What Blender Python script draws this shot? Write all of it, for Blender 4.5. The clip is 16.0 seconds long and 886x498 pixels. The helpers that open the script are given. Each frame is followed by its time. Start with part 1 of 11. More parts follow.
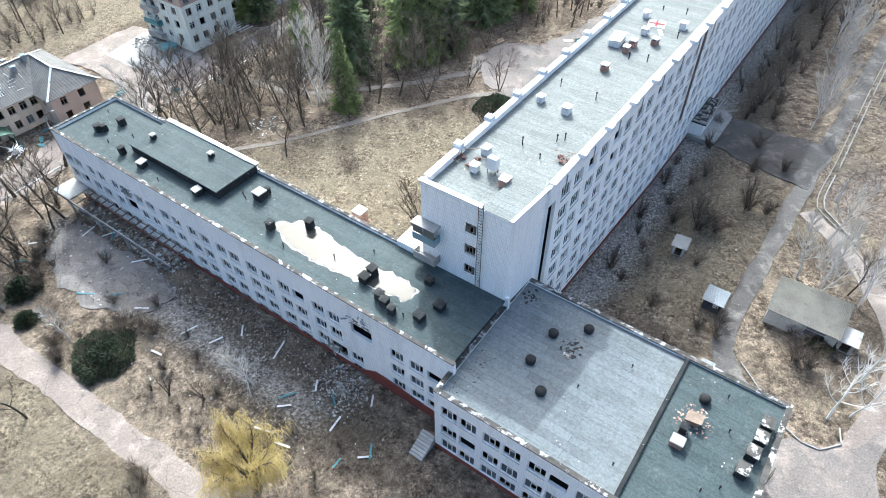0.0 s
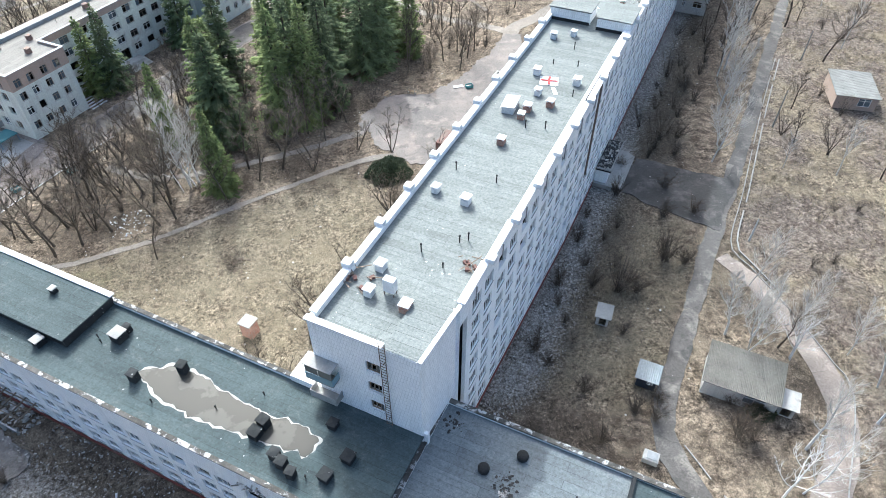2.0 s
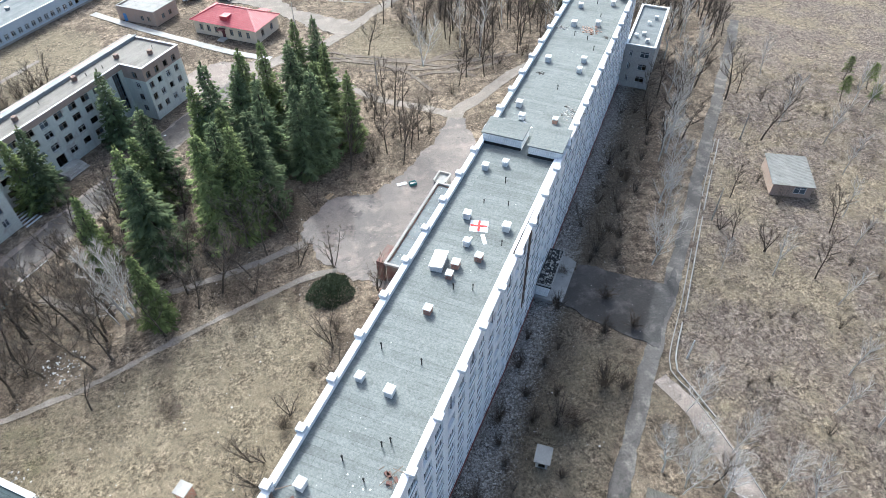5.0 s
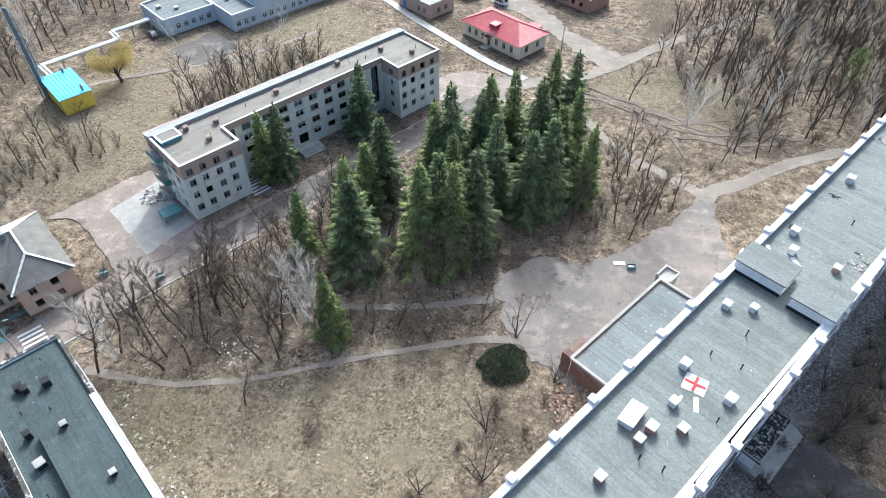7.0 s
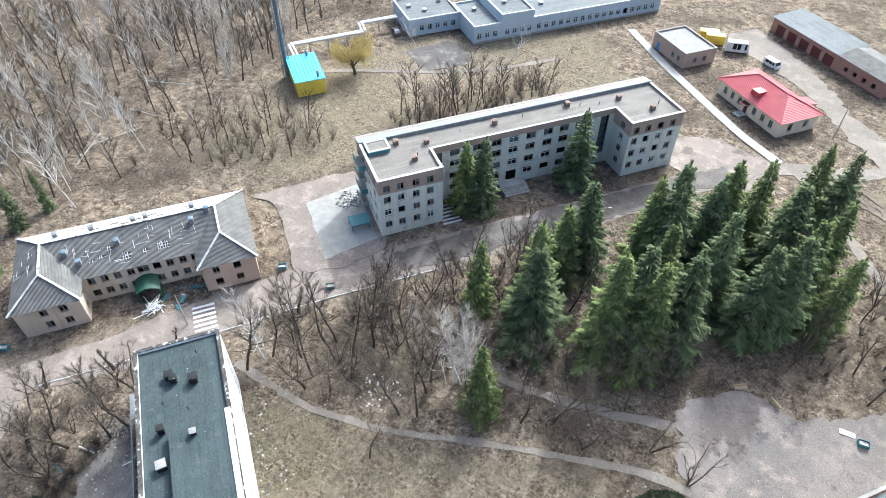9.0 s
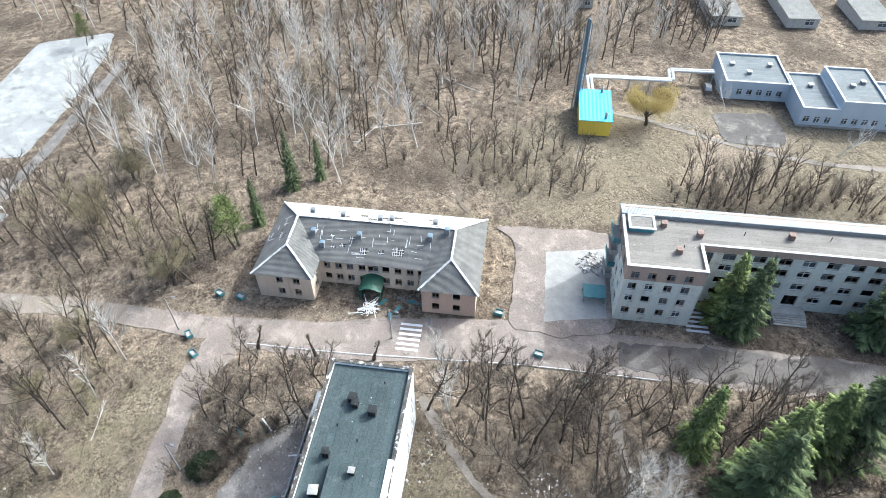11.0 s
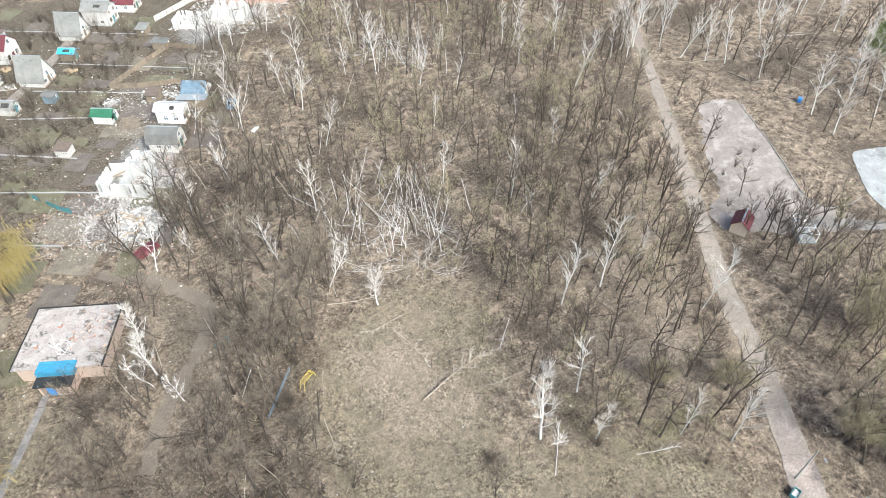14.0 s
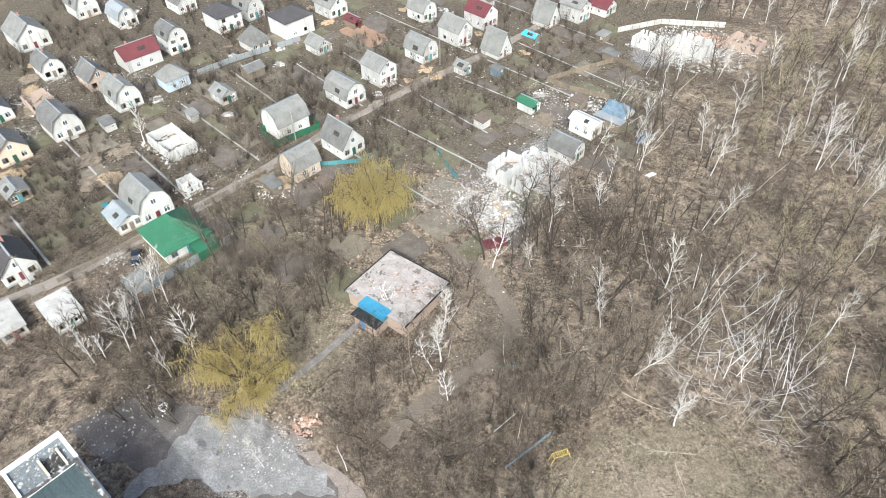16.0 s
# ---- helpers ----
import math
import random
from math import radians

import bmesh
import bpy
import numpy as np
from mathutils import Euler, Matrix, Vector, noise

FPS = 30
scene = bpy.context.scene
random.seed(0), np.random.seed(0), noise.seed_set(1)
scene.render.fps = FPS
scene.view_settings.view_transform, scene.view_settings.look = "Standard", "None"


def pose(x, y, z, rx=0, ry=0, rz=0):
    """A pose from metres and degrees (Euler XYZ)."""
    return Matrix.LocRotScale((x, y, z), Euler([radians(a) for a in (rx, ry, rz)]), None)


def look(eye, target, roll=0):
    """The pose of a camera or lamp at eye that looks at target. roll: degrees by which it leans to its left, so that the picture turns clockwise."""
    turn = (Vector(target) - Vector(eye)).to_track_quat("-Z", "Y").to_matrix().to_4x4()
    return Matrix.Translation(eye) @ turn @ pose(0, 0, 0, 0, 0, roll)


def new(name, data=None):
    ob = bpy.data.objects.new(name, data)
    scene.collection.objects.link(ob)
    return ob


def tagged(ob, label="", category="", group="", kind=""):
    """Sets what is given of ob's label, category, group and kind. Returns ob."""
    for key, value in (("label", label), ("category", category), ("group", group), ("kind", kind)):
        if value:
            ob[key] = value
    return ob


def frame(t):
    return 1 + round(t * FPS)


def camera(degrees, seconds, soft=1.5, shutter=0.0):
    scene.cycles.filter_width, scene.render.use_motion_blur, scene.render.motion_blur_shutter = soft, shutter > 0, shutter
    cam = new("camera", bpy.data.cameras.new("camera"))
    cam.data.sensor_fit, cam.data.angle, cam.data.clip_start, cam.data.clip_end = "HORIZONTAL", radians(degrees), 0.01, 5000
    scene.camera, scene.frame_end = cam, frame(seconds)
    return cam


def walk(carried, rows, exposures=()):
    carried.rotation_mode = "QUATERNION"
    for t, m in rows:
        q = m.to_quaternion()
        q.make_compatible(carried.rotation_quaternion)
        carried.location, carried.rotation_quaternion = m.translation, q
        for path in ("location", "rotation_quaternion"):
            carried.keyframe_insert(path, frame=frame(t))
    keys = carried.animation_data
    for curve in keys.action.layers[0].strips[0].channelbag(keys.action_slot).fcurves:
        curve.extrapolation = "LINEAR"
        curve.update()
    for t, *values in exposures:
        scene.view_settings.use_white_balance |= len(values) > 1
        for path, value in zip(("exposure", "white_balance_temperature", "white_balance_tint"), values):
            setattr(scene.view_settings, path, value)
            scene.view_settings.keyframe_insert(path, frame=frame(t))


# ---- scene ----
# ---- camera ----
cam = camera(69.65, 16.0, 0.6)
# seconds, x, y, z, heading, pitch, roll
ROWS = [
    (0.0, 0.00, 0.00, 68.88, -0.00, -45.23, -0.23),
    (0.5, 0.20, 3.74, 68.77, -0.44, -44.73, -0.26),
    (1.0, 0.65, 7.60, 68.65, -2.53, -44.30, -0.21),
    (1.5, 1.71, 11.46, 68.81, -5.85, -44.02, -0.22),
    (2.0, 3.13, 15.23, 69.95, -10.44, -44.21, -0.06),
    (2.5, 3.80, 15.52, 73.21, -16.01, -43.69, 0.27),
    (3.0, 4.38, 15.24, 77.30, -20.53, -43.39, 0.25),
    (3.2, 4.71, 15.39, 78.78, -21.42, -43.38, 0.13),
    (5.3, 13.02, 31.48, 85.18, -9.07, -44.52, -0.48),
    (5.5, 13.26, 33.27, 85.46, -5.70, -44.58, -0.25),
    (6.0, 13.47, 37.77, 85.99, -0.38, -44.79, -0.15),
    (6.5, 13.11, 42.29, 86.40, 4.95, -44.98, 0.02),
    (7.0, 12.20, 46.72, 86.58, 11.34, -45.10, 0.17),
    (7.5, 10.75, 50.56, 86.31, 17.07, -45.06, 0.22),
    (8.0, 9.07, 54.34, 85.91, 22.43, -44.95, 0.27),
    (8.5, 7.24, 57.96, 85.55, 28.22, -44.83, 0.20),
    (8.7, 6.44, 59.31, 85.47, 30.60, -44.77, 0.21),
    (10.8, -4.48, 69.74, 86.55, 56.98, -44.61, -0.18),
    (11.0, -5.82, 70.34, 86.63, 62.20, -44.58, -0.06),
    (11.5, -9.37, 71.50, 86.79, 78.12, -44.66, -0.03),
    (12.0, -13.01, 71.70, 86.95, 92.62, -44.64, -0.09),
    (12.5, -16.30, 71.01, 87.06, 107.23, -44.66, 0.03),
    (13.0, -18.94, 69.52, 87.11, 121.63, -44.75, 0.06),
    (13.5, -20.93, 67.66, 87.23, 135.45, -44.83, -0.02),
    (14.0, -22.73, 65.21, 87.31, 143.57, -45.04, 0.02),
    (14.5, -24.39, 62.47, 87.32, 145.22, -45.09, 0.08),
    (15.0, -25.62, 59.61, 87.40, 156.67, -45.18, 0.15),
    (15.5, -26.41, 56.59, 87.48, 170.69, -45.24, 0.04),
    (16.0, -26.55, 53.49, 87.65, 185.39, -44.25, -0.25),
]
walk(cam, [(t, pose(x, y, z, 90 + pitch, 0, yaw) @ pose(0, 0, 0, 0, 0, roll)) for t, x, y, z, yaw, pitch, roll in ROWS],
     exposures=[(0.0, 1.46, 5330, 1.5), (3.0, 1.2, 5330, 2), (6.5, 1.0, 5320, 2.5), (8.5, 1.13, 5330, 2.5), (11.0, 1.2, 5330, 2), (13.0, 1.12, 5440, 3), (14.5, 1.03, 5490, 3), (16.0, 0.92, 5510, 3)])

# ---- sky and sun ----
SUN_EL, SUN_DIR = 41.0, Vector((-0.10, 0.995, 0.0)).normalized()   # the shadows fall towards -y
world = bpy.data.worlds.new("sky")
scene.world = world
world.use_nodes = True
wn = world.node_tree
wn.nodes.clear()
sky = wn.nodes.new("ShaderNodeTexSky")
sky.sky_type, sky.sun_disc = "NISHITA", False
sky.sun_elevation = radians(SUN_EL)
sky.sun_rotation = math.atan2(SUN_DIR.x, SUN_DIR.y)
sky.air_density, sky.dust_density, sky.ozone_density = 1.0, 10.0, 0.3
bg = wn.nodes.new("ShaderNodeBackground")
bg.inputs["Strength"].default_value = 0.15
wo = wn.nodes.new("ShaderNodeOutputWorld")
wn.links.new(sky.outputs[0], bg.inputs["Color"])
wn.links.new(bg.outputs[0], wo.inputs["Surface"])
sun = new("sun", bpy.data.lights.new("sun", "SUN"))
sun.data.energy, sun.data.angle, sun.data.color = 1.85, radians(0.8), (1.0, 0.95, 0.87)
toward = Vector((SUN_DIR.x * math.cos(radians(SUN_EL)), SUN_DIR.y * math.cos(radians(SUN_EL)), math.sin(radians(SUN_EL))))
sun.matrix_world = look(toward * 300, (0, 0, 0))
scene.view_settings.exposure = 1.2

# ---- materials ----
def node_material(name):
    m = bpy.data.materials.new(name)
    m.use_nodes = True
    t = m.node_tree
    return m, t, t.nodes["Principled BSDF"]


def link(t, a, b):
    t.links.new(a, b)


def noise_node(t, vec, scale, detail=4.0, rough=0.6, w=None):
    n = t.nodes.new("ShaderNodeTexNoise")
    n.inputs["Scale"].default_value, n.inputs["Detail"].default_value, n.inputs["Roughness"].default_value = scale, detail, rough
    link(t, vec, n.inputs["Vector"])
    return n.outputs["Fac"]


def ramp(t, fac, lo, hi):
    n = t.nodes.new("ShaderNodeMapRange")
    n.inputs["From Min"].default_value, n.inputs["From Max"].default_value = lo, hi
    link(t, fac, n.inputs["Value"])
    return n.outputs["Result"]


def mix(t, fac, a, b, mode="MIX"):
    n = t.nodes.new("ShaderNodeMix")
    n.data_type, n.blend_type = "RGBA", mode
    for sock, val in ((n.inputs["Factor"], fac), (n.inputs["A"], a), (n.inputs["B"], b)):
        if isinstance(val, (int, float)):
            sock.default_value = val
        elif isinstance(val, tuple):
            sock.default_value = (*val, 1.0) if len(val) == 3 else val
        else:
            link(t, val, sock)
    return n.outputs["Result"]


def math_node(t, op, a, b=0.0):
    n = t.nodes.new("ShaderNodeMath")
    n.operation = op
    for sock, val in zip(n.inputs, (a, b)):
        if isinstance(val, (int, float)):
            sock.default_value = val
        else:
            link(t, val, sock)
    return n.outputs[0]


def position(t, local=False):
    if local:
        return t.nodes.new("ShaderNodeTexCoord").outputs["Object"]
    return t.nodes.new("ShaderNodeNewGeometry").outputs["Position"]


def bump(t, bsdf, height, strength, dist):
    b = t.nodes.new("ShaderNodeBump")
    b.inputs["Strength"].default_value, b.inputs["Distance"].default_value = strength, dist
    link(t, height, b.inputs["Height"])
    link(t, b.outputs["Normal"], bsdf.inputs["Normal"])


def surface(name, base, other, big=0.4, small=6.0, rough=0.85, metal=0.0, vary=0.0, grain=0.25, stain=None, stain_at=(0.6, 0.75), stain_scale=0.25, bump_m=0.02, streak=False, local=False, island=0.0):
    """A worn surface: two colours mixed at a large scale, grain at a small one, stains with a shape of their own."""
    m, t, b = node_material(name)
    p = position(t, local)
    vec = p
    if streak:
        mp = t.nodes.new("ShaderNodeMapping")
        mp.inputs["Scale"].default_value = (1.0, 1.0, 0.12)
        link(t, p, mp.inputs["Vector"])
        vec = mp.outputs[0]
    col = mix(t, ramp(t, noise_node(t, vec, big), 0.35, 0.65), base, other)
    g = noise_node(t, p, small, 5.0, 0.7)
    col = mix(t, grain, col, mix(t, ramp(t, g, 0.25, 0.75), (0.25, 0.25, 0.25), (0.9, 0.9, 0.9)), "OVERLAY")
    if stain:
        col = mix(t, ramp(t, noise_node(t, vec, stain_scale, 6.0, 0.65), *stain_at), col, stain)
    if island:
        geo = t.nodes.new("ShaderNodeNewGeometry")
        hs = t.nodes.new("ShaderNodeHueSaturation")
        link(t, math_node(t, "ADD", math_node(t, "MULTIPLY", geo.outputs["Random Per Island"], 2 * island), 1 - island), hs.inputs["Value"])
        link(t, col, hs.inputs["Color"])
        col = hs.outputs["Color"]
    if vary:
        info = t.nodes.new("ShaderNodeObjectInfo")
        hsv = t.nodes.new("ShaderNodeHueSaturation")
        link(t, math_node(t, "ADD", math_node(t, "MULTIPLY", info.outputs["Random"], 2 * vary), 1 - vary), hsv.inputs["Value"])
        link(t, col, hsv.inputs["Color"])
        col = hsv.outputs["Color"]
    link(t, col, b.inputs["Base Color"])
    b.inputs["Roughness"].default_value, b.inputs["Metallic"].default_value = rough, metal
    b.inputs["Specular IOR Level"].default_value = 0.5 if rough < 0.7 else 0.18
    if bump_m:
        bump(t, b, g, 0.6, bump_m)
    return m


def coursed(name, base, other, joint, width, height, mortar=0.012, rough=0.8, stain=None, stain_at=(0.62, 0.8), dirt=None):
    """Bricks or tiles in courses on upright walls, in the wall's own coordinates."""
    m, t, b = node_material(name)
    p = position(t, True)
    sep = t.nodes.new("ShaderNodeSeparateXYZ")
    link(t, p, sep.inputs[0])
    comb = t.nodes.new("ShaderNodeCombineXYZ")
    link(t, math_node(t, "ADD", sep.outputs[0], sep.outputs[1]), comb.inputs[0])
    link(t, sep.outputs[2], comb.inputs[1])
    br = t.nodes.new("ShaderNodeTexBrick")
    br.inputs["Scale"].default_value = 1.0
    br.inputs["Brick Width"].default_value, br.inputs["Row Height"].default_value, br.inputs["Mortar Size"].default_value = width, height, mortar
    br.inputs["Color1"].default_value, br.inputs["Color2"].default_value, br.inputs["Mortar"].default_value = (*base, 1), (*other, 1), (*joint, 1)
    link(t, comb.outputs[0], br.inputs["Vector"])
    col = mix(t, 0.25, br.outputs["Color"], mix(t, ramp(t, noise_node(t, p, 3.0, 6.0, 0.7), 0.3, 0.7), (0.3, 0.3, 0.3), (0.75, 0.75, 0.75)), "OVERLAY")
    mp = t.nodes.new("ShaderNodeMapping")
    mp.inputs["Scale"].default_value = (1.0, 1.0, 0.1)
    link(t, p, mp.inputs["Vector"])
    if dirt:
        col = mix(t, math_node(t, "MULTIPLY", ramp(t, noise_node(t, mp.outputs[0], 0.9, 6.0, 0.7), 0.5, 0.8), 0.55), col, dirt)
    if stain:
        col = mix(t, ramp(t, noise_node(t, p, 0.35, 6.0, 0.65), *stain_at), col, stain)
    link(t, col, b.inputs["Base Color"])
    b.inputs["Roughness"].default_value = rough
    bump(t, b, br.outputs["Fac"], -0.4, 0.01)
    return m


def sheet_roof(name, base, other, stain, strip=1.0, run=9.0, rough=0.75, pale=(0.42, 0.44, 0.43)):
    """Bitumen felt in long strips with lapped seams, stains, scuffs, peeled patches and specks of debris."""
    m, t, b = node_material(name)
    base, other, stain = (tuple(c * 0.82 for c in q) for q in (base, other, stain))
    p = position(t, True)
    br = t.nodes.new("ShaderNodeTexBrick")
    br.inputs["Scale"].default_value = 1.0
    br.inputs["Brick Width"].default_value, br.inputs["Row Height"].default_value, br.inputs["Mortar Size"].default_value = run, strip, 0.022
    br.inputs["Color1"].default_value, br.inputs["Color2"].default_value = (*[c * 1.14 for c in base], 1), (*[c * 0.8 for c in base], 1)
    br.inputs["Mortar"].default_value = (*[c * 0.42 for c in base], 1)
    link(t, p, br.inputs["Vector"])
    col = mix(t, math_node(t, "MULTIPLY", ramp(t, noise_node(t, p, 0.18, 7.0, 0.7), 0.38, 0.66), 0.8), br.outputs["Color"], other)
    mp = t.nodes.new("ShaderNodeMapping")
    mp.inputs["Scale"].default_value = (0.12, 1.6, 1.0)
    link(t, p, mp.inputs["Vector"])
    col = mix(t, math_node(t, "MULTIPLY", ramp(t, noise_node(t, mp.outputs[0], 1.3, 6.0, 0.7), 0.52, 0.66), 0.55), col, tuple(c * 0.7 for c in base))
    col = mix(t, math_node(t, "MULTIPLY", ramp(t, noise_node(t, p, 0.7, 8.0, 0.78), 0.54, 0.66), 0.8), col, stain)
    g = noise_node(t, p, 4.0, 7.0, 0.8)
    col = mix(t, 0.45, col, mix(t, ramp(t, g, 0.36, 0.64), (0.2, 0.2, 0.2), (0.85, 0.85, 0.85)), "OVERLAY")
    v = t.nodes.new("ShaderNodeTexVoronoi")
    v.inputs["Scale"].default_value = 1.3
    link(t, p, v.inputs["Vector"])
    speck = math_node(t, "LESS_THAN", v.outputs["Distance"], math_node(t, "MULTIPLY", ramp(t, noise_node(t, p, 0.3, 5.0, 0.7), 0.5, 0.72), 0.2))
    col = mix(t, speck, col, pale)
    col = mix(t, ramp(t, noise_node(t, p, 1.1, 9.0, 0.8), 0.69, 0.71), col, pale)
    link(t, col, b.inputs["Base Color"])
    b.inputs["Roughness"].default_value = rough
    b.inputs["Specular IOR Level"].default_value = 0.2
    bump(t, b, g, 0.6, 0.02)
    return m


def corrugated(name, base, other, pitch=0.2, rough=0.8, metal=0.0, stain=None, across="x"):
    m, t, b = node_material(name)
    p = position(t, True)
    w = t.nodes.new("ShaderNodeTexWave")
    w.wave_type, w.bands_direction, w.wave_profile = "BANDS", across.upper(), "SIN"
    w.inputs["Scale"].default_value = 0.314 / pitch
    link(t, p, w.inputs["Vector"])
    col = mix(t, ramp(t, noise_node(t, p, 0.4, 6.0, 0.65), 0.35, 0.65), base, other)
    col = mix(t, 0.3, col, mix(t, ramp(t, noise_node(t, p, 5.0, 6.0, 0.7), 0.3, 0.7), (0.25, 0.25, 0.25), (0.8, 0.8, 0.8)), "OVERLAY")
    if stain:
        col = mix(t, ramp(t, noise_node(t, p, 0.9, 6.0, 0.7), 0.58, 0.72), col, stain)
    link(t, col, b.inputs["Base Color"])
    b.inputs["Roughness"].default_value, b.inputs["Metallic"].default_value = rough, metal
    bump(t, b, w.outputs["Fac"], 0.9, 0.05)
    return m


M_TILE = coursed("white_facing_tile", (0.90, 0.91, 0.915), (0.86, 0.87, 0.88), (0.70, 0.715, 0.73), 0.3, 0.6, 0.02, 0.6, stain=None, dirt=(0.58, 0.59, 0.59))
M_TILE_OLD = coursed("weathered_white_tile", (0.89, 0.895, 0.90), (0.83, 0.84, 0.85), (0.64, 0.65, 0.66), 0.3, 0.6, 0.02, 0.7, stain=(0.52, 0.52, 0.51), stain_at=(0.68, 0.82), dirt=(0.48, 0.48, 0.47))
M_GREYBRICK = coursed("grey_silicate_brick", (0.50, 0.49, 0.46), (0.42, 0.41, 0.385), (0.33, 0.32, 0.30), 0.26, 0.09, 0.012, 0.85, stain=(0.26, 0.24, 0.22), dirt=(0.2, 0.19, 0.18))
M_GREENWALL = coursed("pale_green_block_wall", (0.67, 0.70, 0.64), (0.59, 0.62, 0.57), (0.48, 0.50, 0.46), 0.4, 0.2, 0.012, 0.85, stain=(0.36, 0.30, 0.26), stain_at=(0.6, 0.75), dirt=(0.27, 0.25, 0.22))
M_REDBRICK = coursed("red_brick", (0.36, 0.17, 0.11), (0.28, 0.13, 0.09), (0.34, 0.30, 0.27), 0.26, 0.085, 0.012, 0.9, dirt=(0.18, 0.12, 0.10))
M_VENTBRICK = coursed("brown_vent_brick", (0.25, 0.15, 0.115), (0.19, 0.115, 0.09), (0.24, 0.2, 0.175), 0.26, 0.085, 0.012, 0.9, dirt=(0.13, 0.095, 0.08))
M_PALEBRICK = coursed("pinkish_brick", (0.42, 0.31, 0.25), (0.35, 0.26, 0.21), (0.36, 0.31, 0.27), 0.26, 0.085, 0.012, 0.9, dirt=(0.22, 0.18, 0.15))
M_CREAM = surface("cream_plaster", (0.55, 0.47, 0.38), (0.46, 0.39, 0.31), 0.5, 5.0, 0.9, streak=True, stain=(0.33, 0.26, 0.21), stain_at=(0.58, 0.72), local=True)
M_BEIGE = surface("beige_plaster", (0.66, 0.58, 0.46), (0.6, 0.52, 0.42), 0.5, 5.0, 0.9, streak=True, local=True)
M_BLUEGREY = surface("pale_blue_render", (0.43, 0.50, 0.57), (0.39, 0.46, 0.53), 0.4, 4.0, 0.85, streak=True, local=True)
M_WHITE = surface("white_painted_wall", (0.52, 0.52, 0.505), (0.42, 0.415, 0.40), 0.5, 5.0, 0.85, streak=True, vary=0.12, stain=(0.27, 0.245, 0.22), stain_at=(0.56, 0.7), stain_scale=0.6)
M_WHITEPAINT = surface("white_paint", (0.66, 0.67, 0.68), (0.56, 0.565, 0.57), 0.8, 6.0, 0.7, vary=0.1, grain=0.25, stain=(0.34, 0.33, 0.31), stain_at=(0.6, 0.7), stain_scale=1.2)
M_COPING = surface("white_metal_coping", (0.66, 0.68, 0.70), (0.56, 0.58, 0.60), 0.5, 3.0, 0.55, grain=0.25, stain=(0.34, 0.33, 0.31), stain_at=(0.66, 0.8))
M_FELT_LIGHT = sheet_roof("light_grey_roof_felt", (0.188, 0.205, 0.2), (0.225, 0.243, 0.236), (0.15, 0.165, 0.16))
M_FELT_TEAL = sheet_roof("dark_teal_roof_felt", (0.056, 0.078, 0.083), (0.080, 0.103, 0.107), (0.115, 0.132, 0.132), 1.0, 9.0, 0.75, (0.26, 0.28, 0.28))
M_FELT_MID = sheet_roof("mid_grey_roof_felt", (0.165, 0.185, 0.195), (0.205, 0.225, 0.235), (0.13, 0.14, 0.14), 1.0, 7.0)
M_FELT_BROWN = sheet_roof("brown_grey_roof_felt", (0.215, 0.20, 0.18), (0.25, 0.235, 0.215), (0.17, 0.16, 0.15))
M_TAR = surface("black_bitumen_upstand", (0.018, 0.02, 0.021), (0.032, 0.034, 0.036), 0.6, 6.0, 0.8, stain=(0.34, 0.34, 0.33), stain_at=(0.66, 0.69), stain_scale=1.4)
M_PEELED = surface("peeling_bitumen_coping", (0.05, 0.047, 0.043), (0.10, 0.095, 0.088), 0.8, 7.0, 0.85, grain=0.4, stain=(0.42, 0.42, 0.41), stain_at=(0.53, 0.58), stain_scale=1.1)
M_RIDGE = surface("weathered_white_ridge", (0.62, 0.63, 0.62), (0.42, 0.43, 0.43), 0.9, 6.0, 0.8, grain=0.4, stain=(0.16, 0.16, 0.155), stain_at=(0.56, 0.62), stain_scale=1.0)
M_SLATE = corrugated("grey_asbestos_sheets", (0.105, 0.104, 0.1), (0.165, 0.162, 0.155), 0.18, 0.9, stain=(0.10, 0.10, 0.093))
M_SLATE_WHITISH = corrugated("bleached_asbestos_sheets", (0.50, 0.51, 0.50), (0.40, 0.41, 0.40), 0.18, 0.9, stain=(0.24, 0.24, 0.23))
M_SLATE_PALE = corrugated("pale_asbestos_sheets", (0.225, 0.225, 0.213), (0.165, 0.165, 0.155), 0.18, 0.9, stain=(0.095, 0.095, 0.085))
M_REDMETAL = corrugated("crimson_metal_tiles", (0.34, 0.035, 0.055), (0.40, 0.06, 0.08), 0.35, 0.45)
M_BLUEMETAL = corrugated("sky_blue_metal_sheet", (0.06, 0.36, 0.62), (0.08, 0.42, 0.68), 0.9, 0.4)
M_GREENMETAL = corrugated("green_metal_sheet", (0.022, 0.105, 0.055), (0.03, 0.13, 0.068), 0.35, 0.6, stain=(0.08, 0.12, 0.09))
M_DARKMETAL = corrugated("dark_brown_metal_tiles", (0.05, 0.045, 0.045), (0.07, 0.065, 0.065), 0.35, 0.5)
M_MAROON = corrugated("maroon_metal_sheet", (0.09, 0.018, 0.022), (0.12, 0.026, 0.03), 0.35, 0.6, stain=(0.07, 0.04, 0.04))
M_ZINC = corrugated("grey_zinc_sheet", (0.22, 0.245, 0.26), (0.29, 0.31, 0.325), 0.25, 0.6, 0.1, stain=(0.2, 0.18, 0.16))
M_YELLOW = surface("yellow_painted_metal", (0.66, 0.50, 0.06), (0.58, 0.44, 0.06), 0.5, 4.0, 0.6, streak=True)
M_FRAME = surface("white_window_frame", (0.74, 0.74, 0.73), (0.62, 0.62, 0.60), 2.0, 9.0, 0.5, vary=0.12, grain=0.1, bump_m=0)
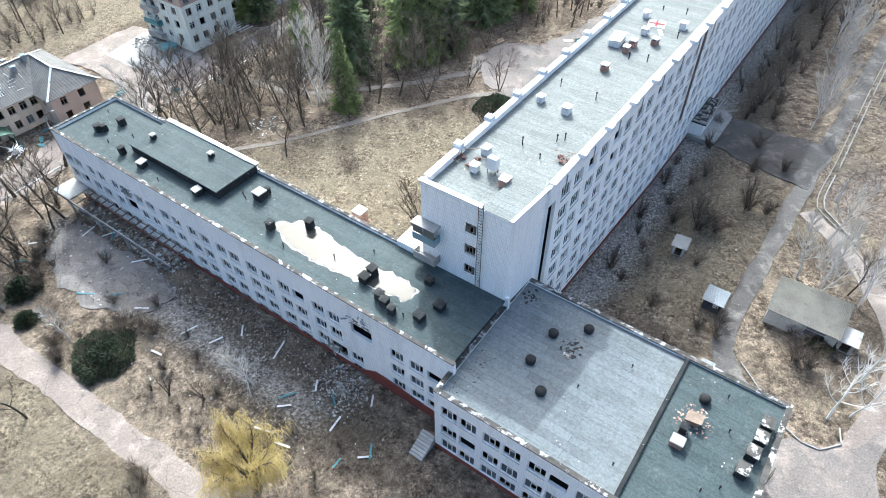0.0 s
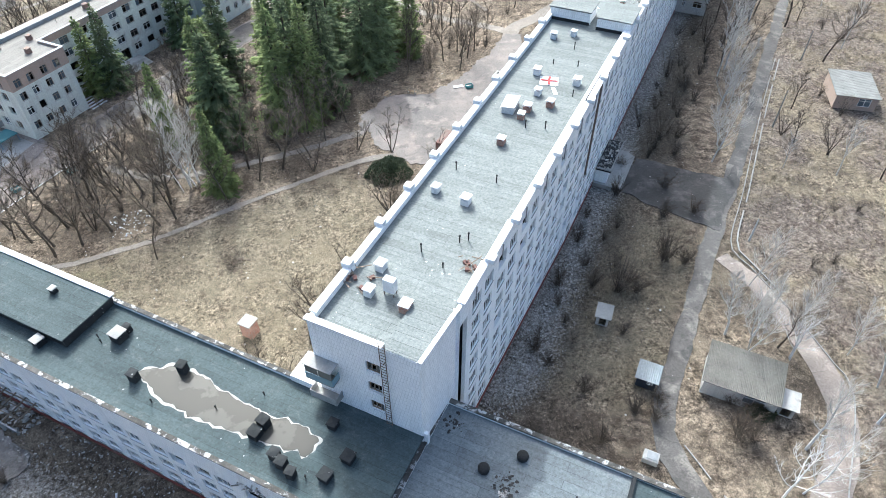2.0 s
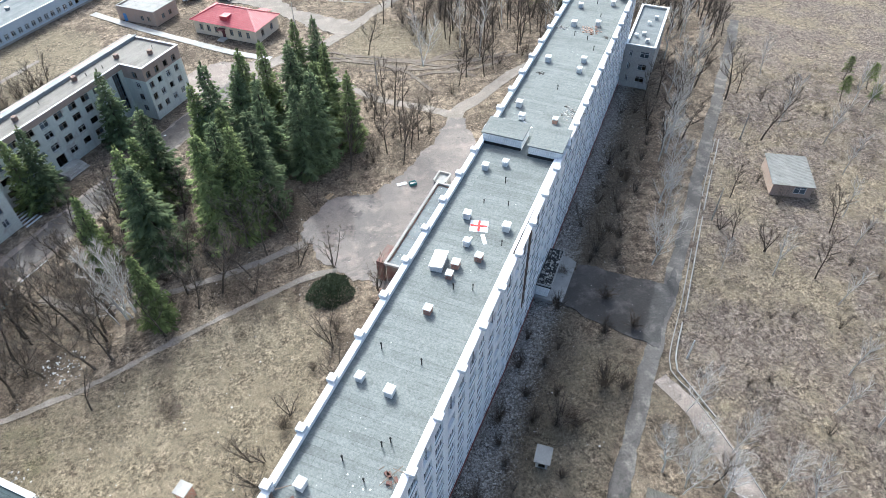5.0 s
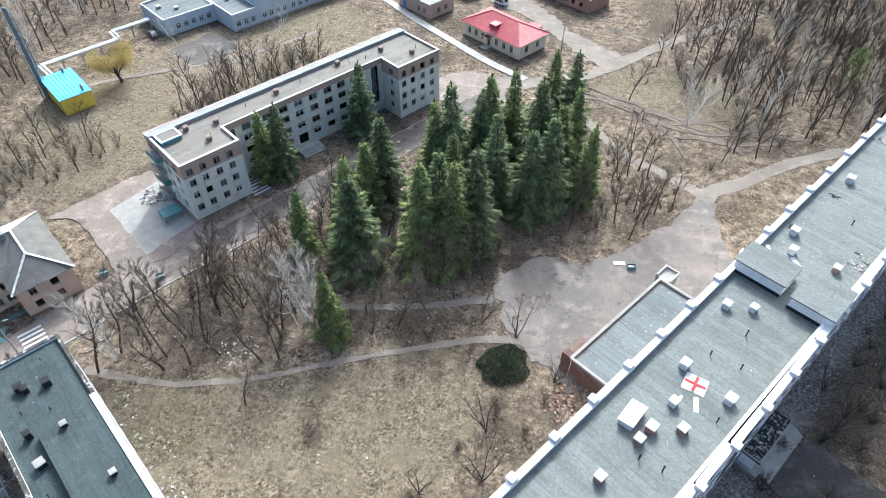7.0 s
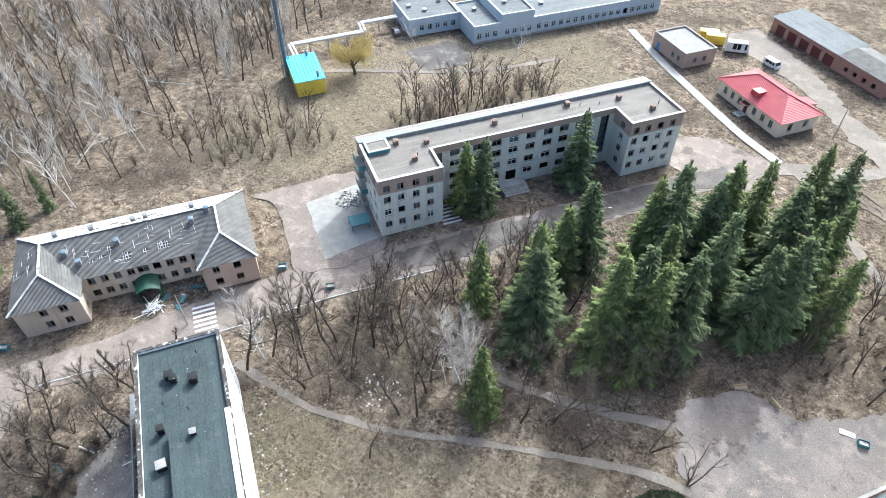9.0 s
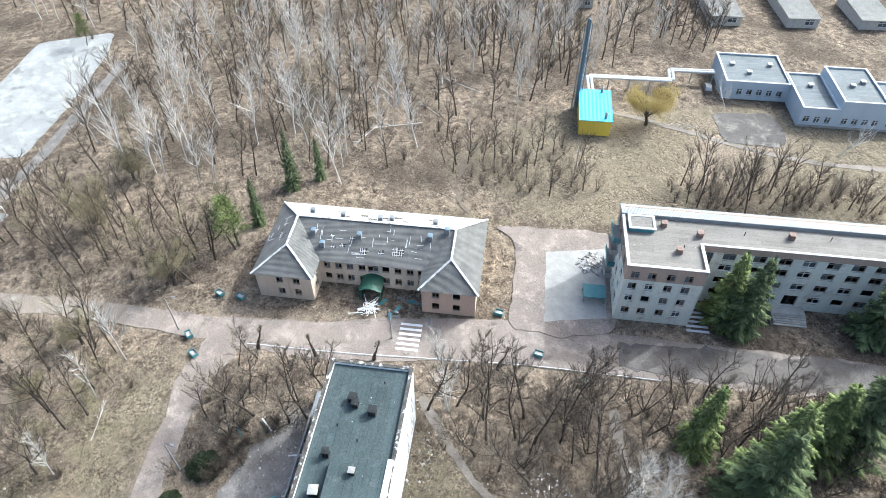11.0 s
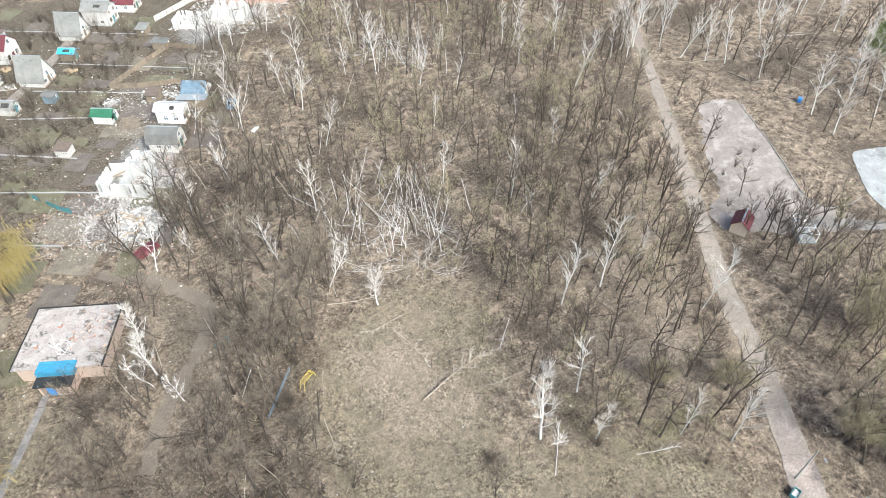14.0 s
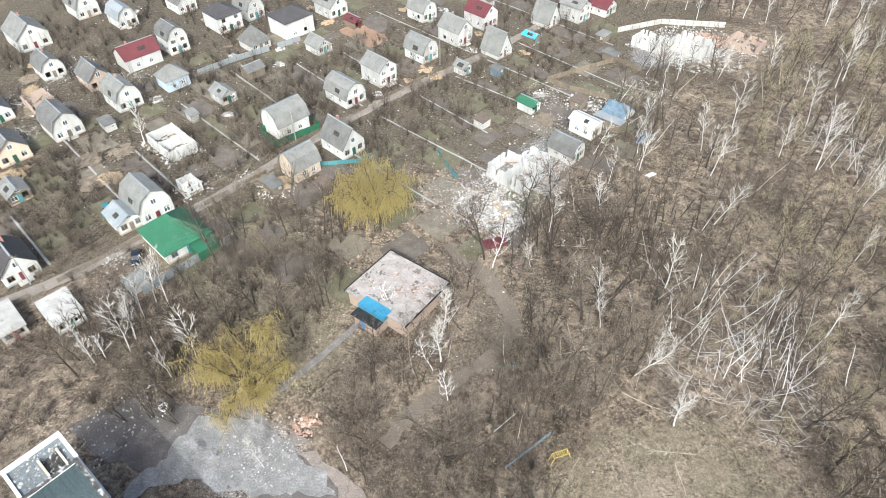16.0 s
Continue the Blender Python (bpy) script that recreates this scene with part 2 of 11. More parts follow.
M_FRAME_BROWN = surface("old_brown_window_frame", (0.22, 0.17, 0.13), (0.30, 0.26, 0.22), 2.0, 9.0, 0.7, vary=0.2, grain=0.2, bump_m=0)
M_RED_RENDER = surface("weathered_red_brown_render", (0.165, 0.088, 0.074), (0.125, 0.075, 0.065), 0.6, 5.0, 0.9, stain=(0.2, 0.17, 0.15), stain_at=(0.5, 0.7))
M_RED_PLINTH = surface("red_painted_plinth", (0.20, 0.065, 0.052), (0.155, 0.055, 0.045), 0.6, 5.0, 0.85, stain=(0.2, 0.15, 0.13), stain_at=(0.6, 0.75))
M_CONCRETE = surface("grey_concrete", (0.33, 0.325, 0.31), (0.26, 0.255, 0.245), 0.5, 6.0, 0.9, stain=(0.17, 0.165, 0.16), stain_scale=0.6)
M_CONCRETE_PALE = surface("pale_concrete", (0.42, 0.41, 0.385), (0.32, 0.31, 0.29), 0.5, 6.0, 0.9, vary=0.12, stain=(0.2, 0.19, 0.175), stain_scale=0.8)
# near-black colour paints in the gloom of rooms behind the windows
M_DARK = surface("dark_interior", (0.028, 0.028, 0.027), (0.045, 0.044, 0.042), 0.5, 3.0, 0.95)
M_BURNT = surface("charred_debris", (0.03, 0.029, 0.028), (0.07, 0.065, 0.06), 1.5, 6.0, 0.95, bump_m=0.05)
M_RUBBLE = surface("white_grey_rubble", (0.40, 0.385, 0.36), (0.25, 0.235, 0.215), 1.3, 7.0, 0.95, bump_m=0.05, island=0.55)
M_MASONRY = surface("broken_white_masonry", (0.47, 0.455, 0.43), (0.27, 0.255, 0.235), 1.3, 7.0, 0.95, bump_m=0.05, island=0.45)
M_RUBBLE_BRICK = surface("brick_rubble", (0.34, 0.19, 0.135), (0.42, 0.33, 0.27), 1.5, 7.0, 0.95, bump_m=0.05, island=0.45)
M_WOOD = surface("weathered_timber", (0.20, 0.165, 0.125), (0.14, 0.115, 0.09), 1.0, 8.0, 0.85, vary=0.15)
M_RAWWOOD = surface("fresh_timber", (0.38, 0.29, 0.185), (0.29, 0.22, 0.15), 1.0, 8.0, 0.8, vary=0.1)
M_STEEL = surface("rusty_steel", (0.14, 0.11, 0.09), (0.2, 0.16, 0.13), 2.0, 8.0, 0.7, 0.4)
M_STEEL_BLUE = surface("blue_grey_steel", (0.13, 0.19, 0.24), (0.18, 0.24, 0.29), 0.8, 6.0, 0.55, 0.3)
M_PALEMETAL = surface("pale_galvanised_metal", (0.26, 0.27, 0.28), (0.19, 0.20, 0.21), 1.0, 6.0, 0.55, 0.2, grain=0.12)
M_TEAL_PAINT = surface("teal_paint", (0.055, 0.19, 0.21), (0.08, 0.22, 0.24), 1.0, 6.0, 0.6, vary=0.15)
M_GREEN_PAINT = surface("green_paint", (0.015, 0.062, 0.04), (0.022, 0.08, 0.05), 1.0, 6.0, 0.6)
M_BLUE_PAINT = surface("blue_paint", (0.04, 0.16, 0.42), (0.06, 0.2, 0.46), 1.0, 6.0, 0.5)
M_RUBBER = surface("black_rubber", (0.02, 0.02, 0.02), (0.03, 0.03, 0.03), 2.0, 8.0, 0.8)
M_REDPAINT = surface("red_paint", (0.5, 0.05, 0.05), (0.42, 0.05, 0.05), 1.5, 6.0, 0.7)
M_BARK = surface("grey_brown_bark", (0.045, 0.038, 0.031), (0.092, 0.078, 0.064), 0.8, 6.0, 0.95, vary=0.25, local=True)
M_TWIG = surface("grey_brown_twigs", (0.15, 0.124, 0.096), (0.235, 0.198, 0.156), 0.5, 4.0, 0.95, vary=0.25, grain=0.1, bump_m=0, local=True)
M_TWIG_DARK = surface("dark_brown_twigs", (0.068, 0.054, 0.042), (0.125, 0.102, 0.08), 0.5, 4.0, 0.95, vary=0.25, grain=0.1, bump_m=0, local=True)
M_TWIG_OLIVE = surface("olive_budding_twigs", (0.27, 0.238, 0.15), (0.36, 0.318, 0.21), 0.5, 4.0, 0.95, vary=0.2, grain=0.1, bump_m=0, local=True)
M_BIRCH = surface("white_birch_bark", (0.58, 0.57, 0.55), (0.46, 0.445, 0.425), 0.8, 4.0, 0.85, vary=0.12, stain=(0.09, 0.08, 0.075), stain_at=(0.62, 0.68), stain_scale=1.6, local=True)
M_BIRCH_WHITE = surface("bright_white_birch", (0.74, 0.73, 0.71), (0.62, 0.60, 0.58), 0.8, 4.0, 0.85, vary=0.1, local=True)
M_BIRCH_TWIG = surface("pale_birch_twigs", (0.55, 0.52, 0.475), (0.42, 0.395, 0.36), 0.5, 4.0, 0.95, vary=0.15, grain=0.1, bump_m=0, local=True)
M_SPLINTER = surface("splintered_pale_wood", (0.42, 0.375, 0.30), (0.32, 0.28, 0.225), 0.8, 6.0, 0.9, vary=0.12)
M_WILLOW = surface("yellow_willow_strands", (0.40, 0.325, 0.13), (0.50, 0.415, 0.19), 0.5, 4.0, 0.9, vary=0.12, grain=0.1, bump_m=0, local=True)
wl = M_WILLOW.node_tree                     # thin strands let light through
wl_out = next(n for n in wl.nodes if n.type == "OUTPUT_MATERIAL")
wl_surf = wl_out.inputs["Surface"].links[0].from_socket
wl_bsdf = next(n for n in wl.nodes if n.type == "BSDF_PRINCIPLED")
wl_tr, wl_mix = wl.nodes.new("ShaderNodeBsdfTranslucent"), wl.nodes.new("ShaderNodeMixShader")
if wl_bsdf.inputs["Base Color"].links:
    wl.links.new(wl_bsdf.inputs["Base Color"].links[0].from_socket, wl_tr.inputs["Color"])
wl_mix.inputs[0].default_value = 0.45
wl.links.new(wl_surf, wl_mix.inputs[1])
wl.links.new(wl_tr.outputs[0], wl_mix.inputs[2])
wl.links.new(wl_mix.outputs[0], wl_out.inputs["Surface"])
M_STRAW = surface("dry_straw", (0.24, 0.2, 0.14), (0.32, 0.275, 0.195), 0.5, 4.0, 0.95, grain=0.2, bump_m=0)
M_SPRUCE = surface("dark_spruce_needles", (0.064, 0.085, 0.040), (0.118, 0.148, 0.068), 0.5, 3.0, 0.9, vary=0.22, grain=0.3, bump_m=0, local=True, island=0.4)
M_SPRUCE_LIGHT = surface("green_spruce_needles", (0.086, 0.112, 0.040), (0.155, 0.185, 0.066), 0.5, 3.0, 0.9, vary=0.2, grain=0.3, bump_m=0, local=True, island=0.4)
M_EVERGREEN = surface("dark_evergreen_leaves", (0.025, 0.036, 0.018), (0.045, 0.055, 0.03), 0.6, 4.0, 0.85, vary=0.15, grain=0.3, bump_m=0, local=True)


def glass_material(name, tint, rough):
    m, t, b = node_material(name)
    info = t.nodes.new("ShaderNodeObjectInfo")
    link(t, mix(t, info.outputs["Random"], tint, tuple(c * 2.2 for c in tint)), b.inputs["Base Color"])
    b.inputs["Roughness"].default_value = rough
    b.inputs["Specular IOR Level"].default_value = 0.4
    return m


# lighter blue-grey tint puts some reflected sky into the pane colour
M_GLASS = glass_material("window_glass", (0.052, 0.066, 0.078), 0.08)
M_GLASS_PALE = glass_material("sky_blue_panels", (0.16, 0.24, 0.27), 0.3)
M_GLASS_DUSTY = glass_material("dusty_glass", (0.06, 0.06, 0.055), 0.35)
M_CARGLASS = glass_material("car_glass", (0.012, 0.014, 0.016), 0.05)


def water_material():
    m, t, b = node_material("standing_water")
    p = position(t, True)
    ice = ramp(t, noise_node(t, p, 0.22, 5.0, 0.6), 0.52, 0.56)
    col = mix(t, ice, (0.045, 0.043, 0.038), (0.07, 0.067, 0.06))
    link(t, col, b.inputs["Base Color"])
    b.inputs["Roughness"].default_value = 0.1
    b.inputs["Specular IOR Level"].default_value = 0.3
    bump(t, b, noise_node(t, p, 5.0, 4.0, 0.6), 0.08, 0.01)
    return m


M_WATER = water_material()


def road_material(name, base, other, crack, wet=None, sand=None, scale=1.0):
    m, t, b = node_material(name)
    base, other, crack, wet, sand = (q and tuple(c * 0.8 for c in q) for q in (base, other, crack, wet, sand))
    p = position(t)
    col = mix(t, ramp(t, noise_node(t, p, 0.12 * scale, 6.0, 0.65), 0.38, 0.62), base, other)
    v = t.nodes.new("ShaderNodeTexVoronoi")
    v.feature = "DISTANCE_TO_EDGE"
    v.inputs["Scale"].default_value = 0.16
    w = t.nodes.new("ShaderNodeVectorMath")
    w.operation = "ADD"
    wn_ = t.nodes.new("ShaderNodeTexNoise")
    wn_.inputs["Scale"].default_value = 0.8
    link(t, p, wn_.inputs["Vector"])
    link(t, p, w.inputs[0])
    link(t, wn_.outputs["Color"], w.inputs[1])
    link(t, w.outputs[0], v.inputs["Vector"])
    col = mix(t, math_node(t, "MULTIPLY", ramp(t, v.outputs["Distance"], 0.012, 0.0), 0.55), col, crack)
    if sand:
        col = mix(t, ramp(t, noise_node(t, p, 0.3, 7.0, 0.7), 0.5, 0.66), col, sand)
    if wet:
        col = mix(t, ramp(t, noise_node(t, p, 0.16, 6.0, 0.7), 0.58, 0.64), col, wet)
    g = noise_node(t, p, 4.0, 8.0, 0.8)
    col = mix(t, 0.55, col, mix(t, ramp(t, g, 0.36, 0.64), (0.18, 0.18, 0.18), (0.85, 0.85, 0.85)), "OVERLAY")
    v2 = t.nodes.new("ShaderNodeTexVoronoi")
    v2.inputs["Scale"].default_value = 1.7
    link(t, p, v2.inputs["Vector"])
    bits = math_node(t, "LESS_THAN", v2.outputs["Distance"], math_node(t, "MULTIPLY", ramp(t, noise_node(t, p, 0.45, 5.0, 0.7), 0.48, 0.75), 0.22))
    col = mix(t, math_node(t, "MULTIPLY", bits, 0.7), col, (0.52, 0.50, 0.48))
    link(t, col, b.inputs["Base Color"])
    b.inputs["Roughness"].default_value = 0.9
    bump(t, b, g, 0.5, 0.02)
    return m


M_ASPHALT = road_material("pinkish_dusty_asphalt", (0.285, 0.236, 0.204), (0.215, 0.18, 0.158), (0.10, 0.086, 0.074), wet=(0.155, 0.131, 0.117), sand=(0.375, 0.322, 0.28))
M_ASPHALT_GREY = road_material("cracked_grey_asphalt", (0.088, 0.08, 0.074), (0.13, 0.119, 0.11), (0.06, 0.055, 0.05), wet=(0.075, 0.07, 0.066), sand=(0.25, 0.225, 0.2))
# damp asphalt, darkened further to paint in the ward block's shadow
M_ASPHALT_WET_SHADE = road_material("damp_dark_asphalt", (0.052, 0.049, 0.047), (0.078, 0.073, 0.07), (0.035, 0.035, 0.035), sand=(0.15, 0.138, 0.128))
M_ASPHALT_DARK = road_material("dark_damp_road", (0.105, 0.093, 0.085), (0.15, 0.133, 0.122), (0.06, 0.055, 0.05), wet=(0.075, 0.068, 0.063), sand=(0.21, 0.187, 0.17))
M_DIRTROAD = road_material("packed_dirt", (0.27, 0.235, 0.2), (0.21, 0.182, 0.155), (0.14, 0.12, 0.1), sand=(0.32, 0.28, 0.24))
M_PLAZA = road_material("dusty_plaza_asphalt", (0.228, 0.199, 0.182), (0.168, 0.15, 0.14), (0.1, 0.088, 0.08), wet=(0.118, 0.106, 0.1), sand=(0.31, 0.262, 0.232))
M_SLABS = road_material("pale_concrete_slabs", (0.37, 0.375, 0.37), (0.27, 0.275, 0.27), (0.14, 0.14, 0.135), wet=(0.2, 0.2, 0.195), sand=(0.45, 0.46, 0.45))
M_ASHYARD = road_material("grey_debris_yard", (0.17, 0.157, 0.145), (0.235, 0.215, 0.198), (0.09, 0.085, 0.08), wet=(0.11, 0.1, 0.092), sand=(0.33, 0.305, 0.285), scale=3.0)
M_LANE = road_material("sandy_lane", (0.315, 0.265, 0.218), (0.225, 0.188, 0.152), (0.13, 0.12, 0.09), wet=(0.15, 0.135, 0.10), sand=(0.38, 0.345, 0.295), scale=2.5)
M_MUD = road_material("churned_mud", (0.12, 0.095, 0.075), (0.18, 0.145, 0.115), (0.07, 0.06, 0.05), sand=(0.25, 0.21, 0.165), scale=4.0)
M_GRASSY = road_material("thin_green_grass", (0.115, 0.11, 0.062), (0.155, 0.14, 0.085), (0.09, 0.08, 0.06), sand=(0.19, 0.165, 0.12), scale=3.0)
M_LOT = road_material("sandy_leaf_strewn_asphalt", (0.30, 0.262, 0.232), (0.22, 0.188, 0.163), (0.12, 0.1, 0.085), wet=(0.17, 0.142, 0.118), sand=(0.40, 0.365, 0.335), scale=2.0)
M_DUST = road_material("pale_rubble_dust", (0.205, 0.197, 0.189), (0.275, 0.266, 0.257), (0.14, 0.135, 0.13), wet=(0.13, 0.125, 0.12), sand=(0.37, 0.36, 0.35), scale=4.0)
M_CLAY = road_material("reddish_clay", (0.28, 0.17, 0.11), (0.33, 0.22, 0.15), (0.2, 0.13, 0.09), scale=3.0)
M_DIRTTRACK = road_material("trodden_earth", (0.2, 0.163, 0.126), (0.16, 0.13, 0.1), (0.12, 0.1, 0.078), sand=(0.24, 0.2, 0.155))
M_DRYLAWN = road_material("dry_garden_lawn", (0.155, 0.132, 0.1), (0.2, 0.172, 0.13), (0.11, 0.094, 0.07), sand=(0.25, 0.215, 0.165), scale=3.0)
M_SOIL = road_material("dug_garden_soil", (0.12, 0.10, 0.083), (0.17, 0.145, 0.12), (0.08, 0.07, 0.06), scale=3.0)


def ground_material():
    """Dry grass, fallen leaves, moss and bare soil; the mesh says where each lies."""
    m, t, b = node_material("dry_grass_and_leaf_litter")
    p = position(t)

    def attr(name):
        n = t.nodes.new("ShaderNodeAttribute")
        n.attribute_name = name
        return n.outputs["Fac"]

    n_big = noise_node(t, p, 0.06, 6.0, 0.65)
    n_mid = noise_node(t, p, 0.5, 7.0, 0.7)
    n_fine = noise_node(t, p, 3.5, 8.0, 0.8)
    n_dot = noise_node(t, p, 11.0, 4.0, 0.7)
    litter = mix(t, ramp(t, n_mid, 0.38, 0.62), (0.094, 0.075, 0.057), (0.335, 0.271, 0.205))
    litter = mix(t, ramp(t, n_big, 0.45, 0.62), litter, (0.108, 0.088, 0.068))
    litter = mix(t, ramp(t, n_fine, 0.56, 0.66), litter, (0.43, 0.343, 0.25))
    straw = mix(t, ramp(t, n_mid, 0.35, 0.68), (0.185, 0.155, 0.11), (0.265, 0.226, 0.165))
    straw = mix(t, ramp(t, n_fine, 0.58, 0.7), straw, (0.11, 0.091, 0.062))
    moss = mix(t, ramp(t, n_fine, 0.4, 0.6), (0.088, 0.094, 0.038), (0.15, 0.14, 0.07))
    fac = ramp(t, math_node(t, "ADD", attr("grass"), math_node(t, "MULTIPLY", math_node(t, "SUBTRACT", noise_node(t, p, 0.16, 8.0, 0.7), 0.5), 2.6)), 0.1, 0.95)
    col = mix(t, fac, litter, straw)
    tuft = t.nodes.new("ShaderNodeTexNoise")             # grass laid in waves by the wind and the snow
    tuft.inputs["Scale"].default_value, tuft.inputs["Detail"].default_value = 0.75, 5.0
    tuft.inputs["Roughness"].default_value, tuft.inputs["Distortion"].default_value = 0.68, 1.6
    link(t, p, tuft.inputs["Vector"])
    laid = mix(t, ramp(t, tuft.outputs["Fac"], 0.36, 0.62), (0.088, 0.068, 0.057), (0.245, 0.208, 0.176))
    laid = mix(t, ramp(t, n_big, 0.46, 0.6), laid, mix(t, ramp(t, tuft.outputs["Fac"], 0.4, 0.6), (0.15, 0.122, 0.092), (0.28, 0.236, 0.168)))
    laid = mix(t, ramp(t, n_fine, 0.58, 0.68), laid, (0.36, 0.31, 0.26))
    col = mix(t, ramp(t, math_node(t, "ADD", attr("field"), math_node(t, "MULTIPLY", math_node(t, "SUBTRACT", n_mid, 0.5), 0.8)), 0.3, 0.7), col, laid)
    bare = mix(t, ramp(t, n_fine, 0.35, 0.62), (0.205, 0.165, 0.124), (0.375, 0.31, 0.242))
    worn = ramp(t, attr("sand"), 0.0, 0.8)
    col = mix(t, ramp(t, math_node(t, "ADD", attr("sand"), math_node(t, "MULTIPLY", math_node(t, "SUBTRACT", noise_node(t, p, 0.13, 8.0, 0.75), 0.5), 2.4)), 0.3, 0.85), col, bare)
    fac = ramp(t, math_node(t, "ADD", attr("moss"), math_node(t, "MULTIPLY", math_node(t, "SUBTRACT", noise_node(t, p, 0.25, 7.0, 0.7), 0.5), 1.6)), 0.45, 0.85)
    col = mix(t, math_node(t, "MULTIPLY", fac, 0.75), col, moss)
    fac = ramp(t, math_node(t, "ADD", attr("soil"), math_node(t, "MULTIPLY", math_node(t, "SUBTRACT", n_mid, 0.5), 0.9)), 0.35, 0.75)
    col = mix(t, fac, col, mix(t, ramp(t, n_fine, 0.4, 0.6), (0.09, 0.076, 0.057), (0.165, 0.14, 0.107)))
    fac = ramp(t, math_node(t, "ADD", attr("dust"), math_node(t, "MULTIPLY", math_node(t, "SUBTRACT", n_fine, 0.5), 1.6)), 0.35, 0.8)
    col = mix(t, fac, col, mix(t, n_dot, (0.36, 0.35, 0.34), (0.62, 0.61, 0.60)))
    v = t.nodes.new("ShaderNodeTexVoronoi")
    v.inputs["Scale"].default_value = 0.9
    link(t, p, v.inputs["Vector"])
    speck = math_node(t, "LESS_THAN", v.outputs["Distance"], math_node(t, "MULTIPLY", math_node(t, "MULTIPLY", attr("specks"), 0.2), ramp(t, noise_node(t, p, 0.33, 3.0, 0.6), 0.5, 0.75)))
    col = mix(t, speck, col, (0.55, 0.54, 0.52))
    n_leaf = noise_node(t, p, 2.4, 7.0, 0.85)
    patchy = math_node(t, "MULTIPLY", ramp(t, noise_node(t, p, 0.22, 5.0, 0.7), 0.34, 0.66), math_node(t, "SUBTRACT", 0.9, math_node(t, "MULTIPLY", worn, 0.3)))
    col = mix(t, math_node(t, "ADD", patchy, 0.1), col, mix(t, ramp(t, n_leaf, 0.42, 0.60), (0.09, 0.09, 0.09), (0.86, 0.86, 0.86)), "OVERLAY")
    col = mix(t, 0.8, col, mix(t, ramp(t, n_dot, 0.34, 0.66), (0.15, 0.15, 0.15), (0.85, 0.85, 0.85)), "OVERLAY")
    n_clump = noise_node(t, p, 1.25, 4.0, 0.62)
    col = mix(t, math_node(t, "ADD", math_node(t, "MULTIPLY", patchy, 0.45), 0.08), col, mix(t, ramp(t, n_clump, 0.40, 0.58), (0.16, 0.16, 0.16), (0.74, 0.74, 0.74)), "OVERLAY")
    v3 = t.nodes.new("ShaderNodeTexVoronoi")
    v3.inputs["Scale"].default_value = 2.6
    link(t, p, v3.inputs["Vector"])
    leaves = math_node(t, "LESS_THAN", v3.outputs["Distance"], math_node(t, "MULTIPLY", ramp(t, n_mid, 0.38, 0.7), math_node(t, "SUBTRACT", 0.3, math_node(t, "MULTIPLY", worn, 0.1))))
    col = mix(t, math_node(t, "MULTIPLY", leaves, 0.4), col, mix(t, v3.outputs["Color"], (0.36, 0.29, 0.22), (0.07, 0.055, 0.045)))
    link(t, col, b.inputs["Base Color"])
    b.inputs["Roughness"].default_value = 1.0
    b.inputs["Specular IOR Level"].default_value = 0.1
    bump(t, b, n_fine, 1.0, 0.3)
    return m


M_GROUND = ground_material()

# ---- building blocks ----
RNG = random.Random(7)
TURN = math.atan2(-0.58, 0.815)          # the hospital's long walls lie this way
U2, V2 = Vector((0.815, -0.58)), Vector((0.58, 0.815))


def at(o, u, v, z=0.0):
    """A place from a corner, along the two directions of the plan."""
    return Vector((o[0] + U2.x * u + V2.x * v, o[1] + U2.y * u + V2.y * v, z))


def thing(name, m, label, category, group="", kind=""):
    ob = new(name)
    ob.empty_display_size = 0.5
    ob.matrix_world = m
    return tagged(ob, label, category, group, kind)


def part(name, bm, material, parent=None, label="", m=None):
    me = bpy.data.meshes.new(name)
    if isinstance(bm, tuple):
        me.from_pydata(bm[0], [], bm[1])
    else:
        bmesh.ops.recalc_face_normals(bm, faces=bm.faces)
        bm.to_mesh(me)
        bm.free()
    me.materials.append(material)
    return piece(name, me, parent, label, m)


def piece(name, me, parent=None, label="", m=None):
    ob = new(name, me)
    if parent is not None:
        ob.parent = parent
    if m is not None:
        ob.matrix_basis = m
    if label:
        ob["label"] = label
    return ob


def box(bm, x0, x1, y0, y1, z0, z1):
    v = [bm.verts.new(p) for p in ((x0, y0, z0), (x1, y0, z0), (x1, y1, z0), (x0, y1, z0), (x0, y0, z1), (x1, y0, z1), (x1, y1, z1), (x0, y1, z1))]
    for f in ((3, 2, 1, 0), (4, 5, 6, 7), (0, 1, 5, 4), (1, 2, 6, 5), (2, 3, 7, 6), (3, 0, 4, 7)):
        bm.faces.new([v[i] for i in f])
    return v


def boxes(*dims):
    bm = bmesh.new()
    for d in dims:
        box(bm, *d)
    return bm


def each(name, dims, material, parent):
    """Every box a part of its own."""
    for d in dims:
        part(name, boxes(d), material, parent)


def bevelled(bm, r=0.05, seg=1):
    bmesh.ops.bevel(bm, geom=bm.edges[:], offset=r, segments=seg, affect="EDGES", profile=0.5)
    return bm


def beam(bm, a, b, w, h=None):
    """A bar between two places."""
    a, b = Vector(a), Vector(b)
    d = (b - a)
    side = d.cross(Vector((0, 0, 1)))
    side = side.normalized() if side.length > 1e-4 else Vector((1, 0, 0))
    up = side.cross(d).normalized()
    s, q = side * w / 2, up * (h or w) / 2
    v = [bm.verts.new(p) for p in (a - s - q, a + s - q, a + s + q, a - s + q, b - s - q, b + s - q, b + s + q, b - s + q)]
    for f in ((3, 2, 1, 0), (4, 5, 6, 7), (0, 1, 5, 4), (1, 2, 6, 5), (2, 3, 7, 6), (3, 0, 4, 7)):
        bm.faces.new([v[i] for i in f])


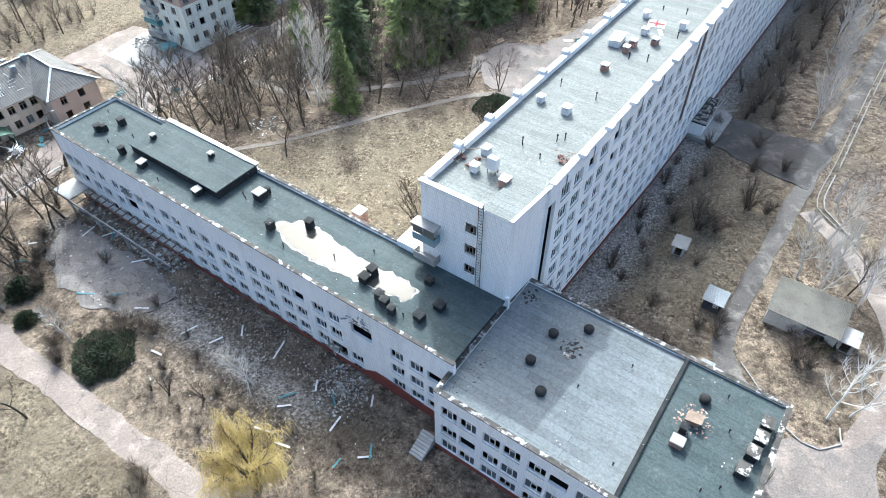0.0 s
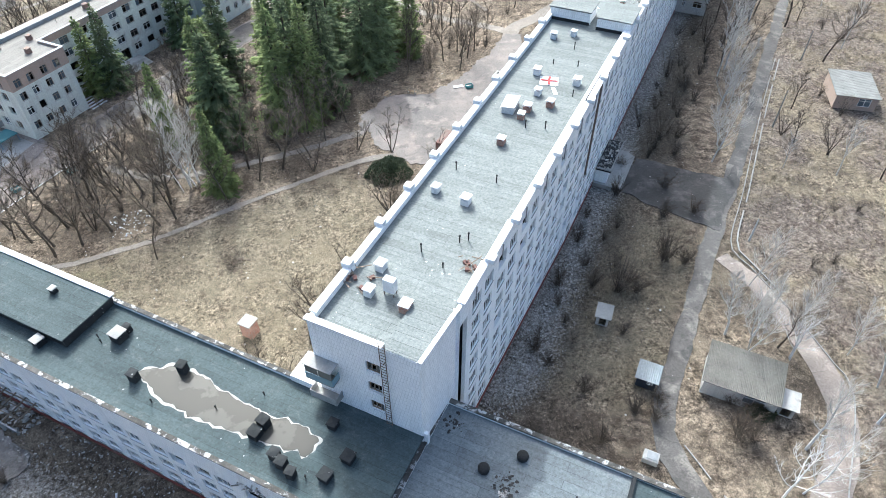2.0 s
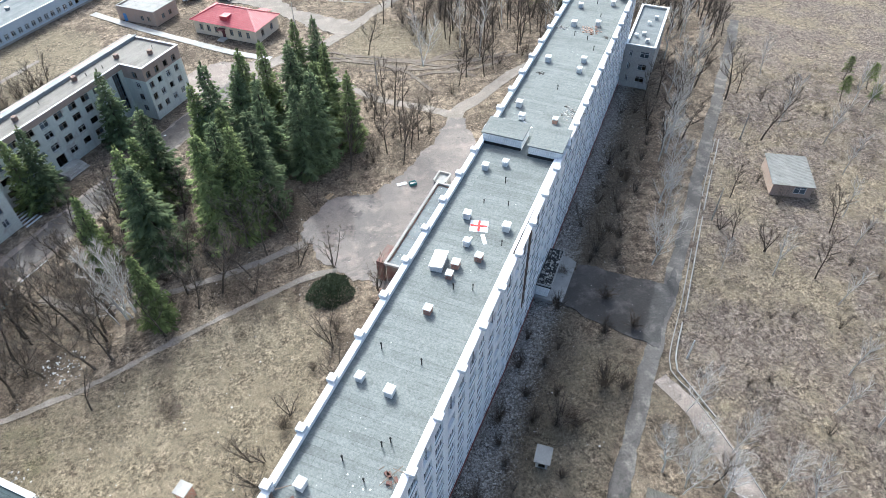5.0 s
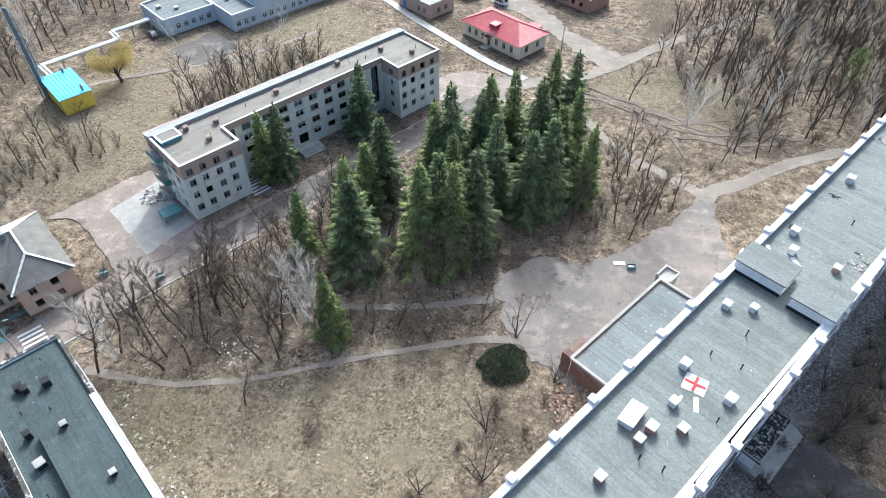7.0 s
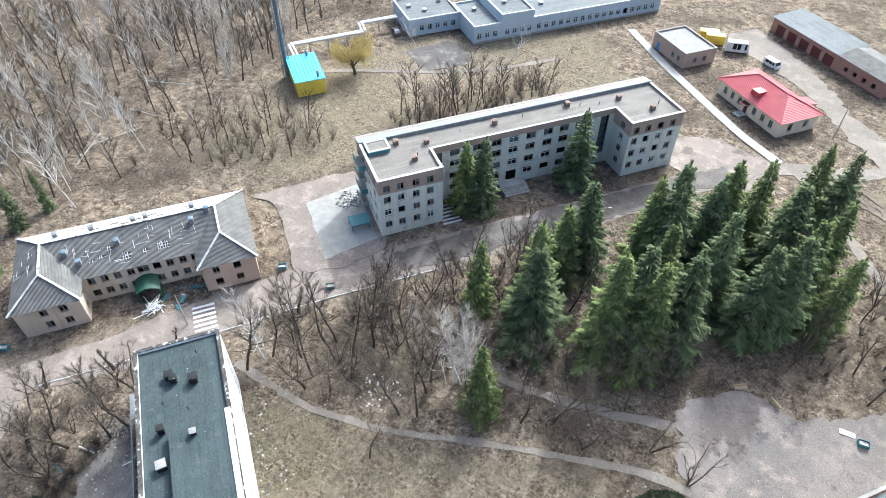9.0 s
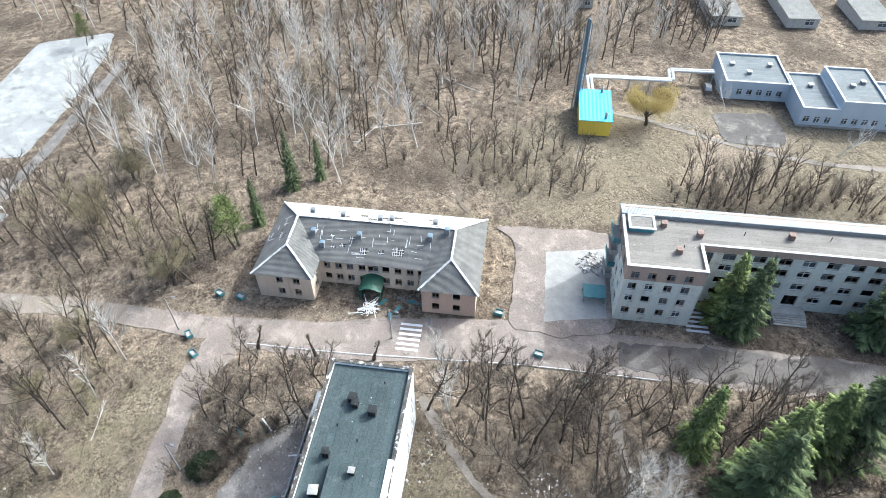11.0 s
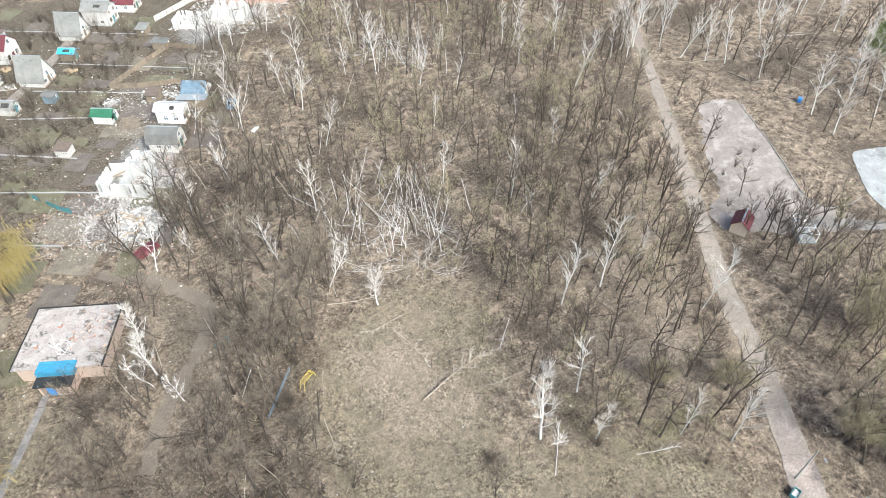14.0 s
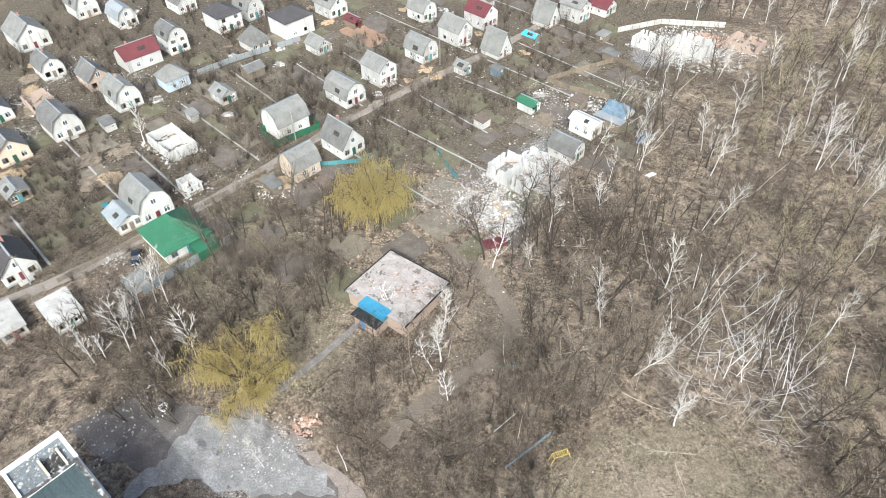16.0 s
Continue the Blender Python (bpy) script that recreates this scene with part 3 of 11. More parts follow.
def tube(bm, a, b, r0, r1=None, n=10):
    a, b = Vector(a), Vector(b)
    r1 = r0 if r1 is None else r1
    q = (b - a).to_track_quat("Z", "Y")
    ra = [bm.verts.new(a + q @ Vector((r0 * math.cos(i * math.tau / n), r0 * math.sin(i * math.tau / n), 0))) for i in range(n)]
    rb = [bm.verts.new(b + q @ Vector((r1 * math.cos(i * math.tau / n), r1 * math.sin(i * math.tau / n), 0))) for i in range(n)]
    for i in range(n):
        bm.faces.new((ra[i], ra[(i + 1) % n], rb[(i + 1) % n], rb[i]))
    bm.faces.new(ra[::-1])
    bm.faces.new(rb)


def wall_mesh(side, lo, hi, at_d, z0, z1, holes, thick):
    """A wall with openings cut through it. side: s n e w; lo..hi along it; at_d: where its outer face lies."""
    def P(s, z, d):
        if side == "s":
            return (s, at_d + d, z)
        if side == "n":
            return (s, at_d - d, z)
        if side == "w":
            return (at_d + d, s, z)
        return (at_d - d, s, z)
    ss = sorted({lo, hi, *[h[0] for h in holes], *[h[1] for h in holes]})
    zz = sorted({z0, z1, *[h[2] for h in holes], *[h[3] for h in holes]})
    si, zi = {s: i for i, s in enumerate(ss)}, {z: i for i, z in enumerate(zz)}
    open_ = set()
    for a, b, c, d in holes:
        for i in range(si[a], si[b]):
            for j in range(zi[c], zi[d]):
                open_.add((i, j))
    verts, faces, index = [], [], {}

    def V(i, j, k):
        key = (i, j, k)
        if key not in index:
            index[key] = len(verts)
            verts.append(P(ss[i], zz[j], k * thick))
        return index[key]
    flip = side in ("n", "w")

    def F(*q):
        faces.append(tuple(q[::-1]) if flip else tuple(q))
    ni, nj = len(ss) - 1, len(zz) - 1
    for i in range(ni):
        for j in range(nj):
            if (i, j) in open_:
                continue
            F(V(i, j, 0), V(i + 1, j, 0), V(i + 1, j + 1, 0), V(i, j + 1, 0))
            F(V(i, j + 1, 1), V(i + 1, j + 1, 1), V(i + 1, j, 1), V(i, j, 1))
            if i == 0 or (i - 1, j) in open_:
                F(V(i, j, 1), V(i, j, 0), V(i, j + 1, 0), V(i, j + 1, 1))
            if i == ni - 1 or (i + 1, j) in open_:
                F(V(i + 1, j, 0), V(i + 1, j, 1), V(i + 1, j + 1, 1), V(i + 1, j + 1, 0))
            if j == 0 or (i, j - 1) in open_:
                F(V(i, j, 0), V(i, j, 1), V(i + 1, j, 1), V(i + 1, j, 0))
            if j == nj - 1 or (i, j + 1) in open_:
                F(V(i, j + 1, 1), V(i, j + 1, 0), V(i + 1, j + 1, 0), V(i + 1, j + 1, 1))
    return verts, faces


WINDOW_SETS = {}


def window_meshes(w, h, style):
    """Frame, panes and sill of one window; seen from outside it lies in the xz plane, its outer side at -y."""
    key = (round(w, 2), round(h, 2), style)
    if key in WINDOW_SETS:
        return WINDOW_SETS[key]
    f = 0.09
    cols = {"single": (0.5,), "casement": (0.36, 0.68), "strip": (0.33, 0.66), "door": (0.5,), "two": (0.5,)}[style]
    rows = {"single": (), "casement": (), "strip": tuple(i / max(2, round(h / 1.6)) for i in range(1, max(2, round(h / 1.6)))), "door": (0.72,), "two": (0.7,)}[style]
    xs = [0, *[c * w for c in cols], w]
    zs = [0, *[q * h for q in rows], h]
    cells = []
    for i, (xa, xb) in enumerate(zip(xs, xs[1:])):
        cuts = [0, 0.68 * h, h] if style == "casement" and i == 1 else zs
        for za, zb in zip(cuts, cuts[1:]):
            cells.append((xa + (f if xa == 0 else f / 2), xb - (f if xb == w else f / 2), za + (f if za == 0 else f / 2), zb - (f if zb == h else f / 2)))
    me = bpy.data.meshes.new("window")
    vs_, fs_ = wall_mesh("s", 0, w, 0.0, 0, h, cells, 0.1)
    me.from_pydata(vs_, [], fs_)
    panes = []
    for a, b in zip(xs, xs[1:]):
        pb = boxes((a + f / 2, b - f / 2, 0.04, 0.06, f / 2, h - f / 2))
        pm = bpy.data.meshes.new("pane")
        pb.to_mesh(pm)
        pb.free()
        panes.append(pm)
    sb = boxes((-0.06, w + 0.06, -0.2, 0.0, -0.05, -0.005))
    sm = bpy.data.meshes.new("window_sill")
    sb.to_mesh(sm)
    sb.free()
    WINDOW_SETS[key] = (me, panes, sm)
    return WINDOW_SETS[key]


MATERIAL_COPIES = {}


def with_material(me, material):
    key = (me.name, material.name)
    if key not in MATERIAL_COPIES:
        c = me.copy()
        c.materials.clear()
        c.materials.append(material)
        MATERIAL_COPIES[key] = c
    return MATERIAL_COPIES[key]


def put_window(parent, side, at_d, s0, s1, z0, z1, style="casement", frame_m=None, depth=0.14, lost=0.0, sill=True, glass=None, rng=RNG):
    me, panes, sm = window_meshes(s1 - s0, z1 - z0, style)
    frame_m = frame_m or M_FRAME
    base = {"s": Matrix.Translation((s0, at_d + depth, z0)),
            "n": Matrix.Translation((s1, at_d - depth, z0)) @ Matrix.Rotation(math.pi, 4, "Z"),
            "e": Matrix.Translation((at_d - depth, s0, z0)) @ Matrix.Rotation(math.pi / 2, 4, "Z"),
            "w": Matrix.Translation((at_d + depth, s1, z0)) @ Matrix.Rotation(-math.pi / 2, 4, "Z")}[side]
    if rng.random() < lost * 0.35:
        return None
    win = piece("window", with_material(me, frame_m), parent, "", base)
    for pm in panes:
        if rng.random() >= lost:
            piece("pane", with_material(pm, glass or M_GLASS), win)
    if sill:
        piece("window_sill", with_material(sm, M_PALEMETAL), win)
    return win


def ring(bm, x0, x1, y0, y1, z0, z1, t):
    """A rim round a rectangle, butted at its corners."""
    box(bm, x0, x1, y0, y0 + t, z0, z1)
    box(bm, x0, x1, y1 - t, y1, z0, z1)
    box(bm, x0, x0 + t, y0 + t, y1 - t, z0, z1)
    box(bm, x1 - t, x1, y0 + t, y1 - t, z0, z1)
    bmesh.ops.remove_doubles(bm, verts=bm.verts, dist=1e-5)


def shell(parent, x0, x1, y0, y1, z0, z1, material, holes=None, thick=0.4, sides="snew", names=None):
    """Upright walls round a rectangle, each an object; holes: side -> openings."""
    holes = holes or {}
    for side in sides:
        lo, hi, d = {"s": (x0, x1, y0), "n": (x0, x1, y1), "w": (y0 + thick, y1 - thick, x0), "e": (y0 + thick, y1 - thick, x1)}[side]
        mats = material[side] if isinstance(material, dict) else material
        part("wall", wall_mesh(side, lo, hi, d, z0, z1, [h[:4] for h in holes.get(side, ())], thick), mats, parent)


def rubble(name, pts_fn, count, smin, smax, material, label, seed, category="rubble", flat=0.5, parent=None):
    """Loose broken pieces strewn over an area, as one heap."""
    r = random.Random(seed)
    verts, faces = [], []
    for _ in range(count):
        x, y, z = pts_fn(r)
        s = smin + (smax - smin) * r.random() ** 2.5
        a, sx, sy, sz = r.random() * math.tau, s * r.uniform(0.5, 1.4), s * r.uniform(0.4, 1.0), s * flat * r.uniform(0.4, 1.0)
        ca, sa = math.cos(a), math.sin(a)
        b = len(verts)
        tilt = r.uniform(-0.3, 0.3) * sx
        for dz in (0, 1):
            for dx, dy in ((-1, -1), (1, -1), (1, 1), (-1, 1)):
                k = 0.75 if dz else 1.0
                px, py = dx * sx / 2 * k * r.uniform(0.7, 1.2), dy * sy / 2 * k * r.uniform(0.7, 1.2)
                verts.append((x + px * ca - py * sa, y + px * sa + py * ca, z - 0.03 + dz * sz + (tilt * dx * 0.5 if dz else 0)))
        faces += [(b + 3, b + 2, b + 1, b), (b + 4, b + 5, b + 6, b + 7), (b, b + 1, b + 5, b + 4), (b + 1, b + 2, b + 6, b + 5), (b + 2, b + 3, b + 7, b + 6), (b + 3, b, b + 4, b + 7)]
    ob = part(name, (verts, faces), material, parent)
    if parent is None:
        tagged(ob, label, category, "", "stuff")
    return ob


# ---- ground and roads ----
def smooth_line(pts, step=1.2):
    """A smooth line through a few places."""
    p = [Vector((x, y)) for x, y in pts]
    p = [2 * p[0] - p[1], *p, 2 * p[-1] - p[-2]]
    out = []
    for a, b, c, d in zip(p, p[1:], p[2:], p[3:]):
        n = max(2, int((c - b).length / step))
        for i in range(n):
            t = i / n
            out.append(0.5 * (2 * b + (c - a) * t + (2 * a - 5 * b + 4 * c - d) * t * t + (3 * b - a - 3 * c + d) * t ** 3))
    out.append(p[-2])
    return out


ROAD_LINES = []
LAYERS = []                                # strips laid so far: each lies a little above the last


def ribbon(name, pts, width, z, material, label, ragged=0.25, seed=1, category="road", kerb=None, thick=0.06):
    """A road or path: a smooth strip with uneven edges that stands a little above the ground."""
    line = smooth_line(pts)
    z += 0.0017 * len(LAYERS) - (0.07 if category == "road" else 0.0)
    LAYERS.append(name)
    widths = width if isinstance(width, (list, tuple)) else [width] * 2
    verts, faces, edges = [], [], ([], [])
    n = len(line)
    for i, c in enumerate(line):
        d = (line[min(i + 1, n - 1)] - line[max(i - 1, 0)]).normalized()
        nrm = Vector((-d.y, d.x))
        f = i / (n - 1) * (len(widths) - 1)
        k = min(int(f), len(widths) - 2)
        w = widths[k] + (widths[k + 1] - widths[k]) * (f - k)
        l = w / 2 + ragged * (noise.noise((i * 0.2, seed, 0)) * 1.2 + noise.noise((i * 0.8, seed, 5)) * 0.9)
        r = w / 2 + ragged * (noise.noise((i * 0.2, seed + 9, 0)) * 1.2 + noise.noise((i * 0.8, seed + 9, 5)) * 0.9)
        a, b = c + nrm * l, c - nrm * r
        verts += [(a.x, a.y, z - thick), (a.x, a.y, z), (b.x, b.y, z), (b.x, b.y, z - thick)]
        edges[0].append(a)
        edges[1].append(b)
        ROAD_LINES.append((c.x, c.y, w / 2))
    for i in range(n - 1):
        for k in range(3):
            faces.append((4 * i + k, 4 * i + k + 1, 4 * i + k + 5, 4 * i + k + 4))
    ob = part(name, (verts, faces), material)
    tagged(ob, label, category, "", "structure")
    return edges


def kerb_line(name, pts, label, z=0.14, w=0.16, material=None, gap=0.06):
    """A row of kerb stones along a line."""
    stone = bpy.data.meshes.new("kerb_stone")
    bm = bevelled(boxes((-0.5, 0.5, -w / 2, w / 2, 0, z)), 0.02)
    bm.to_mesh(stone)
    bm.free()
    stone.materials.append(material or M_CONCRETE)
    line = smooth_line(pts, 1.0)
    root = thing(name, pose(line[0].x, line[0].y, 0), label, "kerb", "", "structure")
    for i, (a, b) in enumerate(zip(line[::2], line[2::2])):
        if RNG.random() < gap:
            continue
        c, d = (a + b) / 2, b - a
        m = pose(c.x - line[0].x, c.y - line[0].y, 0, 0, 0, math.degrees(math.atan2(d.y, d.x)) + RNG.uniform(-1, 1)) @ Matrix.Diagonal((d.length * 0.97, 1, 1, 1))
        piece("kerb_stone", stone, root, "", m)
    return root


def area(name, pts, z, material, label, ragged=0.6, seed=3, category="pavement", round_off=True, thick=0.08):
    """A paved or worn area with an uneven outline."""
    ring_ = []
    z += 0.0017 * len(LAYERS) - (0.06 if category == "pavement" and z < 0.06 else 0.0)
    LAYERS.append(name)
    p = [Vector(q) for q in pts]
    n = len(p)
    for i in range(n):
        a, b = p[i], p[(i + 1) % n]
        k = max(2, int((b - a).length / 0.8))
        for j in range(k):
            ring_.append(a.lerp(b, j / k))
    if round_off:
        for _ in range(8):
            ring_ = [(ring_[i - 1] + ring_[i] * 2 + ring_[(i + 1) % len(ring_)]) / 4 for i in range(len(ring_))]
    out = []
    for i, q in enumerate(ring_):
        d = (ring_[(i + 1) % len(ring_)] - ring_[i - 1]).normalized()
        out.append(q + Vector((d.y, -d.x)) * ragged * (noise.noise((q.x * 0.35, q.y * 0.35, seed)) * 1.3 + noise.noise((q.x * 1.3, q.y * 1.3, seed)) * 0.7))
    bm = bmesh.new()
    top = [bm.verts.new((q.x, q.y, z)) for q in out]
    low = [bm.verts.new((q.x, q.y, z - thick)) for q in out]
    bm.faces.new(top)
    for i in range(len(out)):
        bm.faces.new((low[i - 1], low[i], top[i], top[i - 1]))
    ob = part(name, bm, material)
    return tagged(ob, label, category, "", "structure")


def inside(pts, x, y):
    """Which of the places x, y (arrays) lie in a polygon."""
    r = np.zeros(np.shape(x), bool)
    n = len(pts)
    for i in range(n):
        (x1, y1), (x2, y2) = pts[i], pts[(i + 1) % n]
        if y1 != y2:
            r ^= ((y1 > y) != (y2 > y)) & (x < (x2 - x1) * (y - y1) / (y2 - y1) + x1)
    return r


LAWNS = [  # open dry grass
    [(-52, 91), (-30, 95), (-10, 104), (3, 110), (9, 95), (-4, 60), (-14, 54), (-40, 72)],
    [(-38, 8), (-48, 0), (-66, -3), (-72, 9), (-66, 20), (-54, 38), (-33, 26)],
    [(-57, 50), (-75, 62), (-84, 64), (-78, 50), (-60, 36), (-35, 26), (-26, 28), (-45, 42)],
    [(-110, 125), (-85, 130), (-68, 150), (-45, 185), (-30, 200), (-55, 235), (-92, 205), (-115, 160)],
    [(20, 190), (40, 190), (60, 185), (58, 205), (30, 215)],
    [(20, 62), (36, 52), (58, 78), (52, 90)],
    [(25, -15), (5, 2), (-6, -10), (0, -25), (12, -40), (28, -48), (40, -30)],
]
FIELDS = [  # rough grass laid in waves
    [(64, 86), (62, 46), (56, 30), (90, 20), (170, 70), (220, 190), (150, 215), (128, 172), (98, 130)],
]
SANDY = [  # trodden, nearly bare clearings
    [(-42, 10), (-47, 3), (-52, 7), (-60, -1), (-65, 6), (-60, 13), (-66, 20), (-58, 32), (-51, 26), (-44, 31), (-38, 24), (-46, 17)],
    [(-28, -36), (-33, -16), (-27, -4), (-18, 6), (-12, 4), (-20, -8), (-22, -24), (-20, -38)],
    [(-88, 52), (-106, 30), (-126, 4), (-112, -4), (-92, 16), (-76, 40)],
    [(-100, 190), (-72, 160), (-60, 172), (-80, 205)],
]
VERGES = [  # half width and line of the lanes with worn edges
    (1.5, [(-200, -78), (-157, -23), (-131.5, 7.7), (-112.3, 30.7), (-101.1, 46.5), (-92, 58.5)]),
    (4.0, [(-83.5, 69.2), (-74, 82.8), (-68.1, 94.1), (-58.7, 110.7), (-42.2, 133.2)]),
    (1.8, [(-75.1, 61.6), (-67.7, 56.7), (-59.4, 51.1), (-48.8, 44.6), (-35.1, 35.4), (-26.4, 29.9)]),
    (1.2, [(80, 4), (60.7, -14.6), (38.8, -38.8), (9.2, -80.6), (-26.2, -121.2)]),
]
MOSSY = [
    [(-54, 90), (-30, 94), (-26, 84), (-40, 72)],
    [(46, 145), (52, 160), (66, 170), (60, 150)],
    [(-90, 100), (-75, 125), (-85, 132), (-105, 108)],
    [(-57, 40), (-76, 55), (-84, 62), (-92, 45), (-72, 28)],
    [(60, -30), (20, -100), (-30, -120), (-10, -60), (20, -40)],
]
SOILS = [
    [(-3, 38), (-62, 80), (-66, 72), (-40, 52), (-8, 30)],
    [(8, 55), (48, 108), (90, 165), (102, 158), (60, 98), (24, 54)],
    [(95, -60), (30, -150), (-100, -160), (-60, -70), (-20, -60), (20, -60), (60, -10)],
    [(-70, 165), (-60, 190), (-52, 186), (-66, 160)],
    [(130, -10), (60, -10), (20, -55), (-10, -62), (-40, -95), (-60, -110), (-70, -170), (140, -170)],
    [(-30, -32), (-32, -14), (-26, -4), (-19, 8), (-15, 8), (-21, -6), (-24, -20), (-24, -34)],
]
DUSTY = [
    [(-12, 42), (-62, 79), (-66, 74), (-42, 54), (-14, 35)],
    [(10, 54), (95, 172), (101, 168), (24, 56)],
    [(-54, 92), (-8, 58), (-10, 55), (-56, 88)],
    [(-26, -40), (-44, -58), (-50, -80), (-36, -78), (-14, -52)],
    [(-62, -110), (-95, -120), (-92, -135), (-66, -135)],
    [(-4, 8), (6, 3), (20, 12), (8, 20)],
]


def make_ground():
    xs = np.concatenate([[-4000, -1500, -700, -420], np.arange(-260, 190, 2.0), [330, 650, 1500, 4000]])
    ys = np.concatenate([[-4000, -1500, -700, -400], np.arange(-220, 300, 2.0), [420, 700, 1500, 4000]])
    X, Y = np.meshgrid(xs, ys)
    Z = np.zeros_like(X)
    rough = np.array([noise.noise((x * 0.09, y * 0.09, 0)) * 0.09 + noise.noise((x * 0.35, y * 0.35, 3)) * 0.05 for x, y in zip(X.ravel(), Y.ravel())]).reshape(X.shape)
    Z += rough - 0.12
    for cx, cy, rad, dep in ((-16, 88.9, 2.6, 0.8), (-54.2, 34.7, 2.5, 0.3), (-1, 5, 3, 0.3)):
        d = np.hypot(X - cx, Y - cy) / rad
        Z += np.where(d < 1.6, -dep * np.exp(-(d * 1.4) ** 2) + 0.25 * np.exp(-((d - 1.15) * 3.5) ** 2), 0)
    n = len(xs)
    verts = np.stack([X.ravel(), Y.ravel(), Z.ravel()], 1)
    i, j = np.meshgrid(np.arange(len(ys) - 1), np.arange(n - 1), indexing="ij")
    a = (i * n + j).ravel()
    faces = np.stack([a, a + 1, a + n + 1, a + n], 1)
    me = bpy.data.meshes.new("ground")
    me.from_pydata(verts.tolist(), [], faces.tolist())
    me.materials.append(M_GROUND)
    me.polygons.foreach_set("use_smooth", [True] * len(me.polygons))

    def mask(polys, soft, inner=1.0):
        m = np.zeros(X.shape)
        for p in polys:
            m = np.maximum(m, inside(p, X, Y).astype(float))
        for _ in range(soft):
            q = m.copy()
            q[1:-1, 1:-1] = (m[:-2, 1:-1] + m[2:, 1:-1] + m[1:-1, :-2] + m[1:-1, 2:] + m[1:-1, 1:-1] * 2) / 6
            m = q
        return m * inner
    verges = np.zeros(X.shape)                # worn earth along the edges of the lanes and roads
    for half, line in VERGES:
        for (x0, y0), (x1, y1) in zip(line, line[1:]):
            k = np.clip(((X - x0) * (x1 - x0) + (Y - y0) * (y1 - y0)) / ((x1 - x0) ** 2 + (y1 - y0) ** 2), 0, 1)
            d = np.hypot(X - x0 - k * (x1 - x0), Y - y0 - k * (y1 - y0)) - half
            verges = np.maximum(verges, 0.62 * np.exp(-(np.maximum(d, 0) / 1.9) ** 2))
    layers = {"grass": mask(LAWNS, 5), "moss": mask(MOSSY, 8, 0.55), "soil": mask(SOILS, 5, 0.78), "dust": mask(DUSTY, 3, 0.55), "field": mask(FIELDS, 3), "sand": np.maximum(mask(SANDY, 6, 0.64), verges)}
    crater = np.exp(-(np.hypot(X + 16, Y - 88.9) / 2.2) ** 2) + 1.2 * np.exp(-(np.hypot(X + 54.2, Y - 34.7) / 2.4) ** 2)
    layers["soil"] = np.maximum(layers["soil"], crater)
    near = mask([[(-64, 76), (-3, 32), (40, 40), (100, 165), (60, 175), (20, 140), (-10, 128), (-60, 100)]], 8, 0.8) + mask([[(80, -60), (20, -140), (-100, -150), (-60, -20), (20, 20)]], 8, 1.0) + 0.35
    layers["specks"] = near
    for name, m in layers.items():
        at_ = me.attributes.new(name, "FLOAT", "POINT")
        at_.data.foreach_set("value", m.ravel().astype(np.float32))
    ob = new("ground", me)
    tagged(ob, "dry grass and brown leaf litter with scattered debris", "ground", "", "structure")


make_ground()
ribbon("road", [(-200, -78), (-157, -23), (-131.5, 7.7), (-112.3, 30.7), (-101.1, 46.5), (-92, 58.5), (-86, 66)], [2.4, 2.6, 2.9, 3.4, 3.8, 4.6], 0.04, M_LANE, "sandy woodland lane with ragged worn edges", 0.5, 4)
ribbon("road", [(-95, 54.5), (-92, 58.5), (-83.5, 69.2), (-74, 82.8), (-68.1, 94.1), (-58.7, 110.7), (-42.2, 133.2), (-26, 156), (-12, 176), (2, 196)], [3.4, 6.0, 9.0, 9.0, 8.6, 8.0, 7.5, 7.0, 6.0], 0.05, M_ASPHALT, "dusty pinkish asphalt road with cracks and stains", 0.5, 2)
ribbon("road", [(-82, 69), (-75.1, 61.6), (-67.7, 56.7), (-59.4, 51.1), (-48.8, 44.6), (-35.1, 35.4), (-26.4, 29.9), (-12, 17), (0, 9), (10, 4.5)], [6.5, 3.9, 3.5, 3.3, 3.4, 3.8, 5.5], 0.04, M_ASPHALT, "pale cracked asphalt drive beside the lawn", 0.6, 5)
ribbon("road", [(140, 187), (129.9, 173.1), (97.4, 130.3), (75.5, 101.4), (56.6, 77.3), (47.4, 65.1), (41.1, 56.6), (36.8, 50.0), (37.5, 40), (40, 30)], [2.6, 2.7, 2.7, 2.6, 2.6, 3.0], 0.04, M_ASPHALT_GREY, "cracked grey asphalt service road with damp patches", 0.45, 8)
ribbon("road", [(58.5, 76.5), (61.2, 68), (61.5, 58), (60, 49), (54.5, 41), (47, 34.5), (40, 29)], [2.6, 3.2, 3.6, 3.8, 4.5], 0.045, M_ASPHALT, "narrow curved asphalt lane", 0.4, 11)
area("pavement", [(36.5, 37.5), (40.5, 36.5), (47, 35), (53, 38.5), (48, 31), (42, 22), (34, 24), (34, 30)], 0.035, M_PLAZA, "dusty asphalt turning area beside the canteen block", 0.5, 12)
area("pavement", [(6, 124), (9, 129), (14.7, 134), (20, 132), (28, 136.5), (38, 147), (44, 156), (47.5, 157), (47.5, 147), (50, 138), (34.5, 117), (20.5, 103), (19, 107), (13, 111), (8.5, 117)], 0.045, M_PLAZA, "dusty asphalt plaza before the entrance", 1.1, 14)
ribbon("path", [(44.8, 154), (47, 159), (53, 163), (65.6, 173), (80, 181), (100, 190), (130, 215)], [3.6, 3.0, 2.6, 2.4], -0.055, M_DIRTROAD, "winding pale asphalt footpath", 0.4, 17, "path")
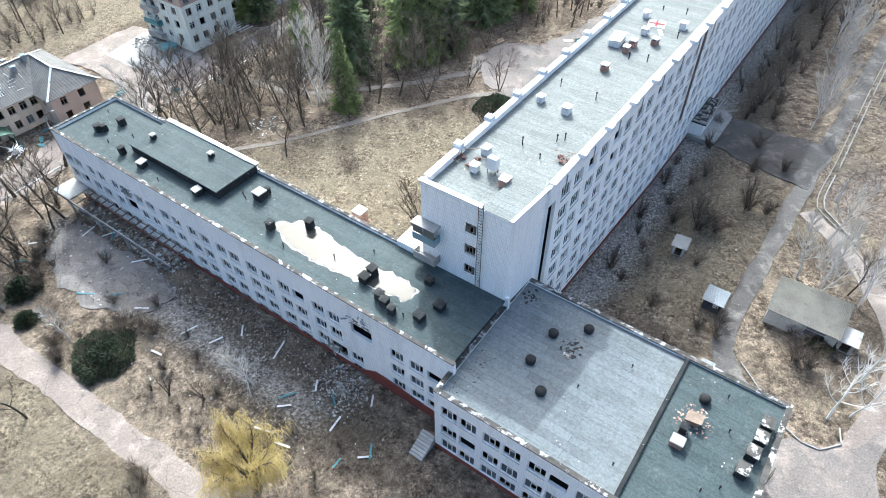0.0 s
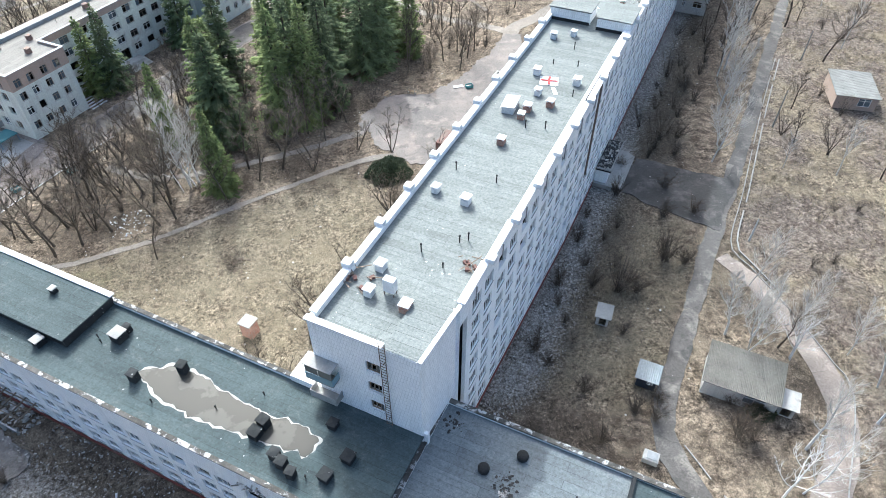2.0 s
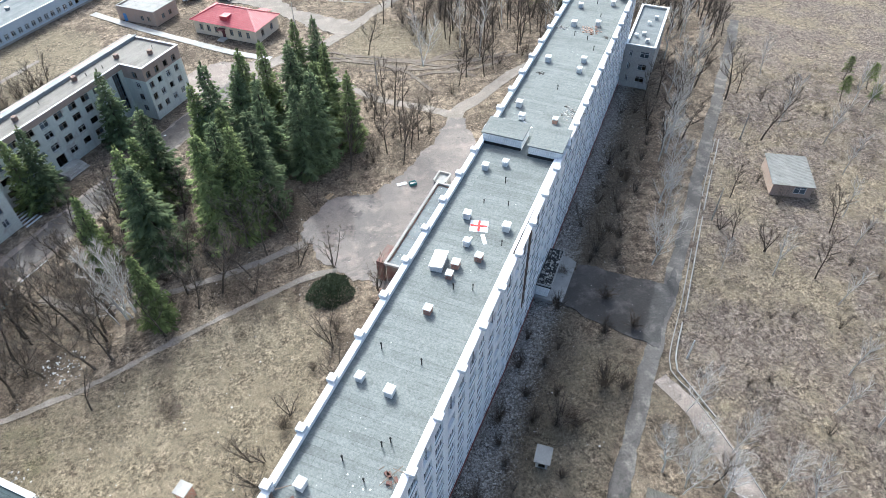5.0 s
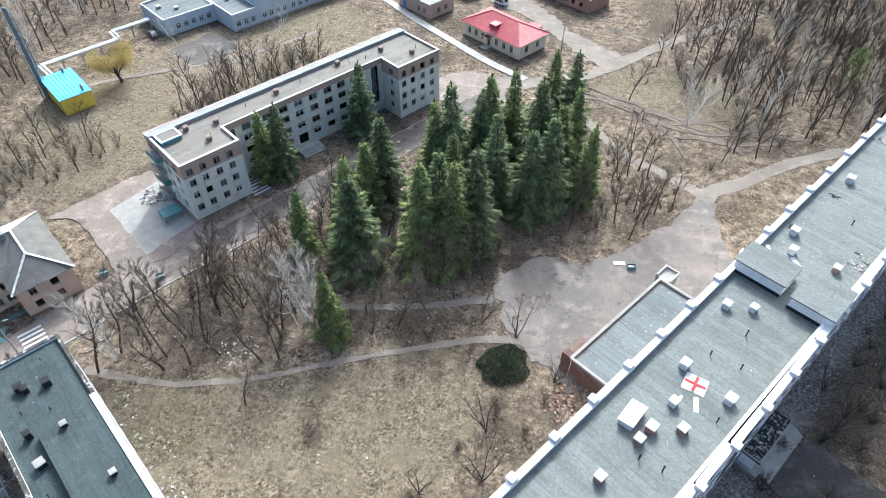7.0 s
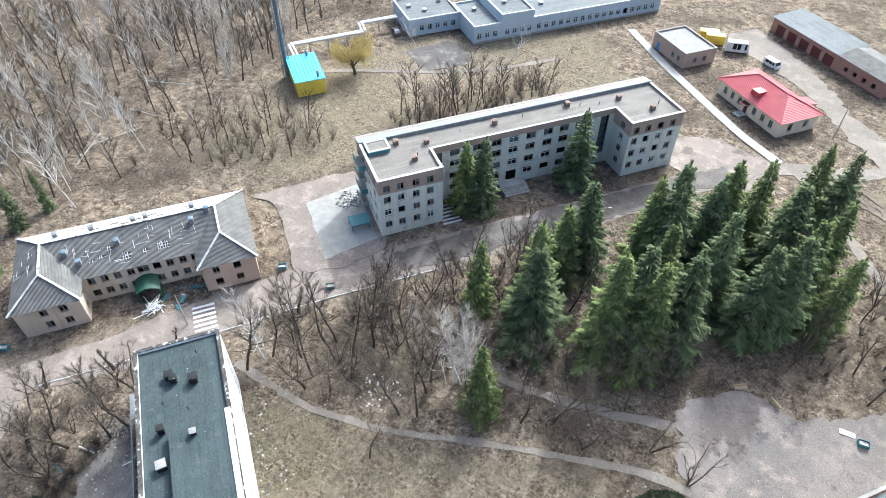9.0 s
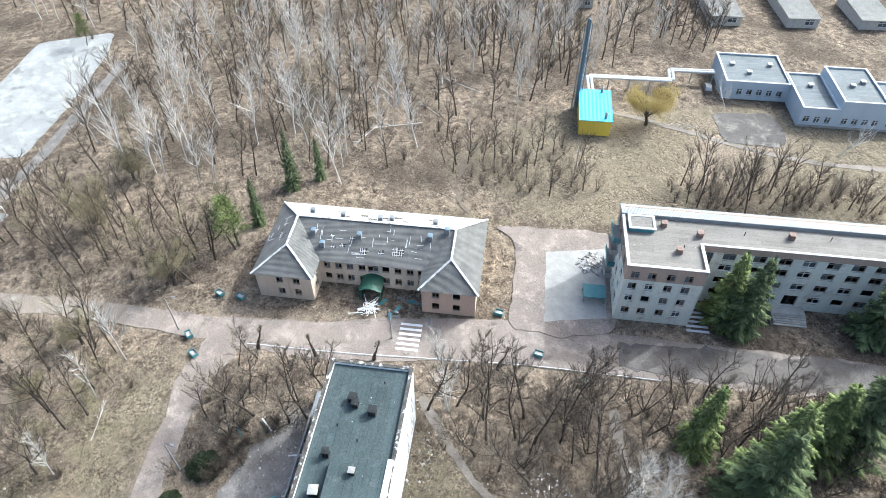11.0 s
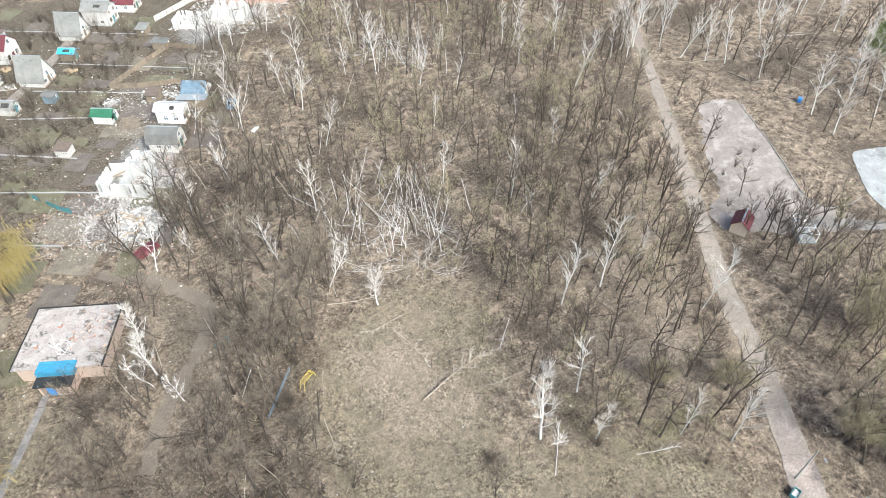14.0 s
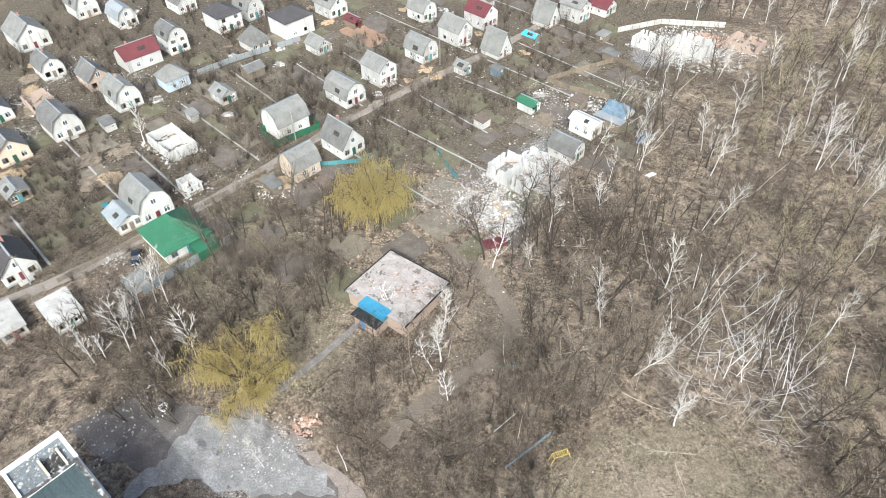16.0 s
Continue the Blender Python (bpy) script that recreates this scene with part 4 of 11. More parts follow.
ribbon("path", [(45, 158), (38.4, 163.3), (28.7, 169.7), (18, 184), (8, 196)], [2.8, 2.2, 2.4], -0.055, M_DIRTROAD, "pale dirt footpath", 0.5, 19, "path")
ribbon("path", [(-56, 93), (-46, 92.8), (-40.1, 93.4), (-29.4, 96.3), (-19.6, 101), (-10, 105.3), (4.9, 111.3), (13, 112.5)], [1.3, 1.0, 1.3], -0.055, M_DIRTROAD, "trodden earth path across the grass", 0.5, 23, "path")
ribbon("path", [(-40, 118), (-30, 113), (-18, 114), (-5, 117), (7, 121)], [1.6, 1.4, 1.6], -0.055, M_DIRTROAD, "trodden earth path under the trees", 0.5, 24, "path")
ribbon("road", [(-9, 181), (6, 196), (21.4, 203.7), (39.2, 222.6), (70, 250)], [4.0, 3.6, 3.2], 0.03, M_DIRTROAD, "rutted dirt track", 0.6, 27)
ribbon("path", [(-48, 240), (-33.6, 226.4), (-18.5, 213.5), (-6.2, 203.5), (4, 197)], [2.4, 2.4], 0.05, M_CONCRETE_PALE, "straight pale concrete path", 0.15, 29, "path")
area("pavement", [(-20, 192), (-11, 199), (2, 196), (4, 186), (-8, 178), (-16, 183)], 0.03, M_ASPHALT, "pale dusty yard beside the long block", 0.7, 31)
area("pavement", [(-18, 262), (-4, 250), (9, 235), (14, 226), (30, 214), (24, 206), (10, 222), (2, 232), (-10, 240), (-24, 250)], 0.025, M_DIRTROAD, "pale dirt yard with wheel ruts", 1.0, 33)
area("pavement", [(-85, 123), (-79, 125), (-70, 119), (-61, 112), (-54, 121), (-52, 128), (-66, 139), (-72, 143)], 0.06, M_ASPHALT, "dusty forecourt between the two blocks", 0.5, 35)
area("pavement", [(-73.5, 128.5), (-68.8, 139), (-55, 128.5), (-59.5, 118.5)], 0.07, M_CONCRETE, "pale concrete apron with debris", 0.15, 36, "pavement", False)
area("pavement", [(-61, 68), (-59, 75), (-40.5, 63), (-37.5, 59), (-43, 55), (-51, 57)], 0.03, M_ASHYARD, "ash-grey yard strewn with debris", 0.9, 38)
area("pavement", [(-168.2, 24.9), (-196, 38.5), (-213, 47.8), (-210, 68), (-197, 64.4), (-171.5, 51.5), (-154, 40.5), (-158, 34)], 0.05, M_SLABS, "bleached concrete sports court", 0.3, 40)
area("pavement", [(-166.5, -4), (-154.2, 15.4), (-144.2, 30.2), (-149, 38), (-143, 40), (-136, 34.5), (-130, 30.5), (-124, 25), (-124, 18.5), (-131, 17.5), (-136, 12), (-144, 3), (-152, -4.5), (-159, -9)], 0.0, M_LOT, "sandy asphalt parking area strewn with leaves", 1.0, 42)
ribbon("path", [(-139, 33), (-150, 42.5), (-168, 54), (-190, 68)], [3.0, 2.6], 0.04, M_ASHYARD, "pale asphalt path along the court", 0.3, 43, "path")
area("pavement", [(36, 8), (26, 1), (19, 2.5), (12, 3), (4.5, 5), (-2, 10), (-9, 15), (-4, 18), (3, 16), (8, 15), (20, 14), (30, 12)], 0.05, M_ASPHALT_DARK, "dark asphalt yard with a band of pale rubble dust", 0.5, 45)
area("pavement", [(16.4, 4.2), (6, 3.6), (2.4, 6.8), (-3.9, 11.2), (-8.9, 15.2), (4.6, 16.4), (14.7, 13.8), (20.5, 17.8), (22.9, 17.1), (18.5, 10.6)], 0.056, M_DUST, "band of pale rubble dust over the asphalt", 1.2, 46)
# patch whose dark colour carries both damp and the ward block's shadow
area("pavement", [(55.5, 103), (62.5, 98.6), (69, 94.4), (72.5, 98), (70, 92.4), (65, 87), (61, 82), (58, 84.5), (52, 91), (48.3, 95)], 0.045, M_ASPHALT_WET_SHADE, "damp asphalt between the porch and the road, ward shadow painted in", 0.5, 47, "pavement", False)
for k, line in enumerate(([(12, 197), (22, 192.5), (32, 186.5), (42, 181.5), (54, 181.5), (68, 185)], [(24, 193), (33, 187), (39, 180), (43, 170)], [(18, 198), (32, 190.5), (46, 185.5), (60, 183), (70, 183)], [(28, 184), (38, 183), (48, 186), (58, 190)], [(36, 177), (44, 178.5), (56, 178), (66, 181)], [(16, 192), (28, 190), (40, 186), (50, 180), (56, 174)])):
    ribbon("wheel_track", line, [0.9, 1.2, 0.8], -0.03, M_MUD, "dark churned mud of a wheel track", 0.7, 49 + k, "mud")
ribbon("path", [(-19, -37.5), (-25.4, -31), (-30, -24.5), (-31.8, -17), (-27.5, -10), (-22, -5), (-17.5, 0), (-13, 6.5)], [2.4, 3.2, 2.2, 3.0, 2.0], -0.03, M_DIRTTRACK, "trodden dirt track round the pump house", 0.9, 53, "path")
ribbon("path", [(-5.5, -16.9), (-0.8, -9.6), (4.5, -2.5), (10, 4)], [1.1, 1.3], -0.05, M_ASHYARD, "narrow worn concrete garden path", 0.2, 51, "path")
ribbon("road", [(80, 4), (60.7, -14.6), (49.9, -24.8), (38.8, -38.8), (26.2, -56.1), (9.2, -80.6), (-5.7, -98.5), (-26.2, -121.2), (-47.1, -148), (-70, -178)], 2.8, 0.02, M_DIRTROAD, "unpaved garden lane with two wheel tracks", 0.4, 55)
ribbon("path", [(-112, 166), (-100, 176), (-84, 186), (-70, 197), (-58, 212)], [1.4, 1.6], -0.055, M_DIRTROAD, "trodden path over the field", 0.4, 57, "path")
ribbon("path", [(-90, 121), (-97, 122), (-110, 131), (-122, 139), (-135, 148)], [0.6, 0.5], -0.03, M_DIRTTRACK, "trodden path into the wood", 0.9, 59, "path")
area("pavement", [(-95, 192), (-88, 205), (-80, 202), (-76, 196), (-84, 186)], 0.03, M_ASPHALT_GREY, "grey asphalt parking beside the pale blue block", 0.5, 61)
ribbon("road", [(-48, 125.5), (-42.2, 133.2), (-26, 156), (-12, 176), (-4, 187.5)], [5.0, 6.6, 6.8, 6.4, 4.5], 0.058, M_ASPHALT_DARK, "dark damp stretch of the road before the clinic", 0.9, 6)
kerb_line("kerb", [(101.5, 133), (88.6, 116), (79.2, 103.2), (69.6, 90), (61.3, 78.8), (61.6, 73.6), (62.5, 67), (63.2, 56), (62.5, 49.7), (52.2, 36.4)], "row of old concrete kerb stones along the service road")
kerb_line("kerb", [(102.2, 132.5), (89.3, 115.5), (79.9, 102.7), (70.3, 89.5), (62.3, 78.6), (62.4, 73.8), (63.2, 68)], "second row of old kerb stones beside the service road", 0.2, 0.22)
kerb_line("kerb", [(38.4, 47.6), (40.0, 41), (41, 37.2), (43.4, 35.3), (46.3, 35.9), (47.3, 39.4)], "curved row of pale kerb stones")
kerb_line("kerb", [(-79, 71.5), (-70, 84.5), (-62, 97), (-53, 111), (-40, 129)], "white-washed kerb stones along the main road", material=M_WHITEPAINT)
kerb_line("kerb", [(-166.5, -4.5), (-154.5, 15), (-144.4, 30), (-150, 34.5), (-156, 35)], "pale concrete kerb of the parking area")
# ---- the hospital ----
HO = (-1.0, 36.1)
HM = Matrix.Translation((HO[0], HO[1], 0)) @ Matrix.Rotation(TURN, 4, "Z")
BUILT = []                                # footprints: origin, turn, x0, x1, y0, y1


def footprint(m, x0, x1, y0, y1):
    BUILT.append((m.inverted(), x0, x1, y0, y1))


def blocked_simple(x, y, pad=1.0):
    """Whether a building stands there."""
    for inv, x0, x1, y0, y1 in BUILT:
        p = inv @ Vector((x, y, 0))
        if x0 - pad < p.x < x1 + pad and y0 - pad < p.y < y1 + pad:
            return True
    return False


def vent_box(name, m, body_m, cap_m, w, l, h, label, group, legs=False):
    """A brick or painted roof vent under a lid that stands on short posts."""
    root = thing(name, m, label, "roof vent", group)
    part("shaft", bevelled(boxes((-w / 2, w / 2, -l / 2, l / 2, 0, h)), 0.03), body_m, root)
    bm = bmesh.new()
    for sx in (-1, 1):
        for sy in (-1, 1):
            box(bm, sx * (w / 2 - 0.12) - 0.06, sx * (w / 2 - 0.12) + 0.06, sy * (l / 2 - 0.12) - 0.06, sy * (l / 2 - 0.12) + 0.06, h, h + 0.22)
    part("lid_frame", bm, cap_m, root)
    o = 0.07
    bm = boxes((-w / 2 - o, w / 2 + o, -l / 2 - o, l / 2 + o, h + 0.22, h + 0.3))
    v = [bm.verts.new(p) for p in ((-w / 2 - o, -l / 2 - o, h + 0.3), (w / 2 + o, -l / 2 - o, h + 0.3), (w / 2 + o, l / 2 + o, h + 0.3), (-w / 2 - o, l / 2 + o, h + 0.3))]
    top = bm.verts.new((0, 0, h + 0.38))
    for i in range(4):
        bm.faces.new((v[i], v[(i + 1) % 4], top))
    part("lid", bm, cap_m, root)
    return root


def pipe_stub(x, y, z, h=0.9, r=0.07):
    root = thing("vent_pipe", HM @ Matrix.Translation((x, y, z)), "thin dark cast-iron vent pipe on the roof", "vent pipe", "roof vent pipes")
    bm = bmesh.new()
    tube(bm, (0, 0, 0), (0, 0, h), r, r, 8)
    part("pipe", bm, M_RUBBER, root)
    bm = bmesh.new()
    tube(bm, (0, 0, h - 0.02), (0, 0, h + 0.12), r * 1.9, r * 1.2, 8)
    part("cowl", bm, M_RUBBER, root)
    return root


def window_rows(spec, rows, width, height):
    return [(s, s + width, z, z + height) for s in spec for z in rows]


# the seven-storey ward block
TZ, TR = 25.2, 24.35                      # top of the parapet, roof
tower = thing("ward_block", HM, "long seven-storey hospital block faced in white tile with many broken windows", "building")
footprint(HM, -11.6, 2.0, 13.7, 157.4)
T_ROWS = [1.5 + 3.28 * i for i in range(7)]
cols_e = []
v = 23.6
while v < 155:
    if not (75.2 < v < 83.6):
        cols_e.append(v)
    v += 3.05 if len(cols_e) % 2 else 3.55
e_holes = window_rows(cols_e, T_ROWS, 2.1, 1.95)
STAIR_GLASS = (20.7, 22.4, 6.0, 22.3)
for v_ in (76.2, 79.3, 82.0):
    e_holes += [(v_, v_ + 1.6, z, z + 1.75) for z in T_ROWS[1:]]
shell(tower, -11.5, 1.95, 20.2, 157.4, 0.0, TZ - 0.25, M_TILE, {"e": e_holes + [STAIR_GLASS], "w": window_rows([25 + 6.6 * i for i in range(20)], T_ROWS, 1.9, 1.75)}, 0.45, "ewn")
s_holes = [(-5.6, -4.1, 14.2 + 3.2 * i, 15.75 + 3.2 * i) for i in range(3)]
stair = (15.6, 17.8, 5.0, 21.8)
part("wall", wall_mesh("s", -11.5, 0.1, 13.7, 0, TZ - 0.25, s_holes, 0.45), M_TILE_OLD, tower)
part("wall", wall_mesh("e", 14.15, 20.2, 0.1, 0, TZ - 0.25, [], 0.45), M_TILE_OLD, tower)
part("wall", wall_mesh("w", 14.15, 20.2, -11.5, 0, TZ - 0.25, [(16.2, 17.6, z, z + 2.3) for z in (14.2, 17.4)], 0.45), M_TILE_OLD, tower)
part("wall", boxes((0.1, 1.5, 20.2, 20.6, 0, TZ - 0.25)), M_TILE, tower)
for a, b, c, d in s_holes:
    put_window(tower, "s", 13.7, a, b, c, d, "casement", M_FRAME_BROWN, 0.2, 0.6, glass=M_GLASS_DUSTY)
wr = random.Random(3)
for a, b, c, d in e_holes:
    put_window(tower, "e", 1.95, a, b, c, d, "casement", M_FRAME, 0.09, 0.42, rng=wr)
put_window(tower, "e", 1.95, *STAIR_GLASS, "strip", M_STEEL, 0.12, 0.3, False, M_GLASS_DUSTY)
# slabs and cross walls get the near-black that stands in for room shade
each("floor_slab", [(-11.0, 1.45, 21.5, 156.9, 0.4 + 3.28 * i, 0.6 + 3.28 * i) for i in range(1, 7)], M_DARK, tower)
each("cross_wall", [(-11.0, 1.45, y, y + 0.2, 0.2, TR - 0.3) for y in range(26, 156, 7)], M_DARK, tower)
part("roof", boxes((-11.1, 1.55, 20.2, 157.0, TR - 0.25, TR), (-11.1, -0.3, 14.1, 20.2, TR - 0.25, TR)), M_FELT_LIGHT, tower)
part("stair_roof", boxes((-3.6, 0.0, 13.75, 20.4, TR + 0.004, TR + 0.66)), M_FELT_LIGHT, tower, "raised felt roof over the end stairs")
part("parapet", boxes((-11.5, -11.1, 13.7, 157.4, TZ - 0.25, TZ - 0.1), (-11.1, -4.2, 13.7, 14.1, TZ - 0.25, TZ - 0.1), (1.55, 1.95, 20.2, 157.4, TZ - 0.25, TZ - 0.1), (-11.1, 1.55, 157.0, 157.4, TZ - 0.25, TZ - 0.1)), M_TILE, tower)
cm = bpy.data.meshes.new("coping")
bm = bevelled(boxes((-0.42, 0.42, 0.0, 6.3, 0, 0.16)), 0.03)
bm.to_mesh(cm)
bm.free()
cm.materials.append(M_COPING)
bmk = bpy.data.meshes.new("coping_block")
bm = bevelled(boxes((-0.55, 0.45, -0.5, 0.5, 0, 0.62)), 0.04)
bm.to_mesh(bmk)
bm.free()
bmk.materials.append(M_COPING)
y = 21.2
while y < 156:
    piece("coping", cm, tower, "", Matrix.Translation((-11.35, y - 6.6, TZ - 0.1)))
    piece("coping_block", bmk, tower, "", Matrix.Translation((-11.5, y, TZ - 0.1)))
    if y < 151:
        piece("coping", cm, tower, "", Matrix.Translation((1.75, y, TZ - 0.1)))
        piece("coping_block", bmk, tower, "", Matrix.Translation((1.95, y + 6.45, TZ - 0.1)) @ Matrix.Rotation(math.pi, 4, "Z"))
    y += 6.6
part("coping", bevelled(boxes((-11.7, -3.6, 13.5, 14.2, TZ - 0.1, TZ + 0.08)), 0.03), M_COPING, tower)
part("coping", bevelled(boxes((-0.15, 0.3, 13.6, 20.4, TZ - 0.25, TZ - 0.03)), 0.03), M_COPING, tower)
part("coping", bevelled(boxes((-11.7, 2.1, 156.8, 157.5, TZ - 0.1, TZ + 0.08)), 0.03), M_COPING, tower)
for y in [24.2 + 6.6 * i for i in range(20)]:            # rain pipes down the long wall
    if 74 < y < 85:
        continue
    bm = bmesh.new()
    tube(bm, (2.06, y, TZ - 2.6), (2.06, y, TZ - 0.5), 0.07, None, 6)
    box(bm, 1.96, 2.14, y - 0.12, y + 0.12, TZ - 2.7, TZ - 2.55)
    part("rain_pipe", bm, M_PALEMETAL, tower)
for y in (65.8, 66.6):
    bm = bmesh.new()
    tube(bm, (2.08, y, 9), (2.08, y, TZ - 0.4), 0.08, None, 6)
    part("rain_pipe", bm, M_STEEL, tower)
bm = bmesh.new()
for x in (-2.1, -1.5):
    beam(bm, (x - 1.7, 13.45, 12.4), (x - 1.7, 13.45, TZ + 0.9), 0.06)
for i in range(32):
    beam(bm, (-3.8, 13.45, 12.6 + 0.42 * i), (-3.2, 13.45, 12.6 + 0.42 * i), 0.04)
for i in range(4):
    beam(bm, (-3.5, 13.45, 14.0 + 3 * i), (-3.5, 13.75, 14.0 + 3 * i), 0.05)
part("fire_ladder", bm, M_STEEL, tower, "rusty steel fire ladder")
each("plinth", [(1.96, 2.03, 20.2 + 6.86 * i, 20.2 + 6.86 * (i + 1), 0, 0.7) for i in range(20)], M_RED_PLINTH, tower)
for z in (14.0, 17.2):                                    # glazed balconies at the near end
    part("balcony", boxes((-12.0, -8.9, 12.45, 13.7, z, z + 0.18)), M_CONCRETE, tower)
    part("balcony_rail", boxes((-12.0, -8.9, 12.45, 12.53, z + 0.18, z + 1.1), (-12.0, -11.92, 12.53, 13.7, z + 0.18, z + 1.1), (-8.98, -8.9, 12.53, 13.7, z + 0.18, z + 1.1)), M_GLASS_PALE if z > 15 else M_CONCRETE, tower)
part("balcony_glazing", boxes((-11.95, -10.5, 12.48, 12.52, 18.35, 19.6), (-10.4, -8.95, 12.48, 12.52, 18.35, 19.6)), M_GLASS_DUSTY, tower)
part("balcony_roof", boxes((-12.1, -8.8, 12.3, 13.7, 19.65, 19.75)), M_CONCRETE, tower)
part("side_wing", boxes((-15.5, -11.5, 13.7, 17.2, 0, 13.8)), M_TILE_OLD, tower)


def drawn_in(y):
    """How far the long wall stands back towards the near end of the block."""
    return 1.2 * max(0.0, 60.0 - y) / 39.8


for ob in tower.children:
    here = ob.matrix_basis.translation
    if here.length > 1e-6:
        if here.x > 0.9:
            ob.matrix_basis = Matrix.Translation((-drawn_in(here.y), 0, 0)) @ ob.matrix_basis
    elif ob.data.users == 1:
        for q in ob.data.vertices:
            if q.co.x > 0.9:
                q.co.x -= drawn_in(q.co.y)
            elif q.co.x > -0.5 and 13.5 < q.co.y < 20.5:
                q.co.x += 0.07 * (q.co.y - 13.7)
# stair heads on the roof
for x0, x1, y0, y1, h in ((-11.4, -4.8, 84.3, 88.9, 2.0), (-3.4, 1.9, 83.4, 89.8, 1.9), (-1.6, 2.4, 148.4, 156.2, 2.2)):
    part("stair_head", boxes((x0, x1, y0, y1, TR, TR + h)), M_TILE_OLD, tower)
    part("stair_head_roof", bevelled(boxes((x0 - 0.2, x1 + 0.2, y0 - 0.2, y1 + 0.2, TR + h + 0.004, TR + h + 0.2)), 0.03), M_FELT_LIGHT, tower)
    part("upstand", boxes((x0 - 0.06, x1, y0 - 0.06, y0 - 0.003, TR, TR + 0.5)), M_TAR, tower)
root = thing("roof_hatch", HM @ Matrix.Translation((-7.6, 56.0, TR)) @ Matrix.Rotation(0.1, 4, "Z"), "pale metal roof hatch with a sloping lid", "roof hatch")
part("kerb_box", boxes((-0.8, 0.8, -1.5, 1.5, 0, 0.9)), M_WHITEPAINT, root)
bm = boxes((-0.95, 0.95, -1.65, 1.65, 0.95, 1.05))
for q in bm.verts:
    q.co.z += q.co.x * 0.1
part("lid", bm, M_WHITEPAINT, root)
for i, (x, y, b) in enumerate(((-9.0, 36.0, 0), (-5.1, 35.5, 0), (-5.7, 47.8, 1), (-5.4, 54.2, 1), (-5.3, 56.3, 1), (-2.9, 58.6, 1), (-5.4, 60.8, 0), (-1.3, 65.6, 0), (-7.3, 66.1, 0), (-8.6, 77.8, 0), (-6.0, 79.8, 0), (-9.0, 97.1, 0), (-7.4, 93.3, 0), (-1.8, 94.2, 1),
                               (-8.5, 114.6, 0), (-2.0, 116.7, 0), (-1.9, 112.5, 0), (-7.4, 131.4, 0), (-2.7, 133.2, 0), (-8.1, 140.7, 0), (-8.1, 148.2, 0), (-5.9, 148.1, 0), (-1.7, 144.4, 0), (-7.6, 152.8, 0), (-5.0, 153.5, 0), (-8.7, 22.7, 0), (-8.1, 19.3, 0), (-4.0, 19.0, 1))):
    s = 0.95 + 0.25 * ((i * 37) % 10) / 10
    vent_box("roof_vent", HM @ Matrix.Translation((x, y, TR)) @ Matrix.Rotation(0.03 * (i % 5 - 2), 4, "Z"), M_REDBRICK if b else M_WHITEPAINT, M_WHITEPAINT, 0.85 * s, 0.95 * s, 0.7 * s,
             "red brick roof vent under a white lid" if b else "white plastered roof vent under a white lid", "roof vents of the ward block")
r = random.Random(5)
for x, y in ((-3.2, 29.5), (-2.5, 30.2), (-3.4, 40.4), (-8.6, 40.7), (-4.2, 52.5), (-1.8, 53.2), (-6.1, 69.9), (-2.6, 70.6), (-4.6, 75.5), (-0.9, 62.3), (-6.2, 26.6), (-3.2, 25.4), (-4.1, 105), (-3.3, 126), (-6.2, 127), (-1.2, 122), (-3, 137.6), (-5, 143.8)):
    pipe_stub(x, y, TR, r.uniform(0.6, 1.1))
for x, y, n in ((-10.0, 20.4, 9), (-0.8, 26.4, 8)):
    root = thing("antenna_base", HM @ Matrix.Translation((x, y, TR)), "toppled steel antenna frame with brick ballast", "antenna")
    bm = bmesh.new()
    for k in range(n):
        a = Vector((r.uniform(-1.2, 1.2), r.uniform(-1, 1), r.uniform(0.1, 0.9)))
        beam(bm, a, a + Vector((r.uniform(-1.4, 1.4), r.uniform(-1.2, 1.2), r.uniform(-0.1, 0.5))), 0.07)
    part("steel_frame", bm, M_STEEL, root)
    for k in range(5):
        part("ballast_block", boxes((-0.28, 0.28, -0.18, 0.18, 0, 0.3)), M_RED_RENDER, root, "", Matrix.Translation((r.uniform(-1.3, 1.3), r.uniform(-0.9, 0.9), 0.0)) @ Matrix.Rotation(r.random() * 3, 4, "Z"))
root = thing("cooling_unit", HM @ Matrix.Translation((-6.3, 20.2, TR)), "white cabinet unit on a steel stand", "cabinet")
part("cabinet", bevelled(boxes((-0.6, 0.6, -0.4, 0.4, 0.5, 2.1)), 0.04), M_WHITEPAINT, root)
for sx in (-0.5, 0.5):
    for sy in (-0.3, 0.3):
        part("leg", boxes((sx - 0.05, sx + 0.05, sy - 0.05, sy + 0.05, 0, 0.5)), M_STEEL, root)
# sheet with a red cross lying on the roof
flag = thing("cross_sheet", HM @ Matrix.Translation((-5.1, 64.9, TR)) @ Matrix.Rotation(0.25, 4, "Z"), "torn white sheet with a red cross on the roof", "sheet")


def rumpled(x0, x1, y0, y1, z, amp, seed, n=14):
    vs, fs = [], []
    for i in range(n + 1):
        for j in range(n + 1):
            x, y = x0 + (x1 - x0) * i / n, y0 + (y1 - y0) * j / n
            k = noise.noise((x * 1.3, y * 1.3, seed))
            edge = 1 if 0 < i < n and 0 < j < n else 0.2
            vs.append((x + 0.12 * noise.noise((y * 2, seed, 1)), y + 0.12 * noise.noise((x * 2, seed, 2)), z + amp * (0.3 + abs(k)) * edge + 0.015))
    for i in range(n):
        for j in range(n):
            a = i * (n + 1) + j
            fs.append((a, a + n + 1, a + n + 2, a + 1))
    return vs, fs


